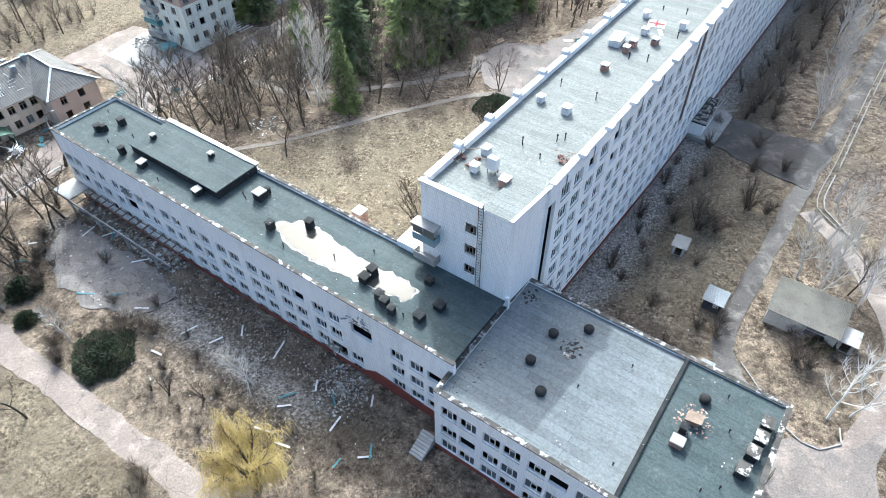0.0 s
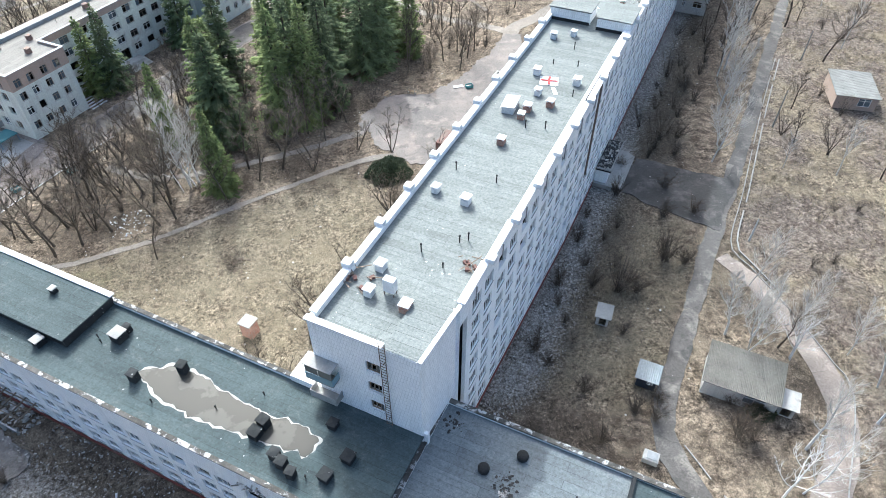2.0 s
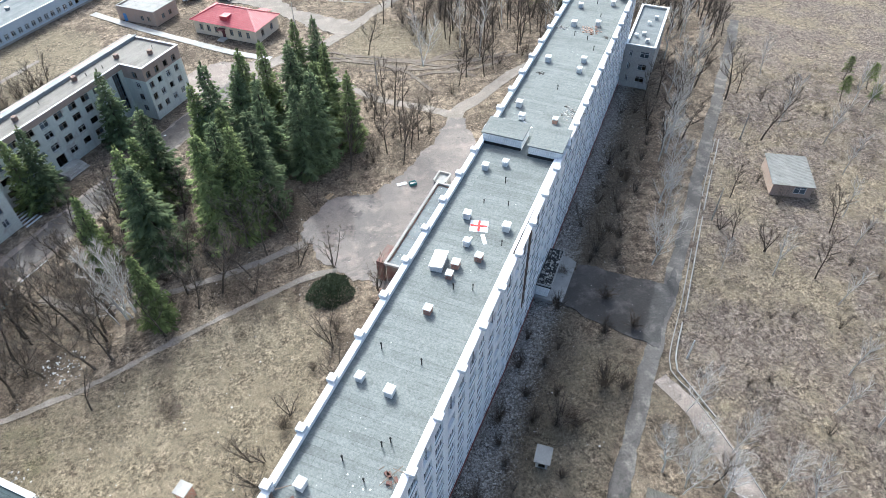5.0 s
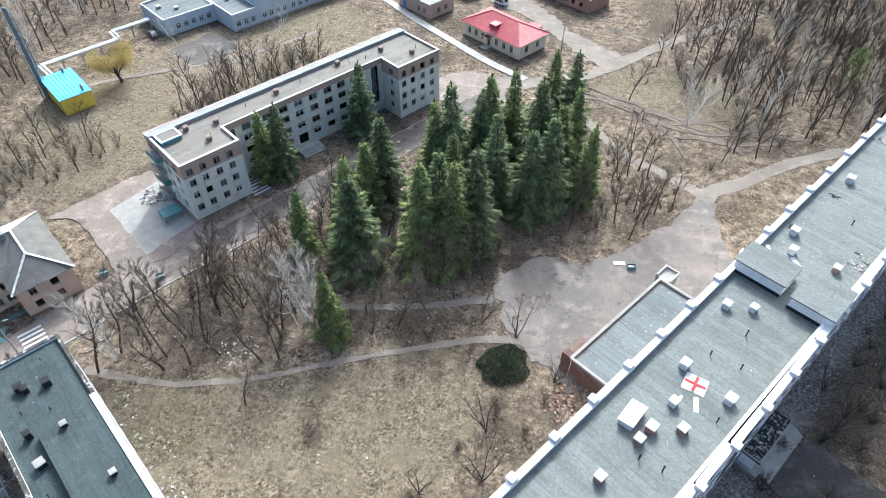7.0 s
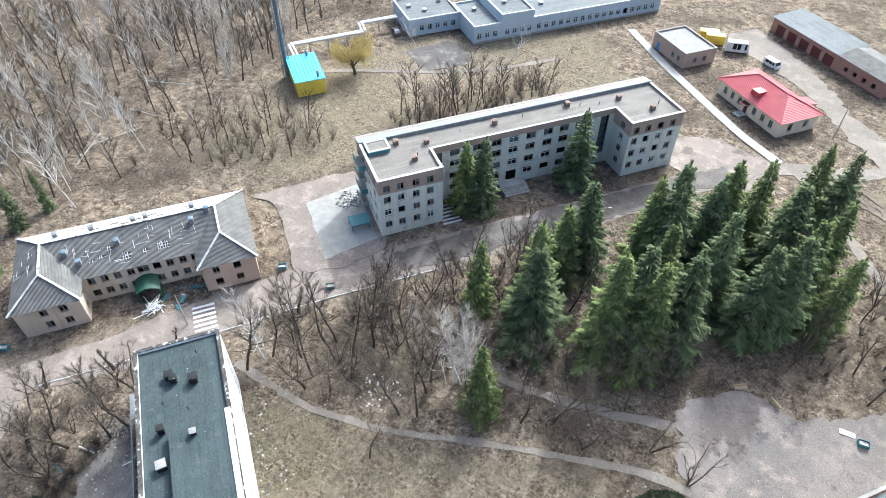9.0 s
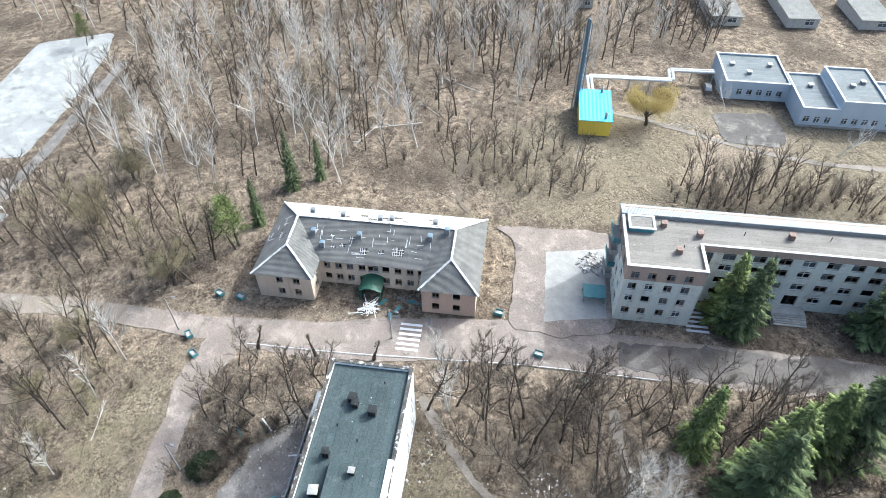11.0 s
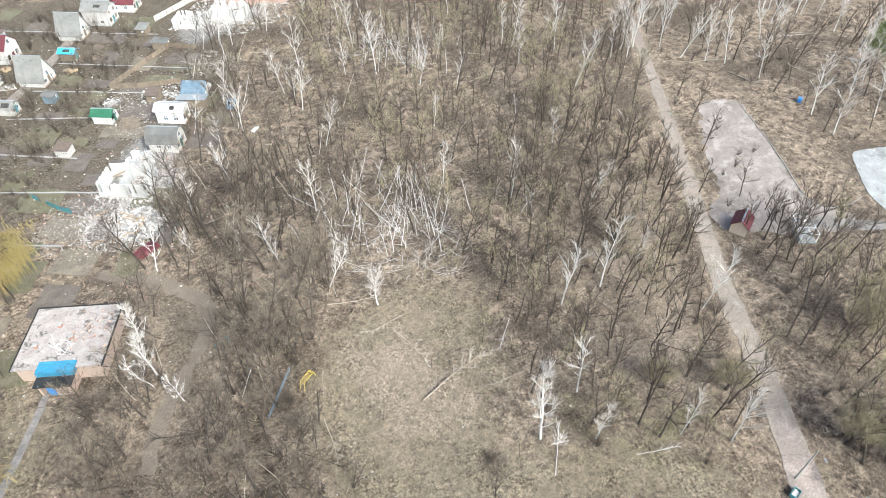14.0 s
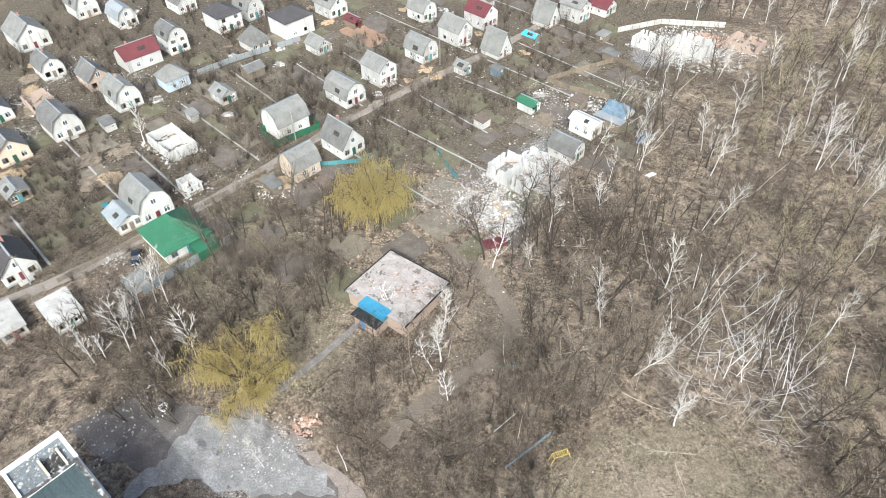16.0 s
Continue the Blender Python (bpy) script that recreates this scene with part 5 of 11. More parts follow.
part("sheet", rumpled(-1.3, 1.3, -1.2, 1.2, 0.02, 0.06, 1), M_WHITEPAINT, flag)
part("cross_arm", rumpled(-1.2, 1.2, -0.17, 0.17, 0.1, 0.05, 1), M_REDPAINT, flag, "red stripe")
part("cross_arm", rumpled(-0.17, 0.17, -1.1, 1.1, 0.112, 0.05, 1), M_REDPAINT, flag, "red stripe")
for x, y, s in ((-3.6, 62.6, 1.0), (-5.4, 61.9, 0.6), (-6.0, 91.8, 1.2), (-9.9, 91.5, 1.0)):
    root = thing("torn_felt", HM @ Matrix.Translation((x, y, TR)) @ Matrix.Rotation(s * 2.1, 4, "Z"), "torn pale strip of roofing on the roof", "roofing scrap", "roofing scraps")
    part("strip", rumpled(-s, s, -s * 0.3, s * 0.3, 0.02, 0.15, s, 8), M_WHITEPAINT, root)


def on_h(x0, x1, y0, y1, z):
    def f(r_):
        p = HM @ Vector((r_.uniform(x0, x1), r_.uniform(y0, y1), z))
        return p.x, p.y, p.z
    return f


def heap_h(cx, cy, rad, z):
    def f(r_):
        a, d = r_.random() * math.tau, rad * r_.random() ** 0.8
        p = HM @ Vector((cx + d * math.cos(a), cy + d * math.sin(a), z))
        return p.x, p.y, p.z
    return f


rubble("roof_rubble", heap_h(-3.6, 130.6, 2.2, TR), 160, 0.1, 0.5, M_RUBBLE_BRICK, "brick rubble heaped on the roof", 31)
rubble("roof_rubble", heap_h(-9.3, 129.6, 1.3, TR), 70, 0.1, 0.5, M_RUBBLE, "pale rubble heaped on the roof", 32)
rubble("roof_rubble", heap_h(0.2, 98, 2.4, TR), 140, 0.1, 0.5, M_RUBBLE, "pale rubble by the broken parapet", 33)
for cx, cy, rad in ((-8.6, 109.5, 0.9), (0.2, 128.5, 0.9), (-9.6, 98.3, 0.6)):
    rubble("scorch_debris", heap_h(cx, cy, rad, TR), 70, 0.08, 0.35, M_BURNT, "charred debris round a hole in the roof", int(cx * 7 + cy), "debris", 0.35)
    part("blast_hole", boxes((cx - rad * 0.35, cx + rad * 0.3, cy - rad * 0.3, cy + rad * 0.4, TR + 0.004, TR + 0.012)), M_BURNT, tower)
# entrance porch on the road side
porch = thing("entrance_porch", HM, "low concrete entrance porch with steps and a debris-strewn roof", "porch")
part("porch_wall", boxes((2.04, 4.2, 76.6, 76.9, 0.8, 3.4), (3.9, 4.2, 76.9, 84.9, 0.8, 3.4)), M_TILE_OLD, porch)
part("porch_roof", bevelled(boxes((2.04, 4.7, 76.2, 85.8, 3.4, 3.7)), 0.04), M_TAR, porch)
part("porch_coping", boxes((4.5, 4.72, 76.2, 85.8, 3.704, 3.95), (2.04, 4.5, 76.18, 76.4, 3.704, 3.95)), M_CONCRETE, porch)
part("porch_base", boxes((2.04, 5.3, 76.0, 87.6, 0, 0.8)), M_CONCRETE, porch)
for k in range(5):
    part("step", boxes((5.3 + 0.33 * k, 5.63 + 0.33 * k, 77, 87.6, 0, 0.8 - 0.16 * k)), M_CONCRETE, porch)
rubble("porch_debris", on_h(2.2, 4.4, 76.5, 85.4, 3.7), 260, 0.08, 0.5, M_RUBBLE, "pale rubble strewn over the porch roof", 41)
# single-storey entrance hall on the plaza side
hall = thing("entrance_hall", HM, "single-storey red-trimmed entrance hall with a flat gravelled roof", "building annex")
footprint(HM, -24.2, -11.5, 70, 98)
hh = [(73 + 3.4 * i, 75.4 + 3.4 * i, 0.6, 3.2) for i in range(6)]
shell(hall, -23.8, -11.52, 70.6, 94.8, 0, 4.3, M_RED_RENDER, {"w": hh}, 0.35, "snw")
for a, b, c, d in hh:
    put_window(hall, "w", -23.8, a, b, c, d, "two", M_FRAME, 0.14, 0.4)
part("roof", boxes((-23.45, -11.52, 70.95, 94.45, 4.0, 4.25)), M_FELT_MID, hall)
bm = bmesh.new()
ring(bm, -24.1, -11.52, 70.3, 95.1, 4.3, 4.75, 0.45)
part("parapet", bm, M_CONCRETE, hall)
part("portal", boxes((-25.6, -24.15, 70.4, 71.0, 0, 4.6), (-25.6, -24.15, 74.4, 75.0, 0, 4.6), (-25.6, -24.15, 71.0, 74.4, 4.1, 4.6)), M_RED_RENDER, hall)
part("corner_bay", boxes((-24.8, -22.2, 95.15, 98.2, 0, 4.5)), M_CONCRETE, hall)
part("corner_bay_rim", boxes((-24.9, -24.6, 95.1, 98.3, 4.5, 5.0), (-24.6, -22.2, 98.0, 98.3, 4.5, 5.0), (-22.4, -22.1, 95.15, 98.0, 4.5, 5.0)), M_CONCRETE_PALE, hall)
rubble("hall_roof_debris", on_h(-23, -12, 71, 94, 4.26), 420, 0.05, 0.3, M_RUBBLE, "fine pale rubble on the hall roof", 43)
rubble("hall_rubble", heap_h(-20.5, 66.8, 4.2, 0), 420, 0.1, 0.6, M_RUBBLE_BRICK, "pinkish brick rubble beside the broken hall wall", 44)
# three-storey wing at the far end
far = thing("far_wing", HM, "grey brick three-storey wing with a flat roof", "building wing")
footprint(HM, 2, 9.2, 154, 180)
fr = [(3.2, 4.0), (5.8, 8.0)]
fh = [(a, b, z, z + 1.6) for a, b in fr for z in (1.6, 4.9, 8.2)]
shell(far, 1.97, 9.1, 154.5, 179, 0, 11.2, M_GREYBRICK, {"s": fh}, 0.4)
for a, b, c, d in fh:
    put_window(far, "s", 154.5, a, b, c, d, "two", M_FRAME, 0.14, 0.3)
part("roof", boxes((2.4, 8.7, 154.9, 178.6, 10.5, 10.75)), M_FELT_MID, far)
bm = bmesh.new()
ring(bm, 1.9, 9.2, 154.4, 179.1, 11.2, 11.35, 0.55)
part("coping", bm, M_COPING, far)
for x, y in ((3.5, 160), (5.2, 161.5), (6.6, 158), (5.5, 168), (6.8, 172)):
    vent_box("roof_vent", HM @ Matrix.Translation((x, y, 10.75)), M_WHITEPAINT, M_WHITEPAINT, 0.8, 0.8, 0.6, "white plastered roof vent under a white lid", "roof vents of the far wing")

# the four-storey wing
LZ, LR = 13.4, 12.85
left = thing("south_wing", HM, "long four-storey wing in grimy white tile with shell damage", "building")
footprint(HM, -73.8, 0.6, 2.8, 14.2)
rows4 = [(0.15, 1.25), (1.85, 3.5), (4.75, 6.45), (7.7, 9.4)]
cols = []
for i in range(10):
    cols += [-73.2 + 5.85 * i, -70.65 + 5.85 * i]
sh = []
for c in cols + [-14.9, -8.3, -5.5, -3.0]:
    for j, (za, zb) in enumerate(rows4):
        if (c > -10 and j == 0) or (c == -14.9 and j > 1):
            continue
        sh.append((c, c + 1.9, za, zb))
blast = [(-14.2, -11.0, 7.9, 9.9), (-59.0, -56.2, 5.2, 7.2), (-18.4, -15.6, 1.2, 3.4)]
sh = [h for h in sh if not any(h[0] < b[1] and h[1] > b[0] and h[2] < b[3] and h[3] > b[2] for b in blast)]
nh = window_rows([-72 + 3.9 * i for i in range(15)], [za for za, zb in rows4[1:]], 1.85, 1.65)
wh = window_rows([5.5, 9.5], [za for za, zb in rows4[1:]], 1.6, 1.65)
shell(left, -73.8, 0.55, 2.8, 14.2, 0, LZ - 0.15, M_TILE_OLD, {"s": sh + blast, "n": nh, "w": wh}, 0.4, "snw")
wr = random.Random(11)
for a, b, c, d in sh:
    put_window(left, "s", 2.8, a, b, c, d, "casement", M_FRAME, 0.16, 0.5, rng=wr)
for a, b, c, d in nh:
    put_window(left, "n", 14.2, a, b, c, d, "casement", M_FRAME, 0.16, 0.4, rng=wr)
for a, b, c, d in wh:
    put_window(left, "w", -73.8, a, b, c, d, "casement", M_FRAME, 0.16, 0.4, rng=wr)
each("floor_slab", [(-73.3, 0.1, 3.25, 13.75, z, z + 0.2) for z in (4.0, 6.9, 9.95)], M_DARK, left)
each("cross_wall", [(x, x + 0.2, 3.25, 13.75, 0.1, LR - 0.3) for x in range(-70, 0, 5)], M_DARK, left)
part("roof", boxes((-73.4, 0.15, 3.2, 13.8, LR - 0.25, LR)), M_FELT_TEAL, left)
bm = bmesh.new()
box(bm, -73.9, 0.55, 2.7, 3.2, LZ - 0.15, LZ)
box(bm, -73.9, -11.52, 13.8, 14.3, LZ - 0.15, LZ)
box(bm, -73.9, -73.4, 3.2, 13.8, LZ - 0.15, LZ)
part("coping", bm, M_PEELED, left, "black bitumen coping with peeled patches")
part("plinth", boxes((-73.8, -13.5, 2.72, 2.797, 0, 0.75)), M_RED_PLINTH, left)
bm = bmesh.new()
vs = [bm.verts.new(p) for p in ((-13.5, 2.72, 0), (0.5, 2.72, 0), (0.5, 2.72, 1.5), (-4, 2.72, 1.7), (-9, 2.72, 2.3), (-11, 2.72, 2.3), (-13.5, 2.72, 0.75))]
f0 = bm.faces.new(vs)
ex = bmesh.ops.extrude_face_region(bm, geom=[f0])
bmesh.ops.translate(bm, verts=[q for q in ex["geom"] if isinstance(q, bmesh.types.BMVert)], vec=(0, 0.077, 0))
part("plinth", bm, M_RED_PLINTH, left)
part("penthouse_wall", boxes((-59.2, -40.6, 6.8, 13.9, LR, LR + 1.25)), M_TAR, left)
part("penthouse_roof", bevelled(boxes((-59.4, -40.4, 6.6, 14.0, LR + 1.254, LR + 1.42)), 0.03), M_FELT_TEAL, left)
part("penthouse_coping", boxes((-59.6, -40.4, 13.55, 14.25, LR + 1.424, LR + 1.6)), M_COPING, left)
for i, (x, y, w, h) in enumerate(((-68.0, 7.1, 1.0, 0.8), (-66.4, 10.1, 1.0, 0.9), (-67.2, 7.6, 0.8, 0.8), (-59.9, 5.6, 0.8, 1.0), (-55.0, 5.4, 1.1, 0.7), (-43.7, 5.9, 1.1, 0.7), (-36.1, 10.2, 1.4, 1.0), (-36.0, 11.4, 0.7, 0.8), (-30.6, 6.8, 0.9, 1.0), (-26.6, 9.8, 0.9, 1.1), (-14.8, 8.1, 1.0, 1.1), (-14.9, 6.8, 1.1, 0.8), (-11.8, 5.7, 0.9, 0.9), (-10.7, 5.3, 0.9, 0.9), (-9.3, 4.8, 0.8, 0.9), (-6.3, 6.0, 1.1, 0.6), (-5.3, 8.5, 1.1, 0.6), (-8.5, 10.9, 0.9, 0.6))):
    vent_box("roof_vent", HM @ Matrix.Translation((x, y, LR)) @ Matrix.Rotation(0.05 * (i % 5 - 2), 4, "Z"), M_TAR, M_CONCRETE if i in (4, 5, 6) else M_TAR, w, w, h, "tarred roof vent under a small lid" if i not in (4, 5, 6) else "tarred roof vent under a pale concrete lid", "roof vents of the south wing")
for x, y in ((-57.4, 9.6), (-47, 11.5)):
    vent_box("roof_vent", HM @ Matrix.Translation((x, y, LR + 1.42)), M_TAR, M_CONCRETE, 0.7, 0.7, 0.5, "small roof vent under a grey lid", "roof vents of the south wing")
for x, y in ((-71, 10.8), (-64, 6), (-62.2, 9.0), (-38.5, 9.3), (-37.6, 8.9), (-20.5, 7.6), (-17, 11), (-8, 5.2), (-50.5, 4.6), (-27, 5.4)):
    pipe_stub(x, y, LR, 0.5, 0.06)
water = thing("roof_puddle", HM @ Matrix.Translation((-20, 8, LR)), "shallow meltwater puddle with pale scum on the roof", "puddle", "", "stuff")


def puddle_mesh(pts, z, rag, seed):
    ring_ = []
    n = len(pts)
    p = [Vector(q) for q in pts]
    for i in range(n):
        for j in range(10):
            ring_.append(p[i].lerp(p[(i + 1) % n], j / 10))
    for _ in range(4):
        ring_ = [(ring_[i - 1] + ring_[i] * 2 + ring_[(i + 1) % len(ring_)]) / 4 for i in range(len(ring_))]
    c = sum(ring_, Vector((0, 0))) / len(ring_)
    bm = bmesh.new()
    vs_ = []
    for i, q in enumerate(ring_):
        k = rag * noise.noise((q.x * 1.1, q.y * 1.1, seed)) * 1.6
        d = (ring_[(i + 1) % len(ring_)] - ring_[i - 1]).normalized()
        q = q + Vector((d.y, -d.x)) * k
        vs_.append(bm.verts.new((q.x, q.y, z)))
    bm.faces.new(vs_)
    return bm


PUD = [(-31.2, 7.6), (-28.5, 9.8), (-25.2, 10.3), (-20.6, 9.4), (-16.6, 9.3), (-12, 9.6), (-8.9, 9.1), (-9.0, 7.1), (-15.4, 6.4), (-22.0, 5.8), (-27.5, 6.2)]
part("water", puddle_mesh([(x + 20, y - 8) for x, y in PUD], 0.012, 0.35, 4), M_WATER, water)
part("scum_edge", puddle_mesh([((x + 20) * 1.025 - 0.05, (y - 8) * 1.10) for x, y in PUD], 0.005, 0.38, 4), M_CONCRETE_PALE, water, "pale dried edge")
# long damaged canopy over the entrance
canopy = thing("entrance_canopy", HM, "long wrecked entrance canopy with a bare timber frame", "canopy")
bm = bmesh.new()
for i in range(16):
    beam(bm, (-72 + 1.7 * i, -0.7, 3.3), (-72 + 1.7 * i, 2.75, 3.5), 0.1, 0.18)
    part("rafter", bm, M_WOOD, canopy)
    bm = bmesh.new()
for y in (0.2, 1.4, 2.4):
    for k in range(3):
        beam(bm, (-72.5 + 9 * k, y, 3.45 - 0.05 * k), (-64 + 9 * k, y + 0.1, 3.42), 0.1, 0.12)
        part("purlin", bm, M_WOOD, canopy)
        bm = bmesh.new()
part("fascia", boxes((-73.5, -45.5, -0.95, -0.78, 3.0, 3.45)), M_PALEMETAL, canopy)
for x in (-71, -64, -57, -50):
    part("post", boxes((x - 0.15, x + 0.15, -0.75, -0.45, 0, 3.3)), M_CONCRETE, canopy)
bm = boxes((-74.5, -70, -0.9, 2.7, 3.55, 3.62))
part("roof_sheet", bm, M_PALEMETAL, canopy)
rubble("canopy_rubble", on_h(-72, -47, -0.4, 2.6, 0.0), 500, 0.1, 0.7, M_RUBBLE, "pale rubble and lath under the canopy", 47)
for cx, cz, s in ((-13.1, 11.0, 1.7), (-57.6, 8.7, 1.5), (-17.6, 1.9, 1.6)):
    rr = random.Random(int(cz * 10))
    bm = bmesh.new()
    for k in range(34):
        a = Vector((cx + rr.uniform(-s, s), 2.8 + rr.uniform(-0.1, 0.5), cz + rr.uniform(-0.9, 0.9)))
        beam(bm, a, a + Vector((rr.uniform(-0.9, 0.9), rr.uniform(-0.35, 0.1), rr.uniform(-0.5, 0.5))), rr.uniform(0.05, 0.22))
    part("broken_masonry", bm, M_RUBBLE if cx > -50 else M_CONCRETE, left, "splintered masonry round a shell hole")

# the lower canteen block
BZ, BR = 11.8, 11.35
low = thing("canteen_block", HM, "three-storey white tiled block with flat felt roofs", "building")
footprint(HM, 0, 36.2, -0.3, 19.6)
cl = []
for i in range(5):
    cl += [0.85 + 5.3 * i, 3.25 + 5.3 * i]
lh = window_rows(cl + [27.4], [0.7, 3.8, 7.6], 2.05, 1.95)
ln = window_rows([4 + 4.0 * i for i in range(7)], [1.1, 4.5, 8.0], 1.85, 1.8)
shell(low, 0, 30.8, 0, 19.4, 0, BZ - 0.15, M_TILE_OLD, {"s": lh, "n": ln, "e": window_rows([8.5, 12.5, 16], [4.5, 8.0], 1.7, 1.8)}, 0.4)
wr = random.Random(13)
for a, b, c, d in lh:
    put_window(low, "s", 0, a, b, c, d, "casement", M_FRAME, 0.16, 0.5, rng=wr)
for a, b, c, d in ln:
    put_window(low, "n", 19.4, a, b, c, d, "casement", M_FRAME, 0.16, 0.5, rng=wr)
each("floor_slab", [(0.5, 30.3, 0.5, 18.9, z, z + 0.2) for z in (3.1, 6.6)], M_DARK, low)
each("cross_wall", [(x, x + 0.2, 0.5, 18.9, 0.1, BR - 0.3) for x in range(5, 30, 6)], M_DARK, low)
part("roof", boxes((0.4, 19.9, 0.4, 19.0, BR - 0.25, BR)), M_FELT_MID, low, "light grey felt roof")
part("roof", boxes((20.3, 30.4, 0.4, 19.0, BR - 0.25, BR + 0.1)), M_FELT_TEAL, low, "dark teal felt roof")
part("roof_upstand", boxes((19.9, 20.3, 0.4, 19.0, BR - 0.25, BR + 0.42)), M_TAR, low)
bm = bmesh.new()
ring(bm, -0.1, 30.9, -0.1, 19.5, BZ - 0.15, BZ, 0.55)
part("coping", bm, M_PEELED, low, "black bitumen coping with peeled patches")
part("plinth", boxes((0, 30.8, -0.08, -0.003, 0, 0.7)), M_RED_PLINTH, low)
shell(low, 30.81, 36.2, -0.3, 7.2, 0, BZ - 0.2, M_TILE_OLD, {"s": window_rows([32.2], [1.1, 4.5, 8.0], 1.8, 1.8)}, 0.4, "sne")
part("roof", boxes((30.85, 35.8, 0.1, 6.8, BR - 0.3, BR - 0.05)), M_FELT_MID, low, "debris-dusted felt roof")
bm = bmesh.new()
box(bm, 30.95, 36.3, -0.4, 0.1, BZ - 0.2, BZ)
box(bm, 35.8, 36.3, 0.1, 7.3, BZ - 0.2, BZ)
part("coping", bm, M_COPING, low, "pale chipped coping")
part("collapsed_opening", boxes((31.2, 34.0, 1.2, 3.2, BR - 0.044, BR - 0.03)), M_BURNT, low)
part("opening_rim", boxes((31.0, 34.2, 0.9, 1.2, BR - 0.05, BR + 0.35), (31.0, 34.2, 3.2, 3.5, BR - 0.05, BR + 0.5)), M_CREAM, low)
rubble("roof_rubble", on_h(31.2, 35.6, 0.3, 6.6, BR - 0.05), 260, 0.06, 0.45, M_RUBBLE, "pale rubble over the corner roof", 51)
for i, (x, y) in enumerate(((6.6, 13.7), (9.6, 16.5), (6.3, 9.1), (9.1, 6.3), (23.3, 15.1))):
    root = thing("roof_dome", HM @ Matrix.Translation((x, y, BR if x < 20 else BR + 0.1)), "black domed roof ventilator", "roof vent", "domed roof ventilators")
    bm = bmesh.new()
    tube(bm, (0, 0, 0), (0, 0, 0.45), 0.55, 0.5, 16)
    part("collar", bm, M_TAR, root)
    bm = bmesh.new()
    bmesh.ops.create_uvsphere(bm, u_segments=16, v_segments=8, radius=0.6)
    for q in bm.verts:
        q.co.z = 0.45 + max(q.co.z, -0.1) * 0.6
    part("dome", bm, M_RUBBER, root)
for i, (x, y) in enumerate(((29.3, 15.6), (29.2, 13.7), (29.0, 11.7), (28.7, 9.4))):
    vent_box("roof_vent", HM @ Matrix.Translation((x, y, BR + 0.1)), M_TAR, M_PEELED, 1.1, 1.3, 0.8, "dark roof vent under a grey metal lid", "roof vents of the canteen")
root = thing("broken_vent", HM @ Matrix.Translation((23.2, 12.1, BR + 0.1)), "smashed brick roof vent among its rubble", "roof vent")
part("shaft", bevelled(boxes((-0.6, 0.6, -0.5, 0.5, 0, 0.7)), 0.08), M_REDBRICK, root)
bm = boxes((-0.8, 0.8, -0.65, 0.65, 0.72, 0.84))
for q in bm.verts:
    q.co.z += q.co.x * 0.25
part("lid", bm, M_STEEL, root)
rubble("brick_rubble", heap_h(23.2, 12.2, 2.0, BR + 0.1), 200, 0.06, 0.35, M_RUBBLE_BRICK, "broken red bricks round the smashed vent", 53)
vent_box("roof_vent", HM @ Matrix.Translation((22.7, 10.4, BR + 0.1)), M_TAR, M_TAR, 0.7, 0.7, 0.9, "tarred roof vent under a small lid", "roof vents of the canteen")
vent_box("roof_vent", HM @ Matrix.Translation((22.7, 8.8, BR + 0.1)), M_REDBRICK, M_CONCRETE, 1.2, 1.0, 0.6, "brick roof vent under a concrete slab", "roof vents of the canteen")
rubble("burnt_patch", heap_h(9.0, 13.2, 1.4, BR), 130, 0.08, 0.5, M_BURNT, "black torn felt round a hole in the roof", 55, "debris", 0.25)
rubble("white_scrap", heap_h(9.2, 12.2, 0.5, BR), 40, 0.1, 0.4, M_RUBBLE, "white plaster scraps on the roof", 56)
rubble("burnt_patch", heap_h(1.8, 17.2, 1.3, BR), 120, 0.06, 0.4, M_BURNT, "charred scraps at the foot of the tall wall", 57, "debris", 0.3)
rubble("felt_flakes", on_h(0.7, 3.0, 0.7, 8, BR), 160, 0.08, 0.4, M_TAR, "peeled black felt flakes along the roof edge", 58, "debris", 0.08)
for x, y in ((18.6, 3.2), (26.2, 5.5), (26.5, 13), (27.6, 6.8), (12, 9), (15.6, 14.6), (25.2, 16.8)):
    pipe_stub(x, y, BR + 0.1, 0.5, 0.06)
bm = bmesh.new()
for y in (10.4, 11.0):
    beam(bm, (31.1, y, 0.5), (31.1, y, BZ + 0.9), 0.06)
for i in range(28):
    beam(bm, (31.1, 10.4, 0.8 + 0.42 * i), (31.1, 11.0, 0.8 + 0.42 * i), 0.04)
part("fire_ladder", bm, M_STEEL, low, "rusty steel fire ladder")
for i in range(8):
    part("step", boxes((-1.9, -0.1, -2.6 + 0.36 * i, -2.24 + 0.36 * i, 0, 0.2 + 0.17 * i)), M_CONCRETE_PALE, low)
# rubble at the feet of the walls
rubble("wall_foot_rubble", on_h(-45, -12, -2.5, 2.5, 0), 900, 0.05, 0.32, M_RUBBLE, "pale rubble strewn along the wall foot", 61)
rubble("wall_foot_rubble", heap_h(-14, -0.6, 3.8, 0), 900, 0.06, 0.36, M_RUBBLE, "heap of pale rubble below the shell hole", 62)
rubble("yard_debris", on_h(-72, -40, -10, -1, 0.03), 420, 0.05, 0.4, M_RUBBLE, "pale debris strewn over the grey yard", 63)
rubble("yard_debris", on_h(-40, 0, -14, -2, 0.0), 330, 0.05, 0.35, M_RUBBLE, "white scraps strewn over the bare earth", 64)
rubble("wall_foot_rubble", on_h(2.2, 5.5, 22, 150, 0), 1800, 0.05, 0.32, M_RUBBLE, "glass and plaster debris along the wall foot", 65)
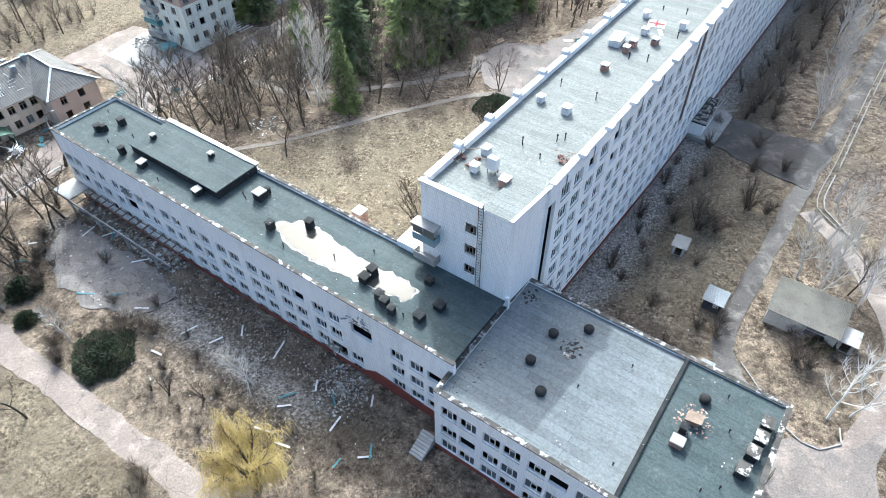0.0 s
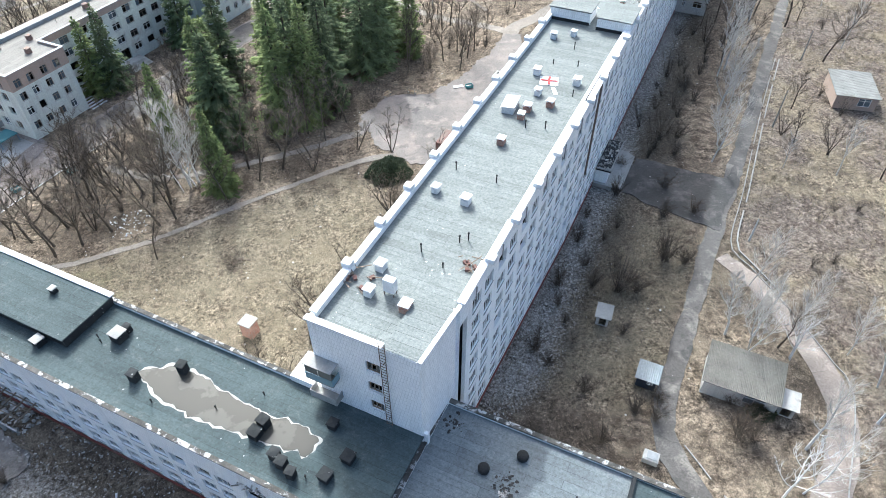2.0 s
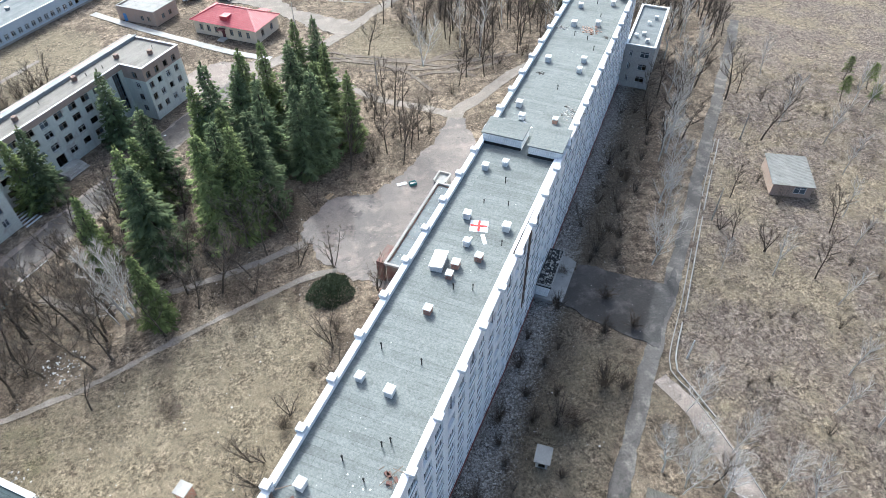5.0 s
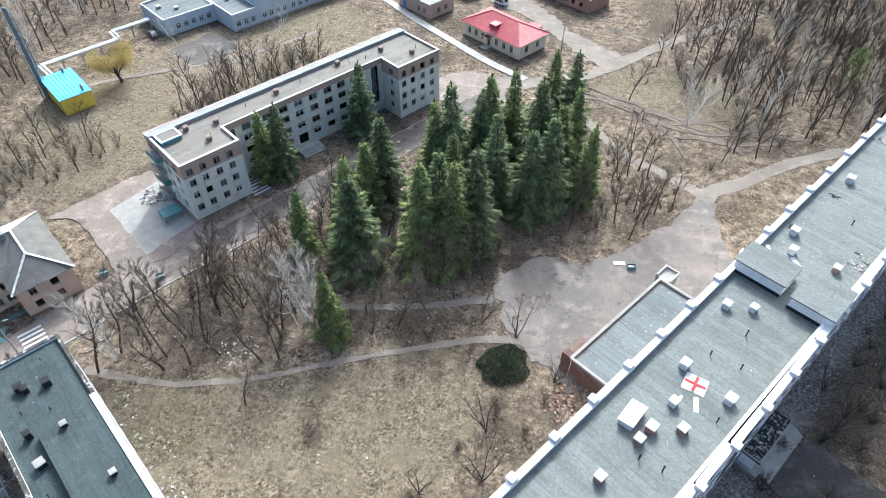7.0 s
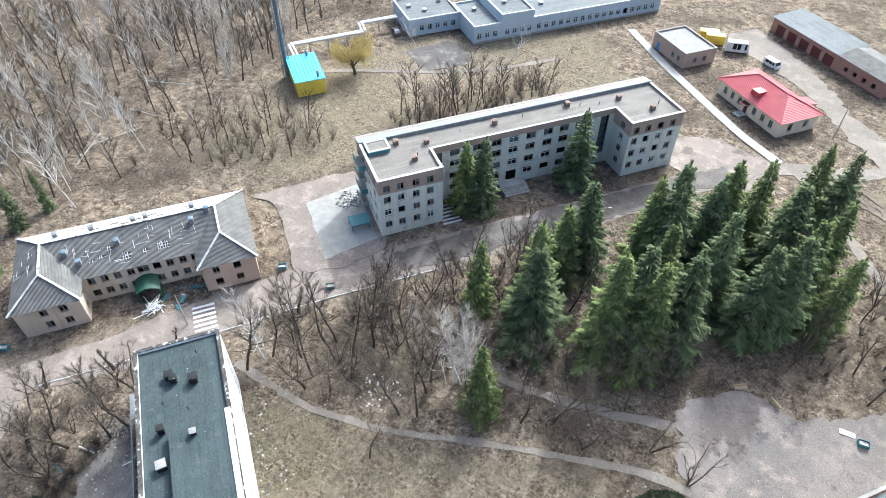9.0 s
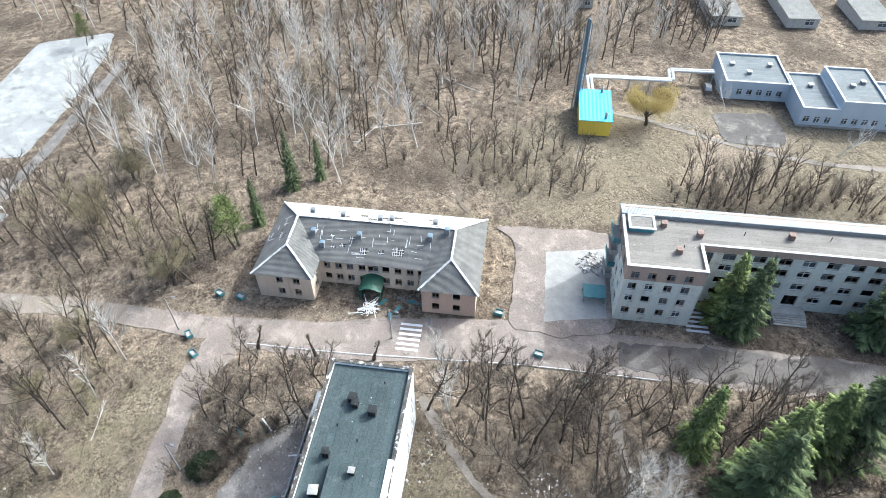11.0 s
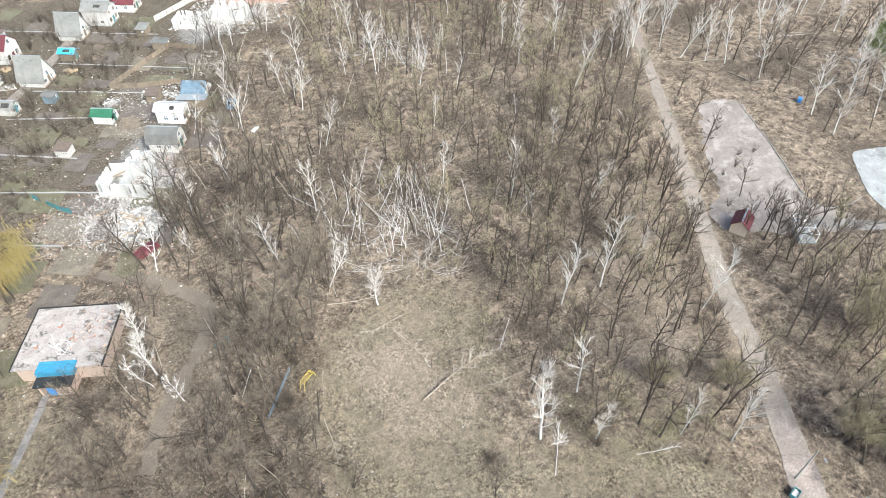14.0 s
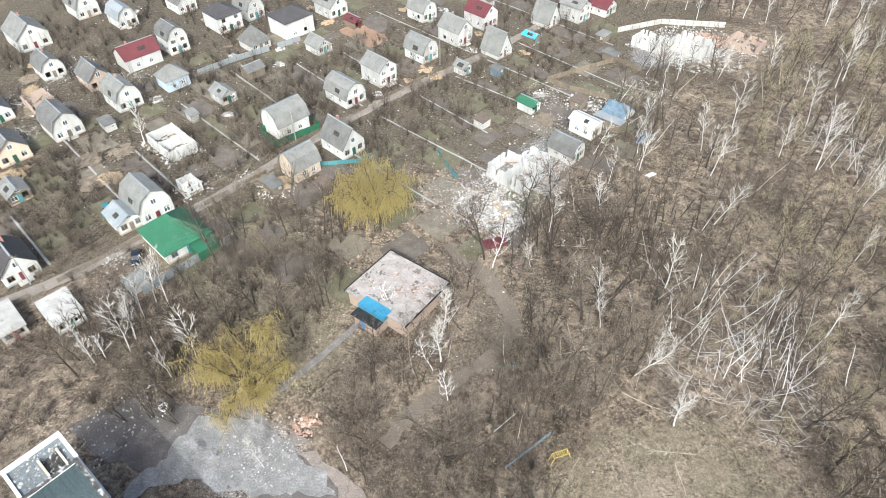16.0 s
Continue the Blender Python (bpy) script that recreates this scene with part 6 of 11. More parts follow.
rubble("yard_debris", on_h(6, 15, 40, 150, 0), 260, 0.05, 0.3, M_RUBBLE, "white scraps strewn over the damp ground", 66)
rubble("wall_foot_rubble", on_h(-72, -14, 14.5, 18, 0), 700, 0.06, 0.45, M_RUBBLE, "glass and plaster debris behind the wing", 67)
rubble("yard_debris", on_h(36.5, 46, -14, 6, 0.05), 600, 0.05, 0.4, M_RUBBLE, "pale rubble over the asphalt yard", 68)
r = random.Random(21)
for i in range(26):                                     # torn boards and window frames on the ground
    p = HM @ Vector((r.uniform(-70, -3), r.uniform(-13, 0.5), 0.05))
    root = thing("torn_board", pose(p.x, p.y, p.z, 0, r.uniform(-4, 4), r.uniform(0, 180)), "torn white board lying on the ground", "board", "boards torn off the building")
    l = r.uniform(0.6, 1.6)
    part("board", bevelled(boxes((-l, l, -0.12, 0.12, 0, 0.06)), 0.01), M_WHITEPAINT if i % 3 else M_TEAL_PAINT, root)
# ---- the four-storey block by the forecourt ----
BM_ = Matrix.Translation((-54.5, 129.4, 0)) @ Matrix.Rotation(math.atan2(0.815, 0.58), 4, "Z")
bb = thing("clinic_block", BM_, "four-storey grey brick clinic with pale green walls and broken windows", "building")
footprint(BM_, -0.5, 66.5, -0.5, 15.5)
KZ, KR = 13.5, 13.0
k_rows = [1.9, 4.9, 7.9, 10.5]


def block_wall(parent, side, lo, hi, d, holes):
    part("wall", wall_mesh(side, lo, hi, d, 0, 10.15, [h for h in holes if h[3] < 10.1], 0.4), M_GREENWALL, parent)
    part("wall", wall_mesh(side, lo, hi, d, 10.15, KZ - 0.12, [h for h in holes if h[2] > 10.2], 0.4), M_PALEBRICK, parent)


def holes_at(cols_, w=1.5, h=1.55):
    return [(c, c + w, z, z + h) for c in cols_ for z in k_rows]


wing_l, wing_r, mid = holes_at([0.9, 3.6, 6.6, 9.4], 1.35), holes_at([54.2, 57.0, 60.0, 62.9], 1.35), holes_at([16.4, 21.3, 25.4, 29.2, 33.0, 36.9, 40.6, 44.2], 2.1)
side_l = holes_at([2.4, 6.0, 9.6, 12.4], 1.5)
block_wall(bb, "s", 0, 12.6, 0, wing_l)
block_wall(bb, "s", 53.4, 66, 0, wing_r)
mid_holes = [h for h in mid if not (h[0] == 29.2 and h[2] < 2)] + [(29.0, 31.4, 0.9, 3.5), (13.4, 14.8, 2.5, 12.0), (50.2, 52.2, 2.5, 12.0)]
part("wall", wall_mesh("s", 12.6, 53.4, 6.2, 0, 12.1, mid_holes, 0.4), M_GREENWALL, bb)
part("wall", wall_mesh("s", 12.6, 53.4, 6.2, 12.1, KZ - 0.12, [], 0.4), M_PALEBRICK, bb)
block_wall(bb, "w", 0.4, 15, 0, side_l)
block_wall(bb, "e", 0.4, 15, 66, side_l)
block_wall(bb, "e", 0.4, 6.2, 12.6, holes_at([2.2], 1.4))
block_wall(bb, "w", 0.4, 6.2, 53.4, holes_at([2.2], 1.4))
block_wall(bb, "n", 0, 66, 15, [])
wr = random.Random(17)
for hs, sd, d in ((wing_l, "s", 0), (wing_r, "s", 0), (mid, "s", 6.2), (side_l, "w", 0), (holes_at([2.2], 1.4), "w", 53.4)):
    for a, b, c, dd in hs:
        if sd == "s" and d == 6.2 and a == 29.2 and c < 2:
            continue
        put_window(bb, sd, d, a, b, c, dd, "two", M_FRAME_BROWN if wr.random() < 0.6 else M_FRAME, 0.16, 0.55, rng=wr)
put_window(bb, "s", 6.2, 29.0, 31.4, 0.9, 3.5, "door", M_FRAME, 0.16, 0.3, False)
for x in (13.4, 50.2):
    put_window(bb, "s", 6.2, x, x + (1.4 if x < 20 else 2.0), 2.5, 12.0, "strip", M_STEEL_BLUE, 0.12, 0.3, False, M_GLASS_DUSTY)
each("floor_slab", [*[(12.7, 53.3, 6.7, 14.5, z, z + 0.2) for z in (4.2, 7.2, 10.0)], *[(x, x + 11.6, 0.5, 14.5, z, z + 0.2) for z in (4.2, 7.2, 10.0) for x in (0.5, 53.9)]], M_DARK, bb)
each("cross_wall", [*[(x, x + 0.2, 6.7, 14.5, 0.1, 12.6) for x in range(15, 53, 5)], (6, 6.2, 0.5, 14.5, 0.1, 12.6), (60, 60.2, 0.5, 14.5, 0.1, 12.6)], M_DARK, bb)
part("roof", boxes((0.4, 65.6, 6.6, 14.6, KR - 0.25, KR), (0.4, 12.2, 0.4, 6.6, KR - 0.25, KR), (53.8, 65.6, 0.4, 6.6, KR - 0.25, KR)), M_FELT_BROWN, bb)
part("coping", boxes((-0.1, 12.7, -0.1, 0.4, KZ - 0.12, KZ), (53.3, 66.1, -0.1, 0.4, KZ - 0.12, KZ), (12.2, 12.7, 0.4, 6.2, KZ - 0.12, KZ), (53.3, 53.8, 0.4, 6.2, KZ - 0.12, KZ), (12.2, 53.8, 6.2, 6.6, KZ - 0.12, KZ), (-0.1, 0.4, 0.4, 14.6, KZ - 0.12, KZ), (65.6, 66.1, 0.4, 14.6, KZ - 0.12, KZ)), M_WHITEPAINT, bb)
bm = bmesh.new()
vs = [bm.verts.new(p) for p in ((-0.2, 12.4, KZ + 0.25), (66.2, 12.4, KZ + 0.25), (66.2, 15.6, KZ - 0.35), (-0.2, 15.6, KZ - 0.35), (-0.2, 12.4, KR), (66.2, 12.4, KR), (66.2, 15.6, KZ - 0.5), (-0.2, 15.6, KZ - 0.5))]
for f in ((0, 1, 2, 3), (7, 6, 5, 4), (0, 4, 5, 1), (1, 5, 6, 2), (2, 6, 7, 3), (3, 7, 4, 0)):
    bm.faces.new([vs[i] for i in f])
part("metal_edge_roof", bm, M_ZINC, bb, "sloping zinc roof strip along the back")
part("skylight_box", boxes((0.9, 5.0, 8.6, 11.8, KR, KR + 0.8)), M_TEAL_PAINT, bb)
part("skylight_rim", boxes((0.7, 5.2, 8.4, 8.8, KR + 0.8, KR + 1.0), (0.7, 5.2, 11.6, 12.0, KR + 0.8, KR + 1.0), (0.7, 1.1, 8.8, 11.6, KR + 0.8, KR + 1.0), (4.8, 5.2, 8.8, 11.6, KR + 0.8, KR + 1.0)), M_WHITEPAINT, bb)
part("skylight_top", boxes((1.1, 4.8, 8.8, 11.6, KR + 0.8, KR + 0.86)), M_FELT_BROWN, bb)
for x, y in ((6.8, 10.6), (8.6, 4.4), (12.5, 8.8), (27.6, 10.2), (44.5, 11), (56, 9.5), (60.6, 3.6)):
    vent_box("roof_vent", BM_ @ Matrix.Translation((x, y, KR)), M_VENTBRICK, M_VENTBRICK, 0.9, 0.9, 0.7, "brown brick roof vent", "roof vents of the clinic")
for x, y in ((9.5, 5.5), (20, 10), (34, 10.5), (37.5, 12.5), (47, 10), (51, 9), (63, 5)):
    root = thing("vent_pipe", BM_ @ Matrix.Translation((x, y, KR)), "thin dark cast-iron vent pipe on the roof", "vent pipe", "roof vent pipes")
    bm = bmesh.new()
    tube(bm, (0, 0, 0), (0, 0, 0.8), 0.07, 0.07, 8)
    part("pipe", bm, M_RUBBER, root)
for k, z in enumerate((1.2, 4.2, 7.2, 10.0)):               # balconies on the end wall
    part("balcony", boxes((-1.3, 0, 8.6, 13.4, z - 0.2, z)), M_CONCRETE, bb)
    part("balcony_rail", boxes((-1.3, -1.22, 8.6, 13.4, z, z + 1.0), (-1.22, 0, 8.6, 8.68, z, z + 1.0)), M_TEAL_PAINT if k % 2 else M_CONCRETE, bb)
steps = thing("entrance_steps", BM_, "broad concrete entrance steps with a low rail", "steps")
for k in range(6):
    part("step", boxes((27.4, 33.0, 4.2 - 0.4 * k, 6.15 if k == 0 else 4.6 - 0.4 * k, 0, 0.9 - 0.15 * k)), M_CONCRETE_PALE, steps)
part("handrail", boxes((27.0, 27.3, 2.0, 6.1, 0, 1.3)), M_CONCRETE, steps)


def heap_at(cx, cy, rad, z=0.0):
    def f(r_):
        a, d = r_.random() * math.tau, rad * r_.random() ** 0.7
        return cx + d * math.cos(a), cy + d * math.sin(a), z
    return f


rubble("balcony_debris", heap_at(-66.5, 134.5, 3.2, 0.07), 300, 0.1, 0.9, M_RUBBLE, "pale rubble and sheet metal before the end wall", 71)
root = thing("collapsed_canopy", BM_ @ Matrix.Translation((-3.2, 4.6, 0)), "fallen teal entrance canopy on bent posts", "canopy")
part("roof_sheet", bevelled(boxes((-2, 2, -1.6, 1.6, 1.5, 1.65)), 0.03), M_TEAL_PAINT, root)
for x in (-1.8, 1.8):
    for y in (-1.4, 1.4):
        part("post", boxes((x - 0.07, x + 0.07, y - 0.07, y + 0.07, 0, 1.5)), M_STEEL_BLUE, root)
for k in range(6):                                          # white stripes on the road
    for px, py, n in ((-62.9, 97.3, 1), (-43.0, 143.0, 1)):
        p = Vector((px, py)) + V2 * (0.0) - U2 * (k * 1.05 - 2.6)
        ob = part("road_stripe", boxes((-1.9, 1.9, -0.25, 0.25, 0, 0.008)), M_WHITEPAINT, None, "", pose(p.x - 4.5, p.y - 1.0, 0.056, 0, 0, math.degrees(math.atan2(V2.y, V2.x))))
        tagged(ob, "worn white crossing stripe on the asphalt", "road marking", "crossing stripes", "structure")

# ---- the old two-storey block with a hipped roof ----
CM = Matrix.Translation((-88.5, 76.8, 0)) @ Matrix.Rotation(math.atan2(0.815, 0.58), 4, "Z")
oc = thing("old_block", CM, "two-storey cream block with a shell-torn grey hipped roof", "building")
footprint(CM, -0.5, 39.2, -0.5, 18.8)
EZ, RZ = 6.1, 9.7
c_rows = [1.0, 3.9]


def c_holes(cols_, w=1.25, h=1.55):
    return [(c, c + w, z, z + h) for c in cols_ for z in c_rows]


cw = {"l": c_holes([3.6, 6.6]), "r": c_holes([31.2, 34.8]), "m": c_holes([10.9, 13.0, 15.1, 17.3, 21.6, 23.8, 26.0, 28.0]) + [(19.0, 20.9, 3.9, 5.45), (19.0, 20.6, 0.2, 2.6)]}
CWALL = M_CREAM
part("wall", wall_mesh("s", 0, 10.0, 0, 0, EZ, cw["l"], 0.4), CWALL, oc)
part("wall", wall_mesh("s", 29.4, 38.7, 0, 0, EZ, cw["r"], 0.4), M_PALEBRICK, oc)
part("wall", wall_mesh("s", 10.0, 29.4, 4.7, 0, EZ, cw["m"], 0.4), CWALL, oc)
part("wall", wall_mesh("w", 0.4, 18.4, 0, 0, EZ, c_holes([3, 7.5, 12, 15.5]), 0.4), CWALL, oc)
part("wall", wall_mesh("e", 0.4, 18.4, 38.7, 0, EZ, c_holes([3, 7.5, 12, 15.5]), 0.4), CWALL, oc)
part("wall", wall_mesh("e", 0.4, 4.7, 10.0, 0, EZ, c_holes([2.0]), 0.4), CWALL, oc)
part("wall", wall_mesh("w", 0.4, 4.7, 29.4, 0, EZ, c_holes([2.0]), 0.4), CWALL, oc)
part("wall", wall_mesh("n", 0, 38.7, 18.4, 0, EZ, c_holes([3 + 4 * i for i in range(9)]), 0.4), CWALL, oc)
wr = random.Random(19)
for key, d in (("l", 0), ("r", 0), ("m", 4.7)):
    for h in cw[key]:
        put_window(oc, "s", d, *h, "two", M_FRAME_BROWN, 0.16, 0.6, rng=wr)
for h in c_holes([3, 7.5, 12, 15.5]):
    put_window(oc, "w", 0, *h, "two", M_FRAME_BROWN, 0.16, 0.6, rng=wr)
each("floor_slab", [(0.5, 38.2, 5.2, 17.9, 3.2, 3.4), (0.5, 9.5, 0.5, 5.2, 3.2, 3.4), (29.9, 38.2, 0.5, 5.2, 3.2, 3.4), (0.5, 38.2, 5.2, 17.9, EZ - 0.2, EZ - 0.05), (0.5, 9.5, 0.5, 5.2, EZ - 0.2, EZ - 0.05), (29.9, 38.2, 0.5, 5.2, EZ - 0.2, EZ - 0.05)], M_DARK, oc)


def roof_plane(pts, name, material, parent, thick=0.07, label=""):
    bm = bmesh.new()
    t = [bm.verts.new(p) for p in pts]
    f = bm.faces.new(t)
    f.normal_update()
    n = f.normal if f.normal.z > 0 else -f.normal
    lowv = [bm.verts.new(Vector(p) - n * thick) for p in pts]
    bm.faces.new(lowv[::-1])
    for i in range(len(pts)):
        bm.faces.new((t[i - 1], lowv[i - 1], lowv[i], t[i]))
    return part(name, bm, material, parent, label)


o = 0.55
yb, yf, ym = 18.4 + o, 4.7 - o, 11.5
hip = 6.9
xl, xr = 5.0, 34.0
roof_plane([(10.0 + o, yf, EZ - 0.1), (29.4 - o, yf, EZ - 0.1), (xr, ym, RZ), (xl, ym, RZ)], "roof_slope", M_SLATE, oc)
# back slope has much paler sheets than the other slopes
roof_plane([(-o, yb, EZ - 0.1), (xl + 0.0, ym, RZ), (xr, ym, RZ), (38.7 + o, yb, EZ - 0.1)], "roof_slope", M_SLATE_WHITISH, oc, 0.07, "whitish back roof slope with torn sheets")
# wing roofs with hipped fronts
for x0, x1, xm in ((-o, 10.0 + o, xl), (29.4 - o, 38.7 + o, xr)):
    outer, inner = (x0, x1) if x0 < 5 else (x1, x0)
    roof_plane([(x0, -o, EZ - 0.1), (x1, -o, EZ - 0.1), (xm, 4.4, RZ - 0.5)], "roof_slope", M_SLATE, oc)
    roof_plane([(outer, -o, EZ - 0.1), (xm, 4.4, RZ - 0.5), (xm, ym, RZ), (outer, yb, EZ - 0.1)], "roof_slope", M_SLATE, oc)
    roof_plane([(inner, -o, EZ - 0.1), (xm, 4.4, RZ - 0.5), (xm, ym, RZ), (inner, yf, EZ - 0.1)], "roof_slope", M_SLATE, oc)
    bm = bmesh.new()
    for a, b in (((x0, -o, EZ), (xm, 4.4, RZ - 0.4)), ((x1, -o, EZ), (xm, 4.4, RZ - 0.4)), ((xm, 4.4, RZ - 0.4), (xm, ym, RZ + 0.08)), ((xm, ym, RZ + 0.08), (outer, yb, EZ))):
        beam(bm, a, b, 0.38, 0.1)
    part("ridge_cap", bm, M_RIDGE, oc, "white ridge capping")
bm = bmesh.new()
beam(bm, (xl, ym, RZ + 0.08), (xr, ym, RZ + 0.08), 0.45, 0.1)
part("ridge_cap", bm, M_RIDGE, oc, "white ridge capping")
r = random.Random(23)
slope_f = lambda x, k: (x, yf + (ym - yf) * k, EZ - 0.1 + (RZ - EZ + 0.1) * k)
sl = math.atan2(RZ - EZ + 0.1, ym - yf)
for x, k, w, l in ((12.5, 0.35, 1.1, 0.5), (14.2, 0.4, 1.2, 0.6), (15.6, 0.55, 1.0, 1.0), (18.0, 0.3, 1.4, 1.4), (21.2, 0.32, 1.1, 0.8), (24.2, 0.35, 2.2, 1.5), (12.0, 0.6, 0.8, 0.4), (9.0, 0.7, 0.8, 0.4)):
    m = Matrix.Translation(slope_f(x, k)) @ Matrix.Rotation(sl, 4, "X")
    hole = part("roof_hole", boxes((-w / 2, w / 2, -l / 2, l / 2, 0.005, 0.02)), M_BURNT, oc, "gap torn in the roof sheets", m)
    bm = bmesh.new()
    for q in range(int(w / 0.4)):
        beam(bm, (-w / 2 + 0.2 + 0.4 * q, -l / 2, 0.03), (-w / 2 + 0.2 + 0.4 * q + r.uniform(-0.1, 0.1), l / 2, 0.03), 0.09, 0.04)
    for q in range(max(1, int(l / 0.5))):
        beam(bm, (-w / 2, -l / 2 + 0.2 + 0.5 * q, 0.05), (w / 2, -l / 2 + 0.2 + 0.5 * q, 0.05), 0.07, 0.04)
    part("bare_lath", bm, M_WHITEPAINT, hole)
for x, k in ((13.3, 0.55), (19.5, 0.52), (22.0, 0.62), (25.5, 0.55), (27, 0.4), (16.5, 0.25), (28, 0.7), (11.5, 0.5), (23, 0.8)):
    m = Matrix.Translation(slope_f(x, k)) @ Matrix.Rotation(sl, 4, "X") @ Matrix.Rotation(r.choice([0, 1.57]) + r.uniform(-0.2, 0.2), 4, "Z")
    part("loose_strip", boxes((-r.uniform(0.4, 0.9), r.uniform(0.4, 0.9), -0.05, 0.05, 0.02, 0.05)), M_WHITEPAINT, oc, "", m)
sb_ = math.atan2(RZ - EZ + 0.1, yb - ym)
slope_b = lambda x, k: (x, yb + (ym - yb) * k, EZ - 0.1 + (RZ - EZ + 0.1) * k)
for x, k, w, l in ((13.5, 0.75, 1.2, 0.7), (16.5, 0.6, 1.4, 1.0), (18.4, 0.8, 1.6, 0.8), (20.5, 0.65, 1.2, 0.9), (22.6, 0.55, 2.0, 1.1), (24.5, 0.78, 1.0, 0.6), (11, 0.4, 0.9, 0.5), (29, 0.5, 1.0, 0.6)):
    m = Matrix.Translation(slope_b(x, k)) @ Matrix.Rotation(-sb_, 4, "X")
    hole = part("roof_hole", boxes((-w / 2, w / 2, -l / 2, l / 2, 0.005, 0.02)), M_BURNT, oc, "gap torn in the roof sheets", m)
    bm = bmesh.new()
    for q in range(max(1, int(w / 0.4))):
        beam(bm, (-w / 2 + 0.2 + 0.4 * q, -l / 2, 0.03), (-w / 2 + 0.2 + 0.4 * q, l / 2, 0.03), 0.09, 0.04)
    part("bare_lath", bm, M_RAWWOOD, hole)
for q in range(26):
    m = Matrix.Translation(slope_f(r.uniform(8, 31), r.uniform(0.1, 0.85))) @ Matrix.Rotation(sl, 4, "X") @ Matrix.Rotation(r.choice([0, 1.57]) + r.uniform(-0.1, 0.1), 4, "Z")
    part("loose_strip", boxes((-r.uniform(0.3, 1.1), r.uniform(0.3, 1.1), -0.045, 0.045, 0.02, 0.05)), M_RIDGE, oc, "", m)
for q in range(14):                                       # sheets slipped on the west wing
    k, x = r.uniform(0.15, 0.8), r.uniform(-0.1, 4.2)
    zz = EZ - 0.1 + (RZ - EZ + 0.1) * (x + o) / (xl + o)
    m = Matrix.Translation((x, 3.5 + 12 * k * (1 - abs(x - 2) / 12), zz)) @ Matrix.Rotation(-math.atan2(RZ - EZ, xl + o), 4, "Y") @ Matrix.Rotation(r.choice([0, 1.57]) + r.uniform(-0.15, 0.15), 4, "Z")
    part("loose_strip", boxes((-r.uniform(0.4, 1.3), r.uniform(0.4, 1.3), -0.07, 0.07, 0.05, 0.08)), M_RIDGE if q % 3 else M_BURNT, oc, "", m)
for x, k in ((8.6, 0.62), (17.0, 0.62), (29.6, 0.72), (32.5, 0.9), (10.6, 0.35)):
    vent_box("roof_vent", CM @ Matrix.Translation(slope_f(x, k)) @ Matrix.Translation((0, 0, -0.25)), M_PALEMETAL, M_STEEL_BLUE, 0.75, 0.75, 1.0, "pale metal chimney with a blue-grey cap", "chimneys of the old block")
for x, y in ((7, 14), (13, 13.2), (20, 12.8), (22, 13.4), (30, 13.5)):
    vent_box("roof_vent", CM @ Matrix.Translation((x, y, EZ + (yb - y) / (yb - ym) * (RZ - EZ) - 0.3)), M_PALEMETAL, M_PALEMETAL, 0.75, 0.75, 0.9, "pale metal chimney on the back slope", "chimneys of the old block")
root = thing("door_canopy", CM @ Matrix.Translation((19.9, 2.9, 0)), "rounded dark green door canopy on posts", "canopy")
bm = bmesh.new()
n = 10
prof = [(-2.0 + 4.0 * i / n, 2.5 + 0.8 * math.sin(math.pi * i / n)) for i in range(n + 1)]
for (xa, za), (xb, zb) in zip(prof, prof[1:]):
    q = [bm.verts.new(p) for p in ((xa, -1.8, za), (xb, -1.8, zb), (xb, 1.75, zb + 0.2), (xa, 1.75, za + 0.2), (xa, -1.8, za - 0.1), (xb, -1.8, zb - 0.1), (xb, 1.75, zb + 0.1), (xa, 1.75, za + 0.1))]
    for f in ((0, 1, 2, 3), (7, 6, 5, 4), (0, 4, 5, 1), (2, 6, 7, 3)):
        bm.faces.new([q[i] for i in f])
bmesh.ops.remove_doubles(bm, verts=bm.verts, dist=0.001)
part("roof_sheet", bm, M_GREEN_PAINT, root)
for x in (-1.8, 1.8):
    part("post", boxes((x - 0.1, x + 0.1, -1.7, -1.5, 0, 2.5)), M_GREEN_PAINT, root)
    part("side_panel", boxes((x - 0.04, x + 0.04, -1.5, 1.7, 0, 0.9)), M_GREEN_PAINT, root)
r = random.Random(29)
for i in range(26):
    a = r.uniform(0, 180)
    l = r.uniform(0.7, 1.9)
    p = CM @ Vector((20.2 + r.gauss(0, 0.9), -0.6 + r.gauss(0, 0.8), 0.15 + 0.05 * i))
    root = thing("fallen_batten", pose(p.x, p.y, p.z, 0, r.uniform(-14, 14), a), "white batten in a heap before the door", "batten", "battens heaped before the door")
    part("batten", boxes((-l, l, -0.05, 0.05, -0.04, 0.04)), M_WHITEPAINT, root)
for i in range(9):
    p = CM @ Vector((r.uniform(22, 31), r.uniform(-2.5, 3.5), 0.1))
    root = thing("fallen_sheet", pose(p.x, p.y, p.z, 0, r.uniform(-5, 5), r.uniform(0, 180)), "fallen grey roof sheet before the wall", "roof sheet", "fallen roof sheets")
    part("sheet", boxes((-r.uniform(0.4, 1.2), r.uniform(0.4, 1.0), -0.3, 0.3, -0.02, 0.03)), M_SLATE_PALE if i % 2 else M_TEAL_PAINT, root)

# ---- pale blue low building ----
DM = Matrix.Translation((-99.0, 199.6, 0)) @ Matrix.Rotation(math.atan2(0.815, 0.58), 4, "Z")
db = thing("pale_blue_block", DM, "low pale blue building with flat grey roofs and white-framed windows", "building")
footprint(DM, -0.5, 78, -12, 16)


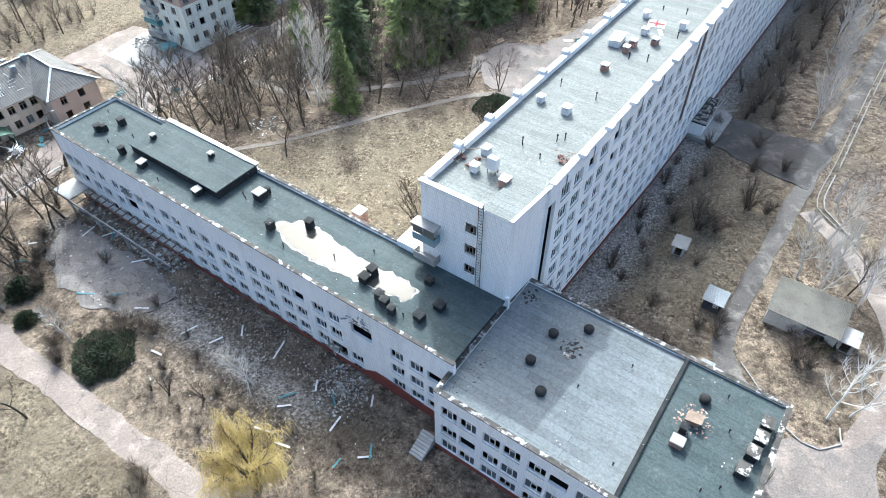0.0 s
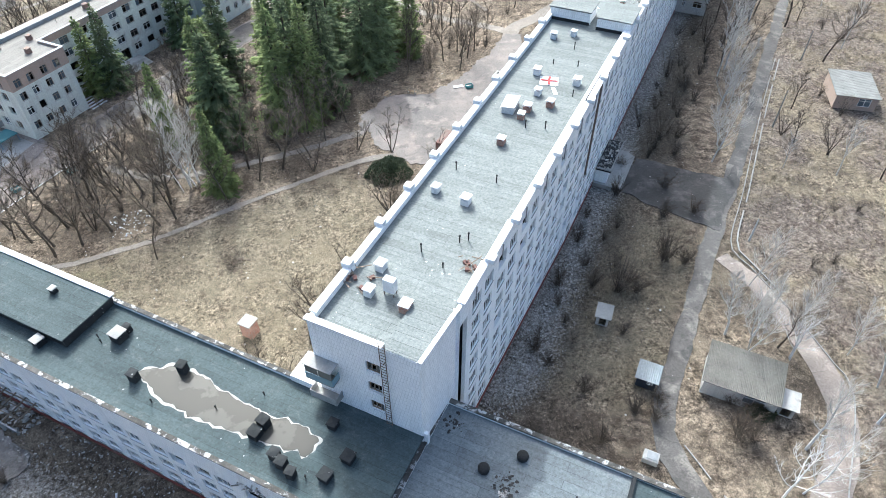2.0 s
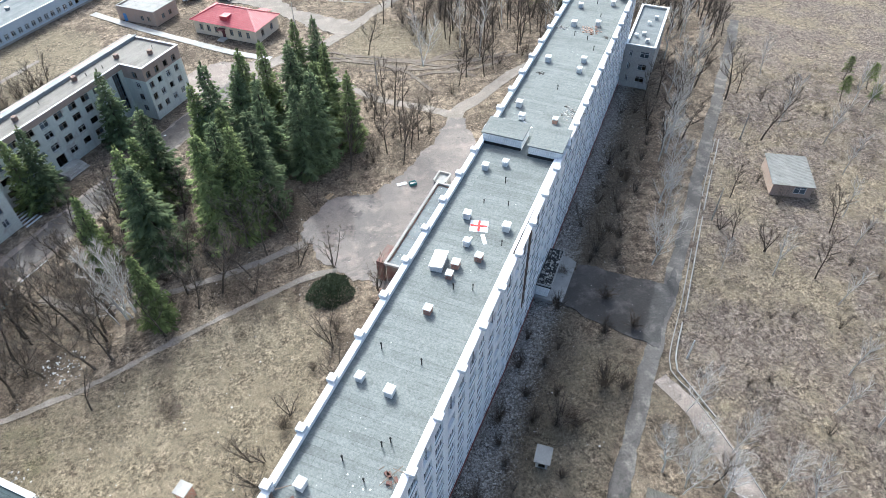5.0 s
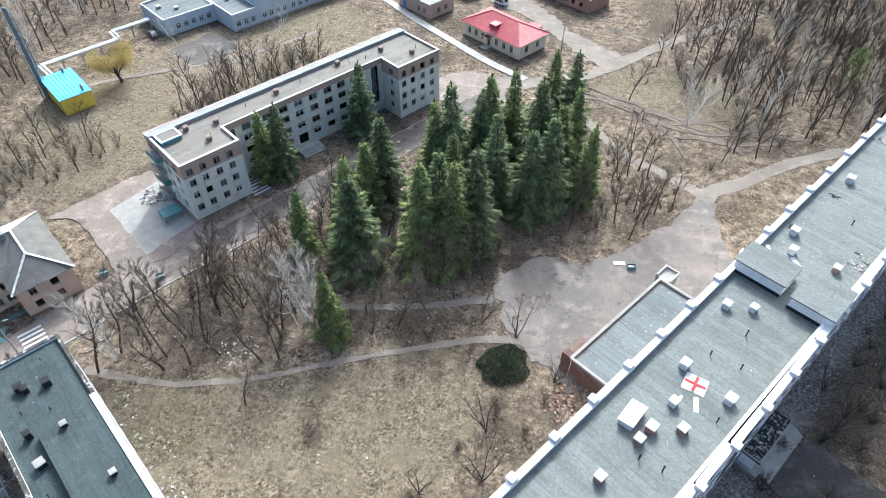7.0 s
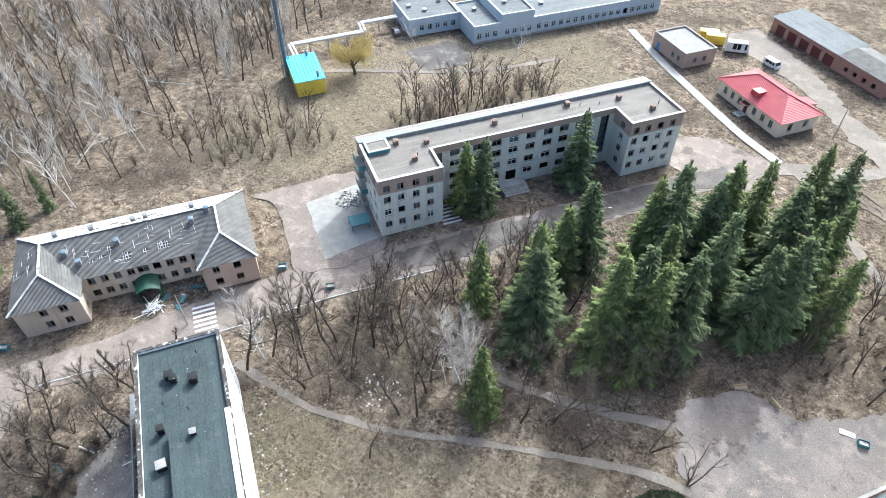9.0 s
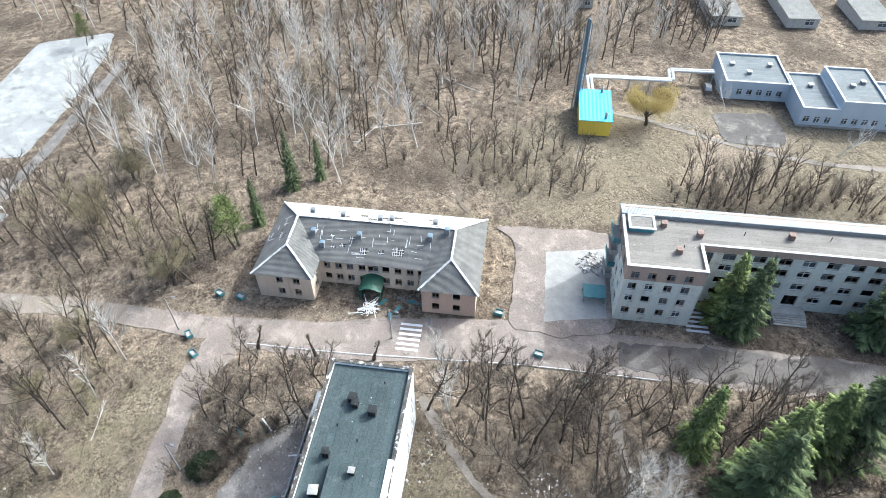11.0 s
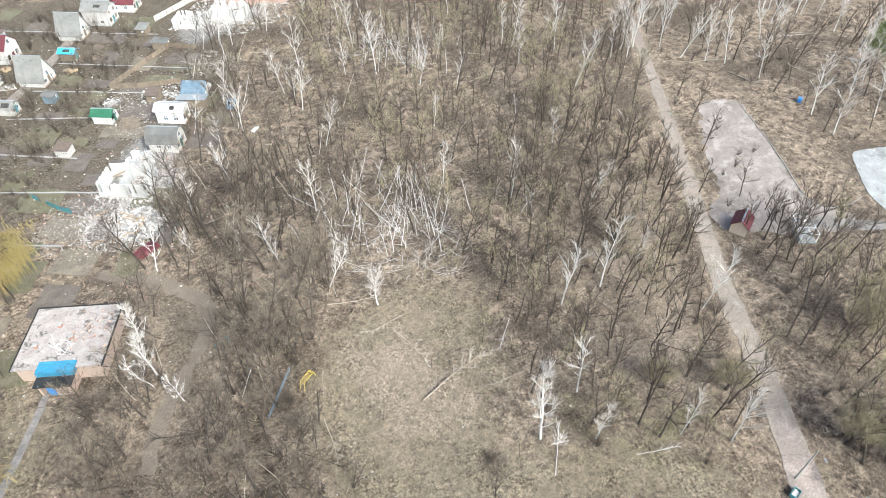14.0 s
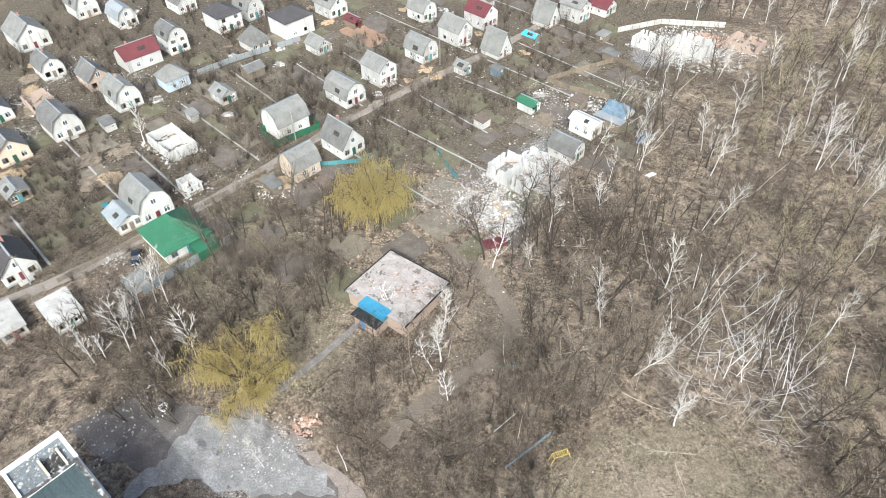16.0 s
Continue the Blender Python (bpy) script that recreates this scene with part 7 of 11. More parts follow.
def flat_block(parent, x0, x1, y0, y1, z1, wall_m, roof_m, cop_m, holes, sides="snew", frame_m=None, lost=0.1, style="two"):
    shell(parent, x0, x1, y0, y1, 0, z1 - 0.12, wall_m, holes, 0.35, sides)
    part("roof", boxes((x0 + 0.35, x1 - 0.35, y0 + 0.35, y1 - 0.35, z1 - 0.7, z1 - 0.45)), roof_m, parent)
    bm = bmesh.new()
    ring(bm, x0 - 0.05, x1 + 0.05, y0 - 0.05, y1 + 0.05, z1 - 0.12, z1, 0.45)
    part("coping", bm, cop_m, parent)
    d_of = {"s": y0, "n": y1, "w": x0, "e": x1}
    for sd, hs in holes.items():
        for h in hs:
            put_window(parent, sd, d_of[sd], *h, style, frame_m or M_FRAME, 0.12, lost, True)


wrow = lambda a, n, st, z=1.3, w=1.4, h=1.6: [(a + st * i, a + st * i + w, z, z + h) for i in range(n)]
flat_block(db, 0, 15.6, 0, 15, 5.0, M_BLUEGREY, M_FELT_MID, M_WHITEPAINT, {"s": wrow(3.2, 5, 2.4)}, "snew")
flat_block(db, 15.62, 24.0, -10.7, 6, 5.2, M_BLUEGREY, M_FELT_MID, M_WHITEPAINT, {"s": wrow(16.6, 3, 2.4)}, "snew")
flat_block(db, 24.02, 34, -10.7, 6, 7.4, M_BLUEGREY, M_FELT_MID, M_WHITEPAINT, {"s": wrow(25.2, 4, 2.3)}, "snew")
flat_block(db, 34.02, 77, -10.7, 4, 5.2, M_BLUEGREY, M_FELT_MID, M_WHITEPAINT, {"s": wrow(35.2, 17, 2.4)}, "snew")
part("door", boxes((0.9, 2.1, -0.06, -0.003, 0, 2.4)), M_FRAME, db)
part("plinth", boxes((15.6, 77, -10.78, -10.703, 0, 0.6)), M_CONCRETE, db)
for x, y, z in ((3, 9, 4.55), (6.5, 5, 4.55), (12.5, 9.5, 4.55), (20, 0, 4.75), (28, -3, 6.95), (31, -1, 6.95), (40, -3, 4.75), (48, -2, 4.75), (56, -3, 4.75)):
    vent_box("roof_vent", DM @ Matrix.Translation((x, y, z)), M_PALEMETAL, M_WHITEPAINT, 1.0, 1.0, 0.5, "white metal roof vent", "roof vents of the pale blue block")

# ---- red-roofed house ----
RM = Matrix.Translation((-17.0, 218.8, 0)) @ Matrix.Rotation(TURN, 4, "Z")
rh = thing("red_roofed_house", RM, "single-storey beige house with a hipped crimson metal roof", "house")
footprint(RM, -0.5, 22.5, -0.5, 12.5)
rs = [(2.2, 3.4, 1.2, 3.0), (4.8, 6.0, 1.2, 3.0), (7.4, 8.6, 1.2, 3.0), (12.6, 13.8, 1.2, 3.0), (15.4, 16.6, 1.2, 3.0), (18.2, 19.4, 1.2, 3.0)]
shell(rh, 0.4, 21.6, 0.4, 11.6, 0, 4.2, M_BEIGE, {"s": rs, "e": [(3, 4.3, 1.2, 3.0), (7.5, 8.8, 1.2, 3.0)]}, 0.4)
for h in rs:
    put_window(rh, "s", 0.4, *h, "two", M_FRAME_BROWN, 0.14, 0.2)
for h in [(3, 4.3, 1.2, 3.0), (7.5, 8.8, 1.2, 3.0)]:
    put_window(rh, "e", 21.6, *h, "two", M_FRAME_BROWN, 0.14, 0.2)
P0, P1, P2, P3 = (-0.3, -0.3, 4.1), (22.3, -0.3, 4.1), (22.3, 12.3, 4.1), (-0.3, 12.3, 4.1)
Q0, Q1 = (6.0, 6.0, 7.2), (16.0, 6.0, 7.2)
for pts in ((P0, P1, Q1, Q0), (P1, P2, Q1), (P2, P3, Q0, Q1), (P3, P0, Q0)):
    roof_plane(pts, "roof_slope", M_REDMETAL, rh)
bm = bmesh.new()
for a, b in ((P0, Q0), (P1, Q1), (P2, Q1), (P3, Q0), (Q0, Q1)):
    beam(bm, Vector(a) + Vector((0, 0, 0.05)), Vector(b) + Vector((0, 0, 0.05)), 0.3, 0.1)
part("ridge_cap", bm, M_REDMETAL, rh)
part("dormer", boxes((9.6, 12.0, 1.2, 3.8, 4.9, 6.1)), M_REDMETAL, rh)
part("door_canopy", bevelled(boxes((9.4, 11.6, -1.4, 0.4, 2.9, 3.05)), 0.03), M_MAROON, rh)
part("door", boxes((10.0, 11.0, 0.33, 0.397, 0.3, 2.5)), M_MAROON, rh)
part("steps", boxes((9.4, 11.6, -1.6, 0.33, 0, 0.3), (9.4, 11.6, -2.0, -1.6, 0, 0.15)), M_CONCRETE_PALE, rh)
part("back_porch", boxes((14.5, 17.5, 11.6, 14.5, 0, 3.6)), M_BEIGE, rh)
roof_plane([(14.2, 14.9, 3.6), (17.8, 14.9, 3.6), (17.8, 10, 4.6), (14.2, 10, 4.6)], "roof_slope", M_REDMETAL, rh)

# ---- garages and outbuildings beyond ----
GM = Matrix.Translation((-14.0, 262.0, 0)) @ Matrix.Rotation(TURN, 4, "Z")
gar = thing("garages", GM, "row of brick garages with a patched sheet roof", "garage")
footprint(GM, 0, 42, 0, 12)
gd = [(2 + 4.5 * i, 5.2 + 4.5 * i, 0.05, 2.9) for i in range(5)]
shell(gar, 0, 40, 0, 10, 0, 4.2, M_REDBRICK, {"s": gd + [(27 + 3 * i, 28.2 + 3 * i, 1.2, 2.4) for i in range(4)]}, 0.4)
for a, b, c, d in gd:
    part("garage_door", boxes((a + 0.05, b - 0.05, 0.15, 0.25, c, d - 0.05)), M_MAROON, gar)
roof_plane([(-0.5, -0.6, 4.3), (24, -0.6, 4.3), (24, 10.5, 4.9), (-0.5, 10.5, 4.9)], "roof_slope", M_FELT_MID, gar)
roof_plane([(24.1, -0.6, 4.3), (40.5, -0.6, 4.3), (40.5, 5.5, 5.2), (24.1, 5.5, 5.2)], "roof_slope", M_SLATE, gar)
roof_plane([(24.1, 5.6, 5.2), (40.5, 5.6, 5.2), (40.5, 10.6, 4.4), (24.1, 10.6, 4.4)], "roof_slope", M_SLATE_PALE, gar)
QM = Matrix.Translation((-39.3, 233.7, 0)) @ Matrix.Rotation(TURN, 4, "Z")
out = thing("outbuilding", QM, "grey brick outbuilding with a flat concrete roof", "building")
footprint(QM, 0, 15, 0, 11)
oh = [(8.5, 9.6, 1.2, 2.6), (11, 12.1, 1.2, 2.6)]
flat_block(out, 0, 14, 0, 10, 4.4, M_PALEBRICK, M_CONCRETE, M_CONCRETE, {"s": oh, "e": [(3, 4.2, 1.2, 2.6), (6, 7.2, 1.2, 2.6)]}, "snew", M_FRAME_BROWN, 0.3)
part("door", boxes((2.0, 3.2, -0.06, -0.003, 0, 2.3)), M_BLUE_PAINT, out)

# ---- yellow boiler house, stack and heating pipe ----
YM = Matrix.Translation((-102.9, 157.7, 0)) @ Matrix.Rotation(math.atan2(0.815, 0.58), 4, "Z")
yh = thing("boiler_house", YM, "yellow metal-clad boiler house under a sky-blue sheet roof", "building")
footprint(YM, -1, 8, -1, 13)
shell(yh, 0, 7.2, 0, 12, 0, 4.2, M_YELLOW, {}, 0.2)
roof_plane([(-0.3, -0.4, 4.25), (7.5, -0.4, 4.25), (7.5, 12.4, 5.0), (-0.3, 12.4, 5.0)], "roof_slope", M_BLUEMETAL, yh, 0.12)
for x, y in ((5.8, 0.9), (5.2, 11.2)):
    bm = bmesh.new()
    tube(bm, (0, 0, 0), (0, 0, 1.2), 0.28, 0.28, 12)
    tube(bm, (0, 0, 1.3), (0, 0, 1.65), 0.48, 0.05, 12)
    part("flue", bm, M_PALEMETAL, yh, "galvanised flue with a cowl", Matrix.Translation((x, y, 4.25 + 0.06 * y)))
stack = thing("chimney_stack", pose(-112.4, 163.9, 0), "tall twin-pipe chimney stack in a blue lattice mast", "chimney")
bm = bmesh.new()
for sx in (-0.7, 0.7):
    for sy in (-0.7, 0.7):
        beam(bm, (sx, sy, 0), (sx * 0.8, sy * 0.8, 22), 0.16)
for k in range(14):
    z0, z1 = 1.55 * k, 1.55 * (k + 1)
    for a, b in (((-0.7, -0.7), (0.7, -0.7)), ((0.7, -0.7), (0.7, 0.7)), ((0.7, 0.7), (-0.7, 0.7)), ((-0.7, 0.7), (-0.7, -0.7))):
        f = 1 - 0.2 * z0 / 22
        beam(bm, (a[0] * f, a[1] * f, z0), (b[0] * f, b[1] * f, z1), 0.07)
part("lattice", bm, M_STEEL_BLUE, stack)
for x in (-0.3, 0.32):
    bm = bmesh.new()
    tube(bm, (x, 0, 0.2), (x, 0, 23.2), 0.27, 0.27, 12)
    part("pipe", bm, M_STEEL_BLUE, stack)
pipe = thing("heating_pipe", pose(0, 0, 0), "raised heating pipe in pale cladding on trestles", "pipe")
PP = [(-113, 168.5), (-119, 172.5), (-107.5, 189.8), (-111.6, 193.2), (-105.5, 202.5)]
for a, b in zip(PP, PP[1:]):
    bm = bmesh.new()
    d = (Vector(b) - Vector(a)).normalized()
    nrm = Vector((-d.y, d.x)) * 0.5
    for s in (-1, 1):
        tube(bm, (a[0] + nrm.x * s, a[1] + nrm.y * s, 3.4), (b[0] + nrm.x * s, b[1] + nrm.y * s, 3.4), 0.34, 0.34, 10)
    part("pipe_run", bm, M_WHITEPAINT, pipe)
    n = max(1, int((Vector(b) - Vector(a)).length / 5))
    for k in range(n + 1):
        c = Vector(a).lerp(Vector(b), k / n)
        part("trestle", boxes((-0.12, 0.12, -0.12, 0.12, 0, 3.05), (-0.8, 0.8, -0.1, 0.1, 3.0, 3.1)), M_CONCRETE, pipe, "", pose(c.x, c.y, 0, 0, 0, math.degrees(math.atan2(nrm.y, nrm.x))))


# ---- sheds and small outbuildings ----
def shed(name, x, y, ang, w, l, h, rise, wall_m, roof_m, label, hollow=False, door=True):
    m = pose(x, y, 0, 0, 0, ang)
    root = thing(name, m, label, "shed")
    footprint(m, -0.3, w + 0.3, -0.3, l + 0.3)
    shell(root, 0, w, 0, l, 0, h, wall_m, {"s": [(w * 0.55, w * 0.85, 0.9, h - 0.4)]} if not hollow else {"s": [(w * 0.25, w * 0.8, 0.1, h - 0.3)]}, 0.15)
    roof_plane([(-0.3, -0.35, h + 0.03), (w + 0.3, -0.35, h + 0.03), (w + 0.3, l + 0.35, h + rise), (-0.3, l + 0.35, h + rise)], "roof", roof_m, root, 0.08)
    if not hollow:
        put_window(root, "s", 0, w * 0.55, w * 0.85, 0.9, h - 0.4, "two", M_FRAME, 0.06, 0.0, False)
    return root


A_U = math.degrees(TURN)
shed("guard_hut", 35.9, 56.7, A_U, 2.4, 2.2, 2.0, 0.4, surface("navy_painted_boards", (0.022, 0.028, 0.04), (0.035, 0.042, 0.055), 1.0, 6.0, 0.7, streak=True), M_ZINC, "dark navy timber hut with a corrugated zinc roof")
shed("brick_hut", 34.4, 67.2, A_U + 5, 1.7, 2.1, 1.9, 0.15, M_GREYBRICK, M_CONCRETE, "small brick hut with an open doorway and slab roof", True)
shed("store_barn", 43.6, 54.2, A_U, 8.7, 5.6, 2.8, 1.0, M_GREYBRICK, corrugated("mossy_grey_sheets", (0.17, 0.16, 0.14), (0.125, 0.118, 0.1), 0.2, 0.9, stain=(0.08, 0.078, 0.062)), "low brick store with a corrugated asbestos roof")
shed("lean_to", 51.3, 49.6, A_U, 2.0, 2.2, 2.0, 0.3, M_CONCRETE, M_CONCRETE_PALE, "small concrete lean-to with an open front", True)
shed("garden_shed", 101.6, 112.2, -24, 7.8, 9.6, 3.0, 0.5, M_PALEBRICK, M_SLATE_PALE, "old pink brick shed under a grey sheet roof")
kiosk = thing("brick_shaft", pose(-13.0, 74.3, 0, 0, 0, A_U), "square red brick ventilation shaft under a concrete slab", "shaft")
part("shaft", boxes((-0.85, 0.85, -0.85, 0.85, 0, 2.4)), M_REDBRICK, kiosk)
part("slab", bevelled(boxes((-1.0, 1.0, -1.0, 1.0, 2.55, 2.75)), 0.03), M_CONCRETE, kiosk)
part("corner_posts", boxes(*[(sx - 0.15, sx + 0.15, sy - 0.15, sy + 0.15, 2.4, 2.55) for sx in (-0.7, 0.7) for sy in (-0.7, 0.7)]), M_REDBRICK, kiosk)
well = thing("well_cover", pose(33.6, 46.6, 0, 0, 0, A_U), "small concrete hatch with a metal cover", "hatch")
part("box", bevelled(boxes((-0.9, 0.9, -0.7, 0.7, 0, 0.9)), 0.04), M_CONCRETE, well)
part("lid", boxes((-0.5, 0.7, -0.5, 0.5, 0.92, 1.0)), M_PALEMETAL, well)

# pump house with a brick front porch
PM = Matrix.Translation((-2.6, -20.6, 0)) @ Matrix.Rotation(math.radians(238.5), 4, "Z")
ph = thing("pump_house", PM, "low brick pump house with a stripped pinkish roof", "building")
footprint(PM, -0.5, 12.5, -15, 0.5)
shell(ph, 0, 11.8, -13.0, 0, 0, 3.3, M_PALEBRICK, {}, 0.35)
part("roof", boxes((-0.4, 12.2, -13.4, 0.4, 3.304, 3.55)), surface("stripped_pink_roof", (0.25, 0.222, 0.205), (0.34, 0.31, 0.29), 0.6, 4.0, 0.9, grain=0.5, stain=(0.13, 0.12, 0.112), stain_at=(0.56, 0.62), stain_scale=0.7), ph)
part("roof_edge", boxes((-0.5, 12.3, 0.4, 0.55, 3.25, 3.7), (12.2, 12.35, -13.4, 0.4, 3.25, 3.7), (-0.5, 12.3, -13.5, -13.4, 3.25, 3.7)), M_TAR, ph)
part("porch_wall", boxes((-3.0, -0.005, -9.0, -8.7, 0, 2.6), (-3.0, -0.005, -4.3, -4.0, 0, 2.6), (-3.0, -2.7, -8.7, -6.4, 0, 2.6)), M_PALEBRICK, ph)
part("porch_roof", bevelled(boxes((-3.4, -1.4, -9.4, -3.6, 2.6, 2.8)), 0.03), M_TAR, ph)
part("porch_blue_roof", bevelled(boxes((-1.38, 0.9, -9.4, -3.6, 2.75, 3.72)), 0.04), corrugated("faded_blue_sheet", (0.04, 0.19, 0.32), (0.06, 0.25, 0.38), 0.3, 0.6, stain=(0.05, 0.06, 0.07)), ph, "bright blue sheet roof")
part("blue_door", boxes((-2.98, -2.9, -6.3, -5.2, 0, 2.1)), M_BLUE_PAINT, ph)


def on_p(x0, x1, y0, y1, z):
    def f(r_):
        p = PM @ Vector((r_.uniform(x0, x1), r_.uniform(y0, y1), z))
        return p.x, p.y, p.z
    return f


rubble("pump_roof_rubble", on_p(3, 11, -13, -7, 3.55), 150, 0.06, 0.6, M_RUBBLE_BRICK, "brick rubble and torn felt on the roof", 81, "rubble", 0.25)
rubble("pump_roof_rubble", on_p(1, 11, -12, -1, 3.55), 110, 0.05, 0.5, M_RUBBLE, "pale rubble scraps on the roof", 82, "rubble", 0.2)
for x, y in ((4, -2), (8, -4.5), (5.4, -7.2)):
    vent_box("roof_vent", PM @ Matrix.Translation((x, y, 3.55)), M_REDBRICK, M_CONCRETE, 0.6, 0.6, 0.4, "small broken brick vent", "vents of the pump house")
# long grey sheds beyond the pale blue block
for x, y, w, l in ((-131, 227, 9, 22), (-119, 246, 9, 22), (-108, 264, 9, 18), (-146, 238, 9, 26), (-133, 259, 8, 24), (-160, 198, 6, 16)):
    shed("long_shed", x, y, 58, w, l, 3.0, 1.0, M_GREYBRICK, M_SLATE_PALE, "long low grey shed under a worn sheet roof")
# ---- garden houses ----
LANE = Vector((-0.63, -0.777))
A_RIDGE = 141.0


def gable_prism(x0, x1, prof):
    """An upright end wall: the outline prof (y, z) between x0 and x1."""
    bm = bmesh.new()
    a = [bm.verts.new((x0, y, z)) for y, z in prof]
    b = [bm.verts.new((x1, y, z)) for y, z in prof]
    bm.faces.new(a)
    bm.faces.new(b[::-1])
    for i in range(len(prof)):
        bm.faces.new((a[i - 1], b[i - 1], b[i], a[i]))
    return bm


def garden_house(x, y, w, l, hw, rise, kind, roof_m, wall_m, label, ang=0.0, lost=0.25, seed=0):
    """A small house with its ridge along local x and its front gable at +x."""
    r = random.Random(seed * 13 + 5)
    m = pose(x, y, -0.05, 0, 0, A_RIDGE + ang)
    root = thing("garden_house", m, label, "house", "garden houses")
    footprint(m, -l / 2 - 0.5, l / 2 + 0.5, -w / 2 - 0.5, w / 2 + 0.5)
    h2, w2 = l / 2, w / 2
    front = [(-w2 * 0.78, -w2 * 0.78 + 1.3, 0.8, 2.2), (w2 * 0.78 - 1.3, w2 * 0.78, 0.8, 2.2)]
    if hw > 4.4:
        front += [(-w2 * 0.7, -w2 * 0.7 + 1.3, 3.2, 4.6 if hw > 4.9 else 4.2), (w2 * 0.7 - 1.3, w2 * 0.7, 3.2, 4.6 if hw > 4.9 else 4.2)]
    sidew = [(-h2 * 0.5, -h2 * 0.5 + 1.1, 0.9, 2.1), (h2 * 0.25, h2 * 0.25 + 1.1, 0.9, 2.1)] if hw > 2.3 else []
    shell(root, -h2, h2, -w2, w2, 0, hw, wall_m, {"e": front, "s": sidew, "n": sidew}, 0.25)
    for h in front:
        put_window(root, "e", h2, *h, "two", M_FRAME if r.random() < 0.35 else M_FRAME_BROWN, 0.08, lost, False, rng=r)
    for sd, d in (("s", -w2), ("n", w2)):
        for h in sidew:
            put_window(root, sd, d, *h, "two", M_FRAME, 0.08, lost, False, rng=r)
    part("door", boxes((h2 + 0.003, h2 + 0.06, -0.45, 0.45, 0.1, 2.1)), r.choice([M_GREEN_PAINT, M_WOOD, M_MAROON, M_TEAL_PAINT]), root)
    part("base_course", boxes((h2 + 0.0031, h2 + 0.08, -w2, -0.5, 0, 0.35), (h2 + 0.0031, h2 + 0.08, 0.5, w2, 0, 0.35)), M_PALEBRICK if seed % 3 else M_CONCRETE, root)
    e, top = 0.45, hw + rise
    if kind == "flat":
        part("roof", bevelled(boxes((-h2 - 0.3, h2 + 0.3, -w2 - 0.3, w2 + 0.3, hw + 0.004, hw + 0.2)), 0.03), roof_m, root)
        return root
    if kind == "hip":
        q = min(h2, w2) * 0.95
        a, b = (-h2 + q, 0, top), (h2 - q, 0, top)
        c = [(-h2 - e, -w2 - e, hw - 0.1), (h2 + e, -w2 - e, hw - 0.1), (h2 + e, w2 + e, hw - 0.1), (-h2 - e, w2 + e, hw - 0.1)]
        for pts in ((c[0], c[1], b, a), (c[1], c[2], b), (c[2], c[3], a, b), (c[3], c[0], a)):
            roof_plane(pts, "roof_slope", roof_m, root, 0.09)
        return root
    prof = {"gable": [(-w2, hw), (0, top), (w2, hw)], "aframe": [(-w2, hw), (0, top), (w2, hw)], "gambrel": [(-w2, hw), (-w2 * 0.72, hw + rise * 0.66), (0, top), (w2 * 0.72, hw + rise * 0.66), (w2, hw)]}[kind]
    for s in (-1, 1):
        part("gable_wall", gable_prism(s * h2, s * (h2 - 0.25), [(y_, z_ + 0.002) for y_, z_ in prof]), wall_m, root)
    aw = boxes((h2 + 0.004, h2 + 0.05, -0.55, 0.55, hw + 0.5, hw + 0.5 + min(1.2, rise * 0.4)))
    attic = part("window", aw, M_FRAME, root)
    part("pane", boxes((h2 + 0.051, h2 + 0.062, -0.46, -0.04, hw + 0.58, hw + 0.42 + min(1.2, rise * 0.4)), (h2 + 0.051, h2 + 0.062, 0.04, 0.46, hw + 0.58, hw + 0.42 + min(1.2, rise * 0.4))), M_GLASS, attic)
    edge = [(prof[0][0] - 0.3, prof[0][1] - 0.25 * (rise / w2))] + prof[1:-1] + [(prof[-1][0] + 0.3, prof[-1][1] - 0.25 * (rise / w2))]
    for (ya, za), (yb, zb) in zip(edge, edge[1:]):
        roof_plane([(-h2 - e, ya, za + 0.1), (h2 + e, ya, za + 0.1), (h2 + e, yb, zb + 0.1), (-h2 - e, yb, zb + 0.1)], "roof_slope", roof_m, root, 0.09)
    bm = bmesh.new()
    beam(bm, (-h2 - e, 0, top + 0.13), (h2 + e, 0, top + 0.13), 0.35, 0.08)
    part("ridge_cap", bm, M_ZINC, root)
    if seed % 3 == 0 and hw > 2.6:
        part("chimney", boxes((-h2 * 0.4 - 0.25, -h2 * 0.4 + 0.25, 0.3, 0.8, top - 1.0, top + 0.7)), M_REDBRICK, root)
    if seed % 2 == 0 and hw > 2.6:
        part("porch", boxes((h2 + 0.09, h2 + 1.3, -1.3, 1.3, 0, 0.25)), M_CONCRETE_PALE, root)
    if seed % 2 == 1 and lost > 0.2:                        # a gap torn in the roof
        ya, za, yb, zb = edge[0][0], edge[0][1], edge[1][0], edge[1][1]
        s = math.atan2(zb - za, yb - ya)
        hole = part("roof_hole", boxes((-0.4 - r.random(), 0.5 + 0.5 * r.random(), -0.4 - 0.4 * r.random(), 0.5, 0.005, 0.02)), M_BURNT, root, "gap torn in the roof", Matrix.Translation((h2 * 0.2, (ya + yb) / 2, (za + zb) / 2 + 0.12)) @ Matrix.Rotation(s, 4, "X"))
    return root


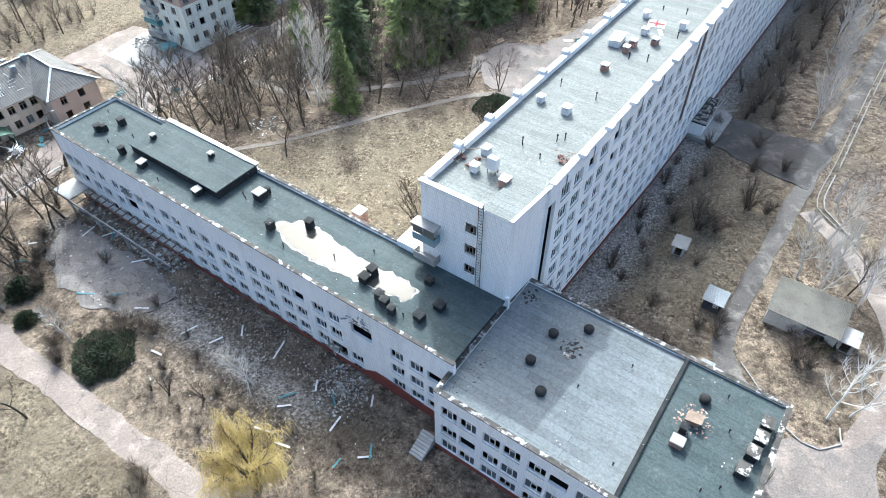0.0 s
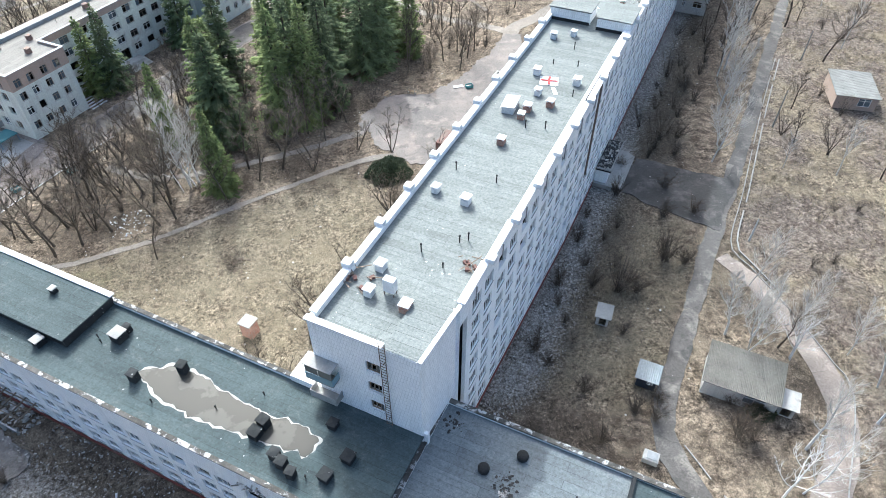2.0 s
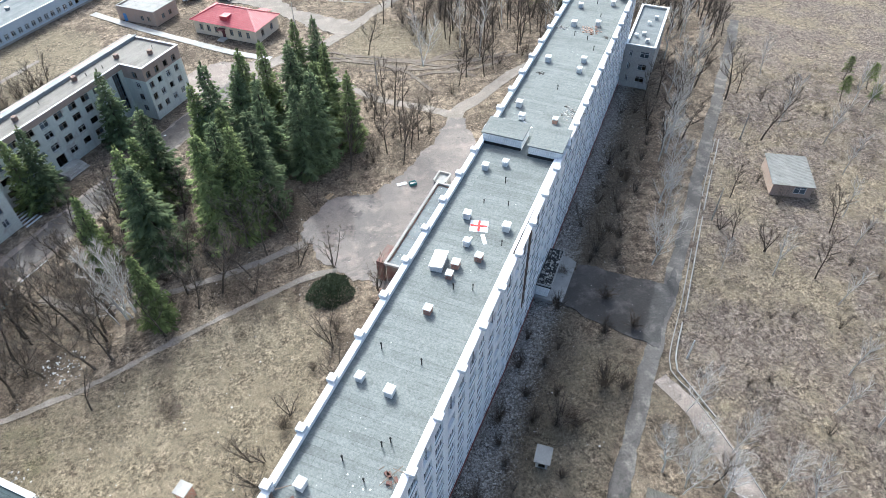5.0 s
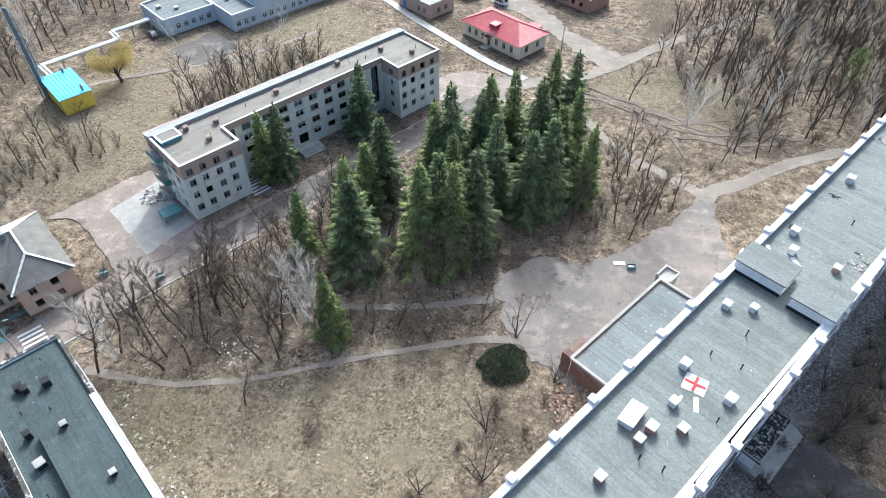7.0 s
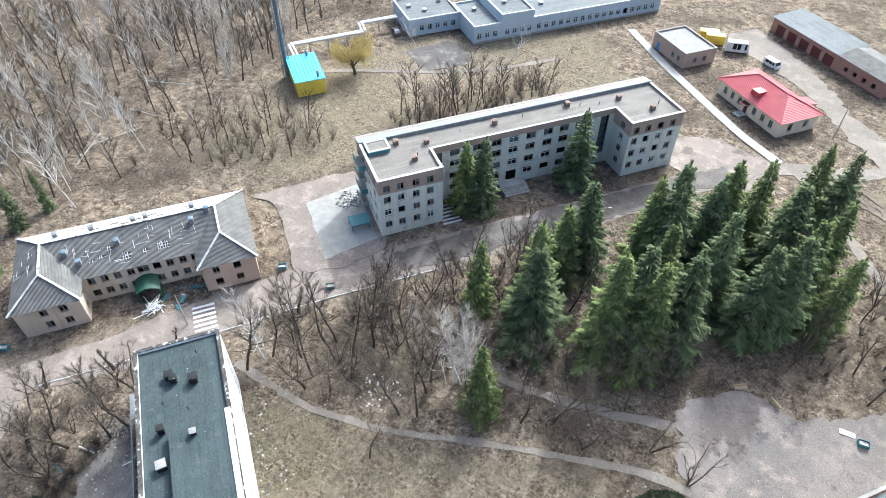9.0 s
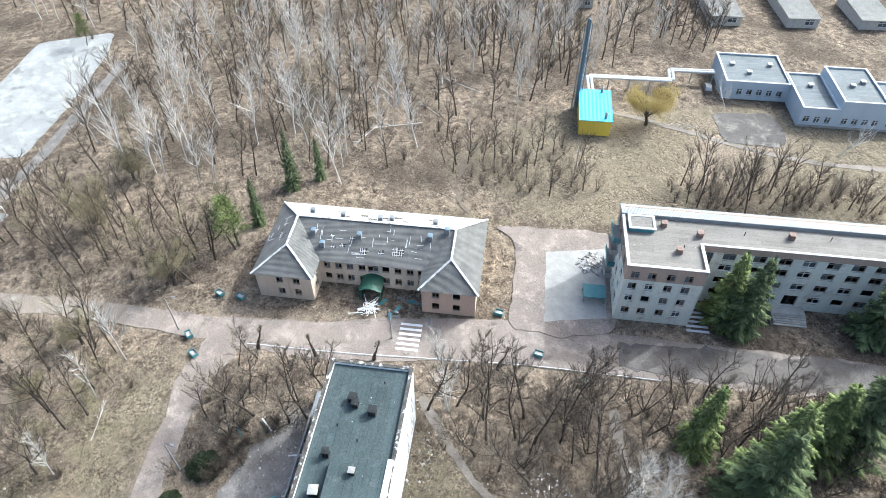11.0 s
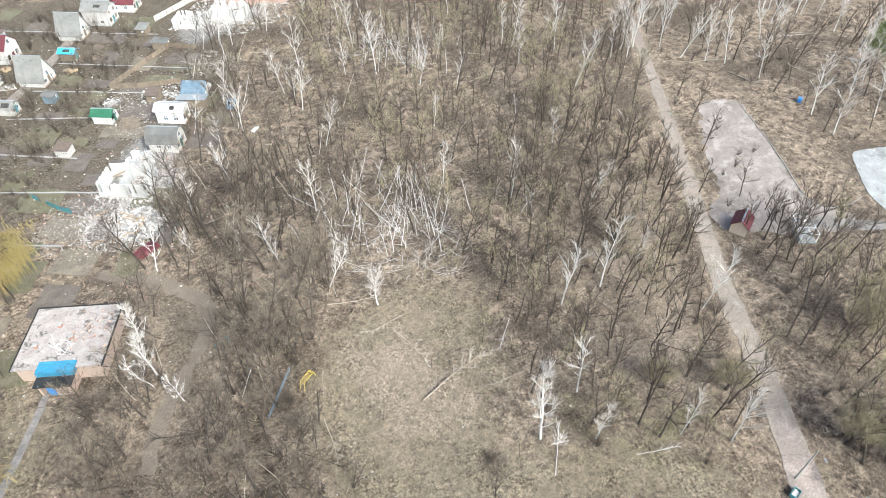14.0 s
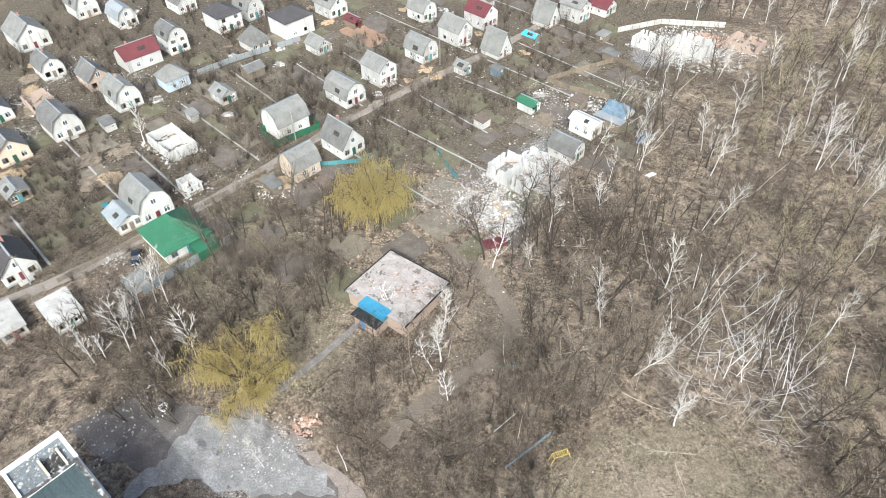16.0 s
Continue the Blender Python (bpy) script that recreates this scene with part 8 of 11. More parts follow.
def ruin(x, y, w, l, h, label, ang=0.0, seed=1, material=None, whole=0.8):
    """Roofless walls with ragged tops and rubble inside."""
    r = random.Random(seed)
    m = pose(x, y, -0.05, 0, 0, A_RIDGE + ang)
    root = thing("ruined_house", m, label, "ruin", "ruined houses")
    footprint(m, -l / 2 - 0.5, l / 2 + 0.5, -w / 2 - 0.5, w / 2 + 0.5)
    mat_ = material or M_WHITE
    t = 0.35
    for x0, x1, y0, y1 in ((-l / 2, l / 2, -w / 2, -w / 2 + t), (-l / 2, l / 2, w / 2 - t, w / 2), (-l / 2, -l / 2 + t, -w / 2 + t, w / 2 - t), (l / 2 - t, l / 2, -w / 2 + t, w / 2 - t), (-t / 2, t / 2, -w / 2 + t, w / 2 - t)):
        along = x1 - x0 > y1 - y0
        a, b = (x0, x1) if along else (y0, y1)
        n = max(4, int((b - a) / 0.55))
        top = [h * (r.uniform(0.88, 1.0) if r.random() < whole else r.uniform(0.25, 0.5)) for _ in range(n + 1)]
        prof = [(b, 0), (a, 0)]
        for i in range(n + 1):
            prof.append((a + (b - a) * i / n, top[i]))
            if i < n and r.random() < 0.85:
                prof.append((a + (b - a) * (i + 0.95) / n, top[i]))
        if along:
            bm = gable_prism(0, y1 - y0, prof)
            bmesh.ops.transform(bm, matrix=Matrix(((0, 1, 0, 0), (1, 0, 0, y0), (0, 0, 1, 0), (0, 0, 0, 1))), verts=bm.verts)
        else:
            bm = gable_prism(x0, x1, prof)
        part("broken_wall", bm, mat_, root)
    for k in range(7):
        a = Vector((r.uniform(-l / 2, l / 2), r.uniform(-w / 2, w / 2), r.uniform(0.2, h * 0.7)))
        bm = bmesh.new()
        beam(bm, a, a + Vector((r.uniform(-2.5, 2.5), r.uniform(-2.5, 2.5), r.uniform(-0.3, 0.8))), 0.16, 0.2)
        part("rafter", bm, M_RAWWOOD if k % 2 else M_WOOD, root)

    def pts(r_):
        p = m @ Vector((r_.uniform(-l / 2 - 1.5, l / 2 + 1.5), r_.uniform(-w / 2 - 1.5, w / 2 + 1.5), 0.05))
        return p.x, p.y, p.z
    rubble("house_rubble", pts, int(w * l * 7), 0.1, 0.8, M_MASONRY if material is None else M_RUBBLE, "white masonry rubble round the ruined house", seed + 300)
    return root


G, K, F_, H_ = "gable", "gambrel", "aframe", "hip"
S_, P_, D_ = M_SLATE, M_SLATE_PALE, M_DARKMETAL
W_ = M_WHITE
HOUSES = [
    (112, -113, 9, 11, 4.0, 3.6, G, P_, W_, "large white house with a pale sheet roof"), (106, -134, 7, 9, 3.4, 3.6, K, P_, W_, "white house with a pale gambrel roof"),
    (81, -92, 6, 8, 3.0, 3.0, G, S_, M_PALEBRICK, "brick garden house with a grey roof"), (68.8, -83, 6.5, 8, 3.2, 3.6, K, P_, W_, "white garden house with a pale gambrel roof"),
    (78, -69.5, 7, 8.5, 3.0, 3.8, K, S_, W_, "white garden house with a grey gambrel roof"), (67.5, -113, 6, 7, 4.6, 3.2, K, S_, W_, "tall narrow white house with a gambrel roof"),
    (59.6, -93, 5.8, 6.5, 3.2, 2.8, H_, P_, M_BLUEGREY, "pale blue garden house with a hipped roof"), (58, -128.5, 8, 9, 5.0, 2.2, H_, D_, W_, "two-storey white house under a dark hipped roof"),
    (44.5, -116.5, 6.5, 6.5, 2.2, 4.4, H_, S_, M_GREYBRICK, "grey house under a steep hipped roof"), (52.6, -137, 6, 8, 3.2, 3.6, K, P_, W_, "white garden house with a pale gambrel roof"),
    (36.2, -127, 9, 10, 5.4, 2.4, H_, D_, W_, "large white house under a dark hipped roof"), (27.2, -141, 7, 8, 3.4, 3.0, G, P_, W_, "white garden house with a pale gabled roof"),
    (25.3, -115.6, 5, 6, 2.2, 2.2, G, P_, W_, "small white house with a pale gabled roof"), (43.7, -87, 4.5, 5.5, 2.4, 1.4, G, P_, M_CONCRETE, "small grey shed with a broken gabled roof"),
    (23.8, -75, 7.2, 8.5, 3.6, 3.8, K, P_, W_, "white house with a pale gambrel roof inside a green fence"), (12.2, -90, 6.5, 8.5, 2.6, 3.6, K, P_, W_, "white garden house with a grey gambrel roof"),
    (5.1, -100.6, 6.2, 7.5, 4.6, 2.4, G, P_, W_, "two-storey white house with a pale gabled roof"), (-4.8, -114.2, 6, 7.5, 2.8, 3.6, K, P_, W_, "white garden house with a gambrel roof"),
    (-13.6, -125.4, 6.2, 8, 4.2, 3.0, G, P_, W_, "white house with a dormered gabled roof"), (-20.6, -137, 6.5, 8, 4.2, 2.8, G, M_MAROON, W_, "white house with a maroon metal roof"),
    (-26, -118.2, 6, 6.5, 1.6, 5.6, F_, P_, W_, "steep pale A-frame garden house"), (8.4, -68.2, 6.5, 8, 3.0, 4.2, G, S_, W_, "white house with a steep shell-torn grey roof"),
    (16, -58.4, 6.0, 6.5, 3.0, 3.6, K, P_, M_CREAM, "battered house with a torn gambrel roof"), (44.4, -42.5, 7, 8, 3.6, 3.8, K, P_, W_, "white house with a scorched gambrel roof"),
    (62.7, -23.5, 6.5, 8, 3.0, 3.4, G, D_, W_, "white house with a dark gabled roof"), (85, -58.5, 7, 8, 3.2, 3.0, G, S_, M_CREAM, "cream house with a grey gabled roof"),
    (-40.5, -139, 6, 6.5, 1.6, 5.4, F_, P_, W_, "steep pale A-frame garden house"), (-49.6, -143.6, 6, 7.5, 4.6, 1.8, G, P_, W_, "two-storey white house with a pale roof"),
    (-58, -149, 6, 8, 2.6, 2.4, G, M_MAROON, W_, "white house with a maroon metal roof"), (-17.1, -106.4, 3.2, 3.6, 2.0, 1.3, G, P_, W_, "tiny white timber garden shed"),
    (-35.1, -89, 3.6, 4.6, 2.2, 1.0, G, M_GREENMETAL, W_, "small white shed with a green roof"), (-48.6, -79.8, 4.2, 6.5, 3.4, 1.0, G, M_WHITEPAINT, W_, "white shed with an arched white roof"),
    (-43.6, -69.8, 5.2, 6.5, 2.4, 2.8, K, S_, M_GREYBRICK, "grey shed with a shell-torn gambrel roof"), (47.6, -13.2, 5, 7.5, 2.4, 0.2, "flat", M_CONCRETE_PALE, M_GREYBRICK, "low shed under pale asbestos slabs"),
    (56.0, -10.0, 4, 8, 2.2, 0.2, "flat", M_CONCRETE_PALE, M_GREYBRICK, "low shed under pale slabs beside the lane"), (75, -44.4, 4.5, 5.5, 2.2, 1.4, G, P_, M_WOOD, "weathered timber shed with a pale roof"),
    (96, -96, 6, 7, 2.8, 3.0, K, S_, W_, "white garden house with a grey gambrel roof"), (98, -74, 6, 8, 2.8, 2.6, G, S_, W_, "white garden house with a grey gabled roof"),
    (90, -128, 6, 8, 3.0, 3.2, K, M_ZINC, W_, "white garden house with a zinc gambrel roof"), (76, -140, 6.5, 8, 3.2, 3.0, G, S_, W_, "white garden house with a grey gabled roof"),
    (40, -100, 4, 5, 2.2, 1.2, G, S_, M_WOOD, "small timber shed with a grey roof"), (18, -132, 4, 5, 2.2, 1.2, G, M_MAROON, M_WOOD, "small timber shed with a maroon roof"),
    (-2, -140, 6, 7, 3.0, 3.0, K, P_, W_, "white garden house with a gambrel roof"), (-36, -126, 3, 4, 2.2, 0.8, G, M_BLUEMETAL, M_WOOD, "small shed with a blue roof"),
]
for i, h in enumerate(HOUSES):
    garden_house(*h, ang=90 if i in (6, 10, 14, 22, 40) else 0, lost=0.5 + 0.25 * (i % 3 == 0), seed=i)
garden_house(74, -104, 7.5, 10, 3.6, 2.6, "gable", M_MAROON, M_WHITE, "white house with a maroon metal roof and a torn wall", ang=90, lost=0.6, seed=51)
gh = garden_house(35.2, -34.2, 9.5, 10.5, 2.6, 4.0, "hip", M_GREENMETAL, M_WHITE, "white house under a broad green metal roof", ang=0, seed=52)
part("lean_to", boxes((5.3, 9.0, 0.0, 4.6, 0, 2.2)), M_GREENMETAL, gh, "dark green lean-to")
garden_house(47.6, -38.2, 5.5, 6, 2.6, 1.4, "gable", M_ZINC, M_WHITE, "white annex with a shallow zinc roof", ang=0, seed=53)
ruin(48.6, -65.0, 6.8, 11, 2.8, "roofless white house with bare walls", 0, 61, None, 1.0)
ruin(-31.8, -60.2, 7.5, 10, 3.6, "shattered white house with bare broken walls", 0, 62)
ruin(-36.5, -66.5, 4, 5, 2.4, "broken white outhouse without its roof", 0, 63)
ruin(90, -80, 6, 7, 2.6, "collapsed brick house in its rubble", 0, 64, M_PALEBRICK)
ruin(-82, -124.5, 7, 10, 3.4, "shattered house with tall white wall stumps", 0, 65)
ruin(-70.5, -126, 6, 9, 3.0, "shattered white house without a roof", 0, 66)
ruin(-98, -128, 7, 9, 2.4, "flattened brick house in its rubble", 0, 67, M_PALEBRICK)
ruin(38.5, -50, 3.6, 4.5, 2.4, "small white outhouse without a roof", 0, 68)
rubble("house_rubble", heap_at(-29.7, -47, 5.0, 0.15), 1300, 0.12, 0.9, M_MASONRY, "heap of white masonry from a flattened house", 401)
rubble("house_rubble", heap_at(-28, -50, 9.5, 0.05), 4600, 0.06, 0.4, M_MASONRY, "white masonry strewn round the flattened house", 402)
rubble("house_rubble", heap_at(-21, -53, 10.5, 0.05), 2800, 0.05, 0.3, M_MASONRY, "white masonry strewn over the garden", 403)
rubble("house_rubble", heap_at(-84, -126, 15.0, 0.0), 3600, 0.08, 0.6, M_MASONRY, "white masonry strewn round the shattered houses", 404)
rubble("brick_rubble", heap_at(-88, -131, 5.0, 0.1), 500, 0.12, 0.8, M_RUBBLE_BRICK, "heap of red brick rubble", 405)
rubble("house_rubble", heap_at(-52, -92, 8.0, 0.0), 700, 0.08, 0.7, M_MASONRY, "white rubble beside the torn shed", 406)
for k, (x_, y_, q_, n_) in enumerate(((-40, -96, 7.0, 420), (-40, -82, 6.0, 380), (20, -52, 4.5, 420), (92, -98, 8.0, 800), (96, -84, 6.0, 500), (45, -28, 3.0, 160), (-66, -100, 8.0, 600), (30, -56, 4.0, 160), (88, -66, 5.0, 260), (72, -96, 5.0, 220))):
    rubble("house_rubble", heap_at(x_, y_, q_, 0.05), int(n_ * 1.5), 0.06, 0.4, (M_MASONRY, M_RUBBLE)[k % 2], "white masonry and boards strewn between the gardens", 440 + k)
for k, (x_, y_) in enumerate(((96, -86), (92, -76), (100, -92), (58, -52), (61, -50), (77, -45), (20, -53), (24, -55), (-39, -84), (79.5, -51.4), (111, -112), (66, -58), (102, -100), (60, -62))):
    rubble("timber_heap", heap_at(x_, y_, 2.6, 0.25), 110, 0.3, 2.2, (M_RAWWOOD, M_WOOD, M_WOOD)[k % 3], "heap of split rafters and planks from a torn roof", 460 + k, "timber", 0.08)
r = random.Random(77)
for k in range(16):
    bmx = bmesh.new()
    a = Vector((-30 + r.gauss(0, 3), -47 + r.gauss(0, 3), 0.5 + 0.5 * r.random()))
    beam(bmx, (0, 0, 0), Vector((r.uniform(-3, 3), r.uniform(-3, 3), r.uniform(-0.3, 0.6))), 0.16, 0.2)
    root = thing("fallen_rafter", Matrix.Translation(a), "fresh-looking broken rafter in the rubble", "rafter", "broken rafters")
    part("rafter", bmx, M_RAWWOOD, root)
heap = thing("crushed_metal", pose(-28.2, -38.4, 0, 0, 0, 20), "crumpled maroon sheet-metal garage", "wreck")
part("sheet", rumpled(-2.4, 2.4, -1.2, 1.2, 0.4, 0.9, 3, 8), M_MAROON, heap)
part("frame_bars", boxes((-2.2, 2.2, -1.1, -1.0, 0, 0.5), (-2.2, 2.2, 1.0, 1.1, 0, 0.5), (-2.2, -2.1, -1.0, 1.0, 0, 0.5)), M_MAROON, heap)
fold = thing("folded_roof", pose(-57.5, -88.5, 0, 0, 0, A_RIDGE), "dark blue torn roof thrown over a ruin", "roof")
for s in (-1, 1):
    vs_, fs_ = rumpled(-3.2, 3.2, 0, 3.2, 0.0, 0.5, 7 + s, 10)
    part("sheet", ([(x_, s * y_, 3.0 - 0.75 * y_ + z_) for x_, y_, z_ in vs_], fs_), M_STEEL_BLUE, fold)
part("end_wall", gable_prism(-3.0, -2.7, [(-2.9, 0), (2.9, 0), (2.9, 0.8), (0, 2.9), (-2.9, 0.8)]), M_WHITE, fold)
part("end_wall", gable_prism(2.7, 3.0, [(-2.9, 0), (2.9, 0), (2.9, 0.8), (0, 2.9), (-2.9, 0.8)]), M_WHITE, fold)
shed("open_shelter", -52.5, -85.5, A_RIDGE - 90, 2.2, 7.0, 2.4, 0.3, M_WOOD, M_ZINC, "timber shelter with a pale blue metal roof", True)


# ---- garden plots, paths and fences ----
def lane_pt(s, d):
    """s metres along the lane from its bend, d metres to its far side."""
    p = Vector((60.7, -14.6)) + LANE * s + Vector((LANE.y, -LANE.x)) * d
    return p.x, p.y


r = random.Random(88)
TAKEN = []
for i in range(1100):
    s, d = r.uniform(-10, 175), r.choice([-1, 1]) * r.uniform(9, 56)
    a, b = r.uniform(3.5, 8), r.uniform(4, 12)
    c = [lane_pt(s - a / 2, d - b / 2), lane_pt(s + a / 2, d - b / 2), lane_pt(s + a / 2, d + b / 2), lane_pt(s - a / 2, d + b / 2)]
    cx, cy = lane_pt(s, d)
    if blocked_simple(cx, cy) or cy > -24 or cx < -62 or (cy > -42 and d < 0 and cx < 30):
        continue
    if any(abs(s - q[0]) < (a + q[2]) / 2 + 0.4 and abs(d - q[1]) < (b + q[3]) / 2 + 0.4 for q in TAKEN):
        continue
    TAKEN.append((s, d, a, b))
    mt, lab = r.choice([(M_SOIL, "dug brown garden bed"), (M_SOIL, "dug brown garden bed"), (M_GRASSY, "patch of green garden grass"), (M_DRYLAWN, "plot of dry trodden garden grass"), (M_GRASSY, "patch of green garden grass")])
    area("garden_bed", c, 0.05 - 0.0017 * len(LAYERS), mt, lab, 0.35, i, "garden bed", False)
area("garden_bed", [lane_pt(112, -26), lane_pt(120, -26), lane_pt(120, -42), lane_pt(112, -42)], 0.06 - 0.0017 * len(LAYERS), M_CLAY, "reddish dug clay bed", 0.4, 91, "garden bed")
for i in range(11):
    s = 12 + 15 * i + r.uniform(-3, 3)
    for sgn in (-1, 1):
        p, q = lane_pt(s, sgn * 3), lane_pt(s + r.uniform(-2, 2), sgn * r.uniform(22, 46))
        if sgn > 0 and q[1] > -40 or blocked_simple((p[0] + q[0]) / 2, (p[1] + q[1]) / 2):
            continue
        ribbon("path", [p, ((p[0] + q[0]) / 2, (p[1] + q[1]) / 2), q], 0.45, 0.075 - 0.0017 * len(LAYERS) + 0.0015 * i, M_CONCRETE, "narrow pale concrete garden path", 0.1, i, "path")


def fence(pts, h, material, label, gap=0.0, picket=False, lean=2.0):
    """A fence: posts, rails and panels between them."""
    line = [Vector(p) for p in pts]
    root = thing("fence", pose(line[0].x, line[0].y, 0), label, "fence", "garden fences")
    o = line[0]
    for a, b in zip(line, line[1:]):
        d = b - a
        n = max(1, round(d.length / 2.5))
        ang = math.degrees(math.atan2(d.y, d.x))
        for i in range(n):
            c = a + d * (i / n) - o
            st = d.length / n
            m = pose(c.x, c.y, 0, r.uniform(-lean, lean), 0, ang)
            part("post", boxes((-0.05, 0.05, -0.05, 0.05, 0, h + 0.08)), M_WOOD if picket else M_STEEL, root, "", m)
            if r.random() < gap:
                continue
            if picket:
                for z in (h * 0.3, h * 0.8):
                    part("rail", boxes((0.06, st - 0.06, -0.02, 0.02, z, z + 0.07)), material, root, "", m)
                k = 0.14
                while k < st - 0.12:
                    part("picket", boxes((k, k + 0.16, 0.021, 0.042, 0.05, h + r.uniform(-0.06, 0.06))), material, root, "", m)
                    k += 0.33
            else:
                part("panel", boxes((0.06, st - 0.06, -0.02, 0.02, 0.08, h)), material, root, "", m)


fence([(24.2, -34.5), (35.6, -19.2)], 2.0, M_ZINC, "tall fence of grey corrugated sheets")
fence([(24.5, -67), (29.5, -72.5), (20.5, -80.5), (15.6, -75.5), (24.5, -67)], 1.8, M_GREENMETAL, "dark green sheet-metal fence round a garden")
fence([(13, -60.5), (3.5, -62.5), (1.5, -65)], 1.2, M_TEAL_PAINT, "low green wire-panel fence")
fence([(30, -122), (47, -107), (55, -98)], 1.8, M_ZINC, "fence of pale blue-grey sheets", 0.1)
fence([lane_pt(s, -2.2) for s in range(-10, 150, 20)], 1.2, M_WOOD, "old picket fence along the lane", 0.25, True)
fence([lane_pt(s, 2.2) for s in range(2, 76, 18)], 1.2, M_WOOD, "old picket fence along the lane", 0.25, True)
fence([(-24, -52), (-18, -60), (-14, -68)], 1.4, M_TEAL_PAINT, "broken teal fence among rubble", 0.4)
fence([(-56, -95), (-46, -99), (-40, -103), (-60, -116), (-66, -110)], 1.5, M_WOOD, "dark timber board fence", 0.1)
fence([(-62, -134), (-76, -141), (-95, -140)], 1.8, M_CONCRETE_PALE, "pale concrete panel fence", 0.1)
fence([(134, 88), (150, 112), (168, 140), (178, 154)], 1.5, M_WOOD, "dark board fence at the field's edge", 0.1)
rubble("garden_litter", lambda q: (q.uniform(-60, 110), q.uniform(-150, -20), 0.04), 3400, 0.06, 0.5, M_RUBBLE, "scraps of board and rubble strewn over the gardens", 411, "debris", 0.2)
rubble("garden_litter", lambda q: (-28 + q.gauss(0, 13), -48 + q.gauss(0, 13), 0.0), 900, 0.06, 0.6, M_RUBBLE_BRICK, "brick and board scraps round the flattened house", 412, "debris", 0.3)
JR = random.Random(414)
for k in range(64):
    h_ = HOUSES[JR.randrange(len(HOUSES))]
    a_ = JR.random() * math.tau
    cx, cy = h_[0] + 8 * math.cos(a_), h_[1] + 8 * math.sin(a_)
    if blocked_simple(cx, cy, 1.5):
        continue
    rubble("junk_heap", heap_at(cx, cy, JR.uniform(0.9, 2.0), 0.1), 46, 0.2, 1.6, (M_WOOD, M_RUBBLE, M_RAWWOOD, M_STEEL)[k % 4], "heap of broken boards and household junk", 420 + k, "junk", 0.25)
for k in range(22):
    s_, d_ = JR.uniform(-5, 165), JR.choice([-1, 1]) * JR.uniform(8, 40)
    cx, cy = lane_pt(s_, d_)
    if blocked_simple(cx, cy, 3.0) or cx < -60 or (cy > -45 and cx < 30):
        continue
    shed("garden_shed", cx, cy, A_RIDGE + JR.choice([0, 90]), JR.uniform(2.0, 3.2), JR.uniform(2.4, 4.2), 2.0, 0.4, JR.choice([M_WOOD, M_GREYBRICK, M_STEEL_BLUE]), JR.choice([M_SLATE, M_SLATE_PALE, M_STEEL]), "small weathered garden shed with a sheet roof")
# garden plots along the far side of the east field
for k, (x, y, w, l) in enumerate(((160, 116, 14, 10), (173, 130, 15, 11), (187, 145, 15, 11), (146, 101, 12, 9), (130, 82, 12, 10))):
    area("garden_plot", [(x - w / 2, y), (x, y - l / 2), (x + w / 2, y), (x, y + l / 2)], 0.02, (M_DRYLAWN, M_SOIL, M_GRASSY)[k % 3], "small garden plot of dug soil and thin grass", 0.5, 71 + k)
fence([(196, 166), (184.4, 153.3), (165, 132), (146.1, 112.5), (126.6, 91.3), (112, 72), (103.4, 61.6)], 1.3, M_WOOD, "low grey board fence along the gardens", 0.08)
for x, y, w, l, m_ in ((171.6, 137.4, 2.2, 3.0, M_ZINC), (163.0, 127.0, 2.6, 3.4, M_SLATE), (154.0, 108.0, 3.0, 4.6, M_SLATE_PALE), (181.0, 143.5, 2.0, 2.6, M_SLATE_PALE), (131.0, 76.0, 3.0, 4.0, M_SLATE)):
    shed("garden_shed", x, y, A_U + 12, w, l, 2.1, 0.4, M_WHITE, m_, "small whitewashed garden shed with a sheet roof")
# ---- trees ----
import collections

class Wood:
    """Tapered stems and twigs gathered into one mesh."""

    def __init__(self):
        self.v, self.f = [], []

    def stem(self, pts, radii, n=6):
        base = len(self.v)
        for k, (p, r) in enumerate(zip(pts, radii)):
            d = (pts[min(k + 1, len(pts) - 1)] - pts[max(k - 1, 0)])
            q = d.to_track_quat("Z", "Y") if d.length > 1e-6 else Vector((0, 0, 1)).to_track_quat("Z", "Y")
            for i in range(n):
                a = i * math.tau / n
                self.v.append(tuple(p + q @ Vector((r * math.cos(a), r * math.sin(a), 0))))
        for k in range(len(pts) - 1):
            for i in range(n):
                a, b = base + k * n + i, base + k * n + (i + 1) % n
                self.f.append((a, b, b + n, a + n))
        self.f.append(tuple(range(base + (len(pts) - 1) * n, base + len(pts) * n)))

    def twig(self, a, b, r):
        d = b - a
        s = d.cross(Vector((0.3, 0.5, 1))).normalized() * r
        w = d.cross(s).normalized() * r
        i = len(self.v)
        self.v += [tuple(a + s), tuple(a + w * 0.9), tuple(a - s), tuple(b)]
        self.f += [(i, i + 1, i + 3), (i + 1, i + 2, i + 3)]

    def blade(self, a, b, w, up):
        """A flat spray of needles, folded along its middle."""
        d = b - a
        s = d.cross(up)
        s = s.normalized() * w if s.length > 1e-6 else Vector((w, 0, 0))
        m = a + d * 0.55
        i = len(self.v)
        self.v += [tuple(a), tuple(m + s - up * w * 0.35), tuple(b), tuple(m - s - up * w * 0.35)]
        self.f += [(i, i + 1, i + 2), (i, i + 2, i + 3)]


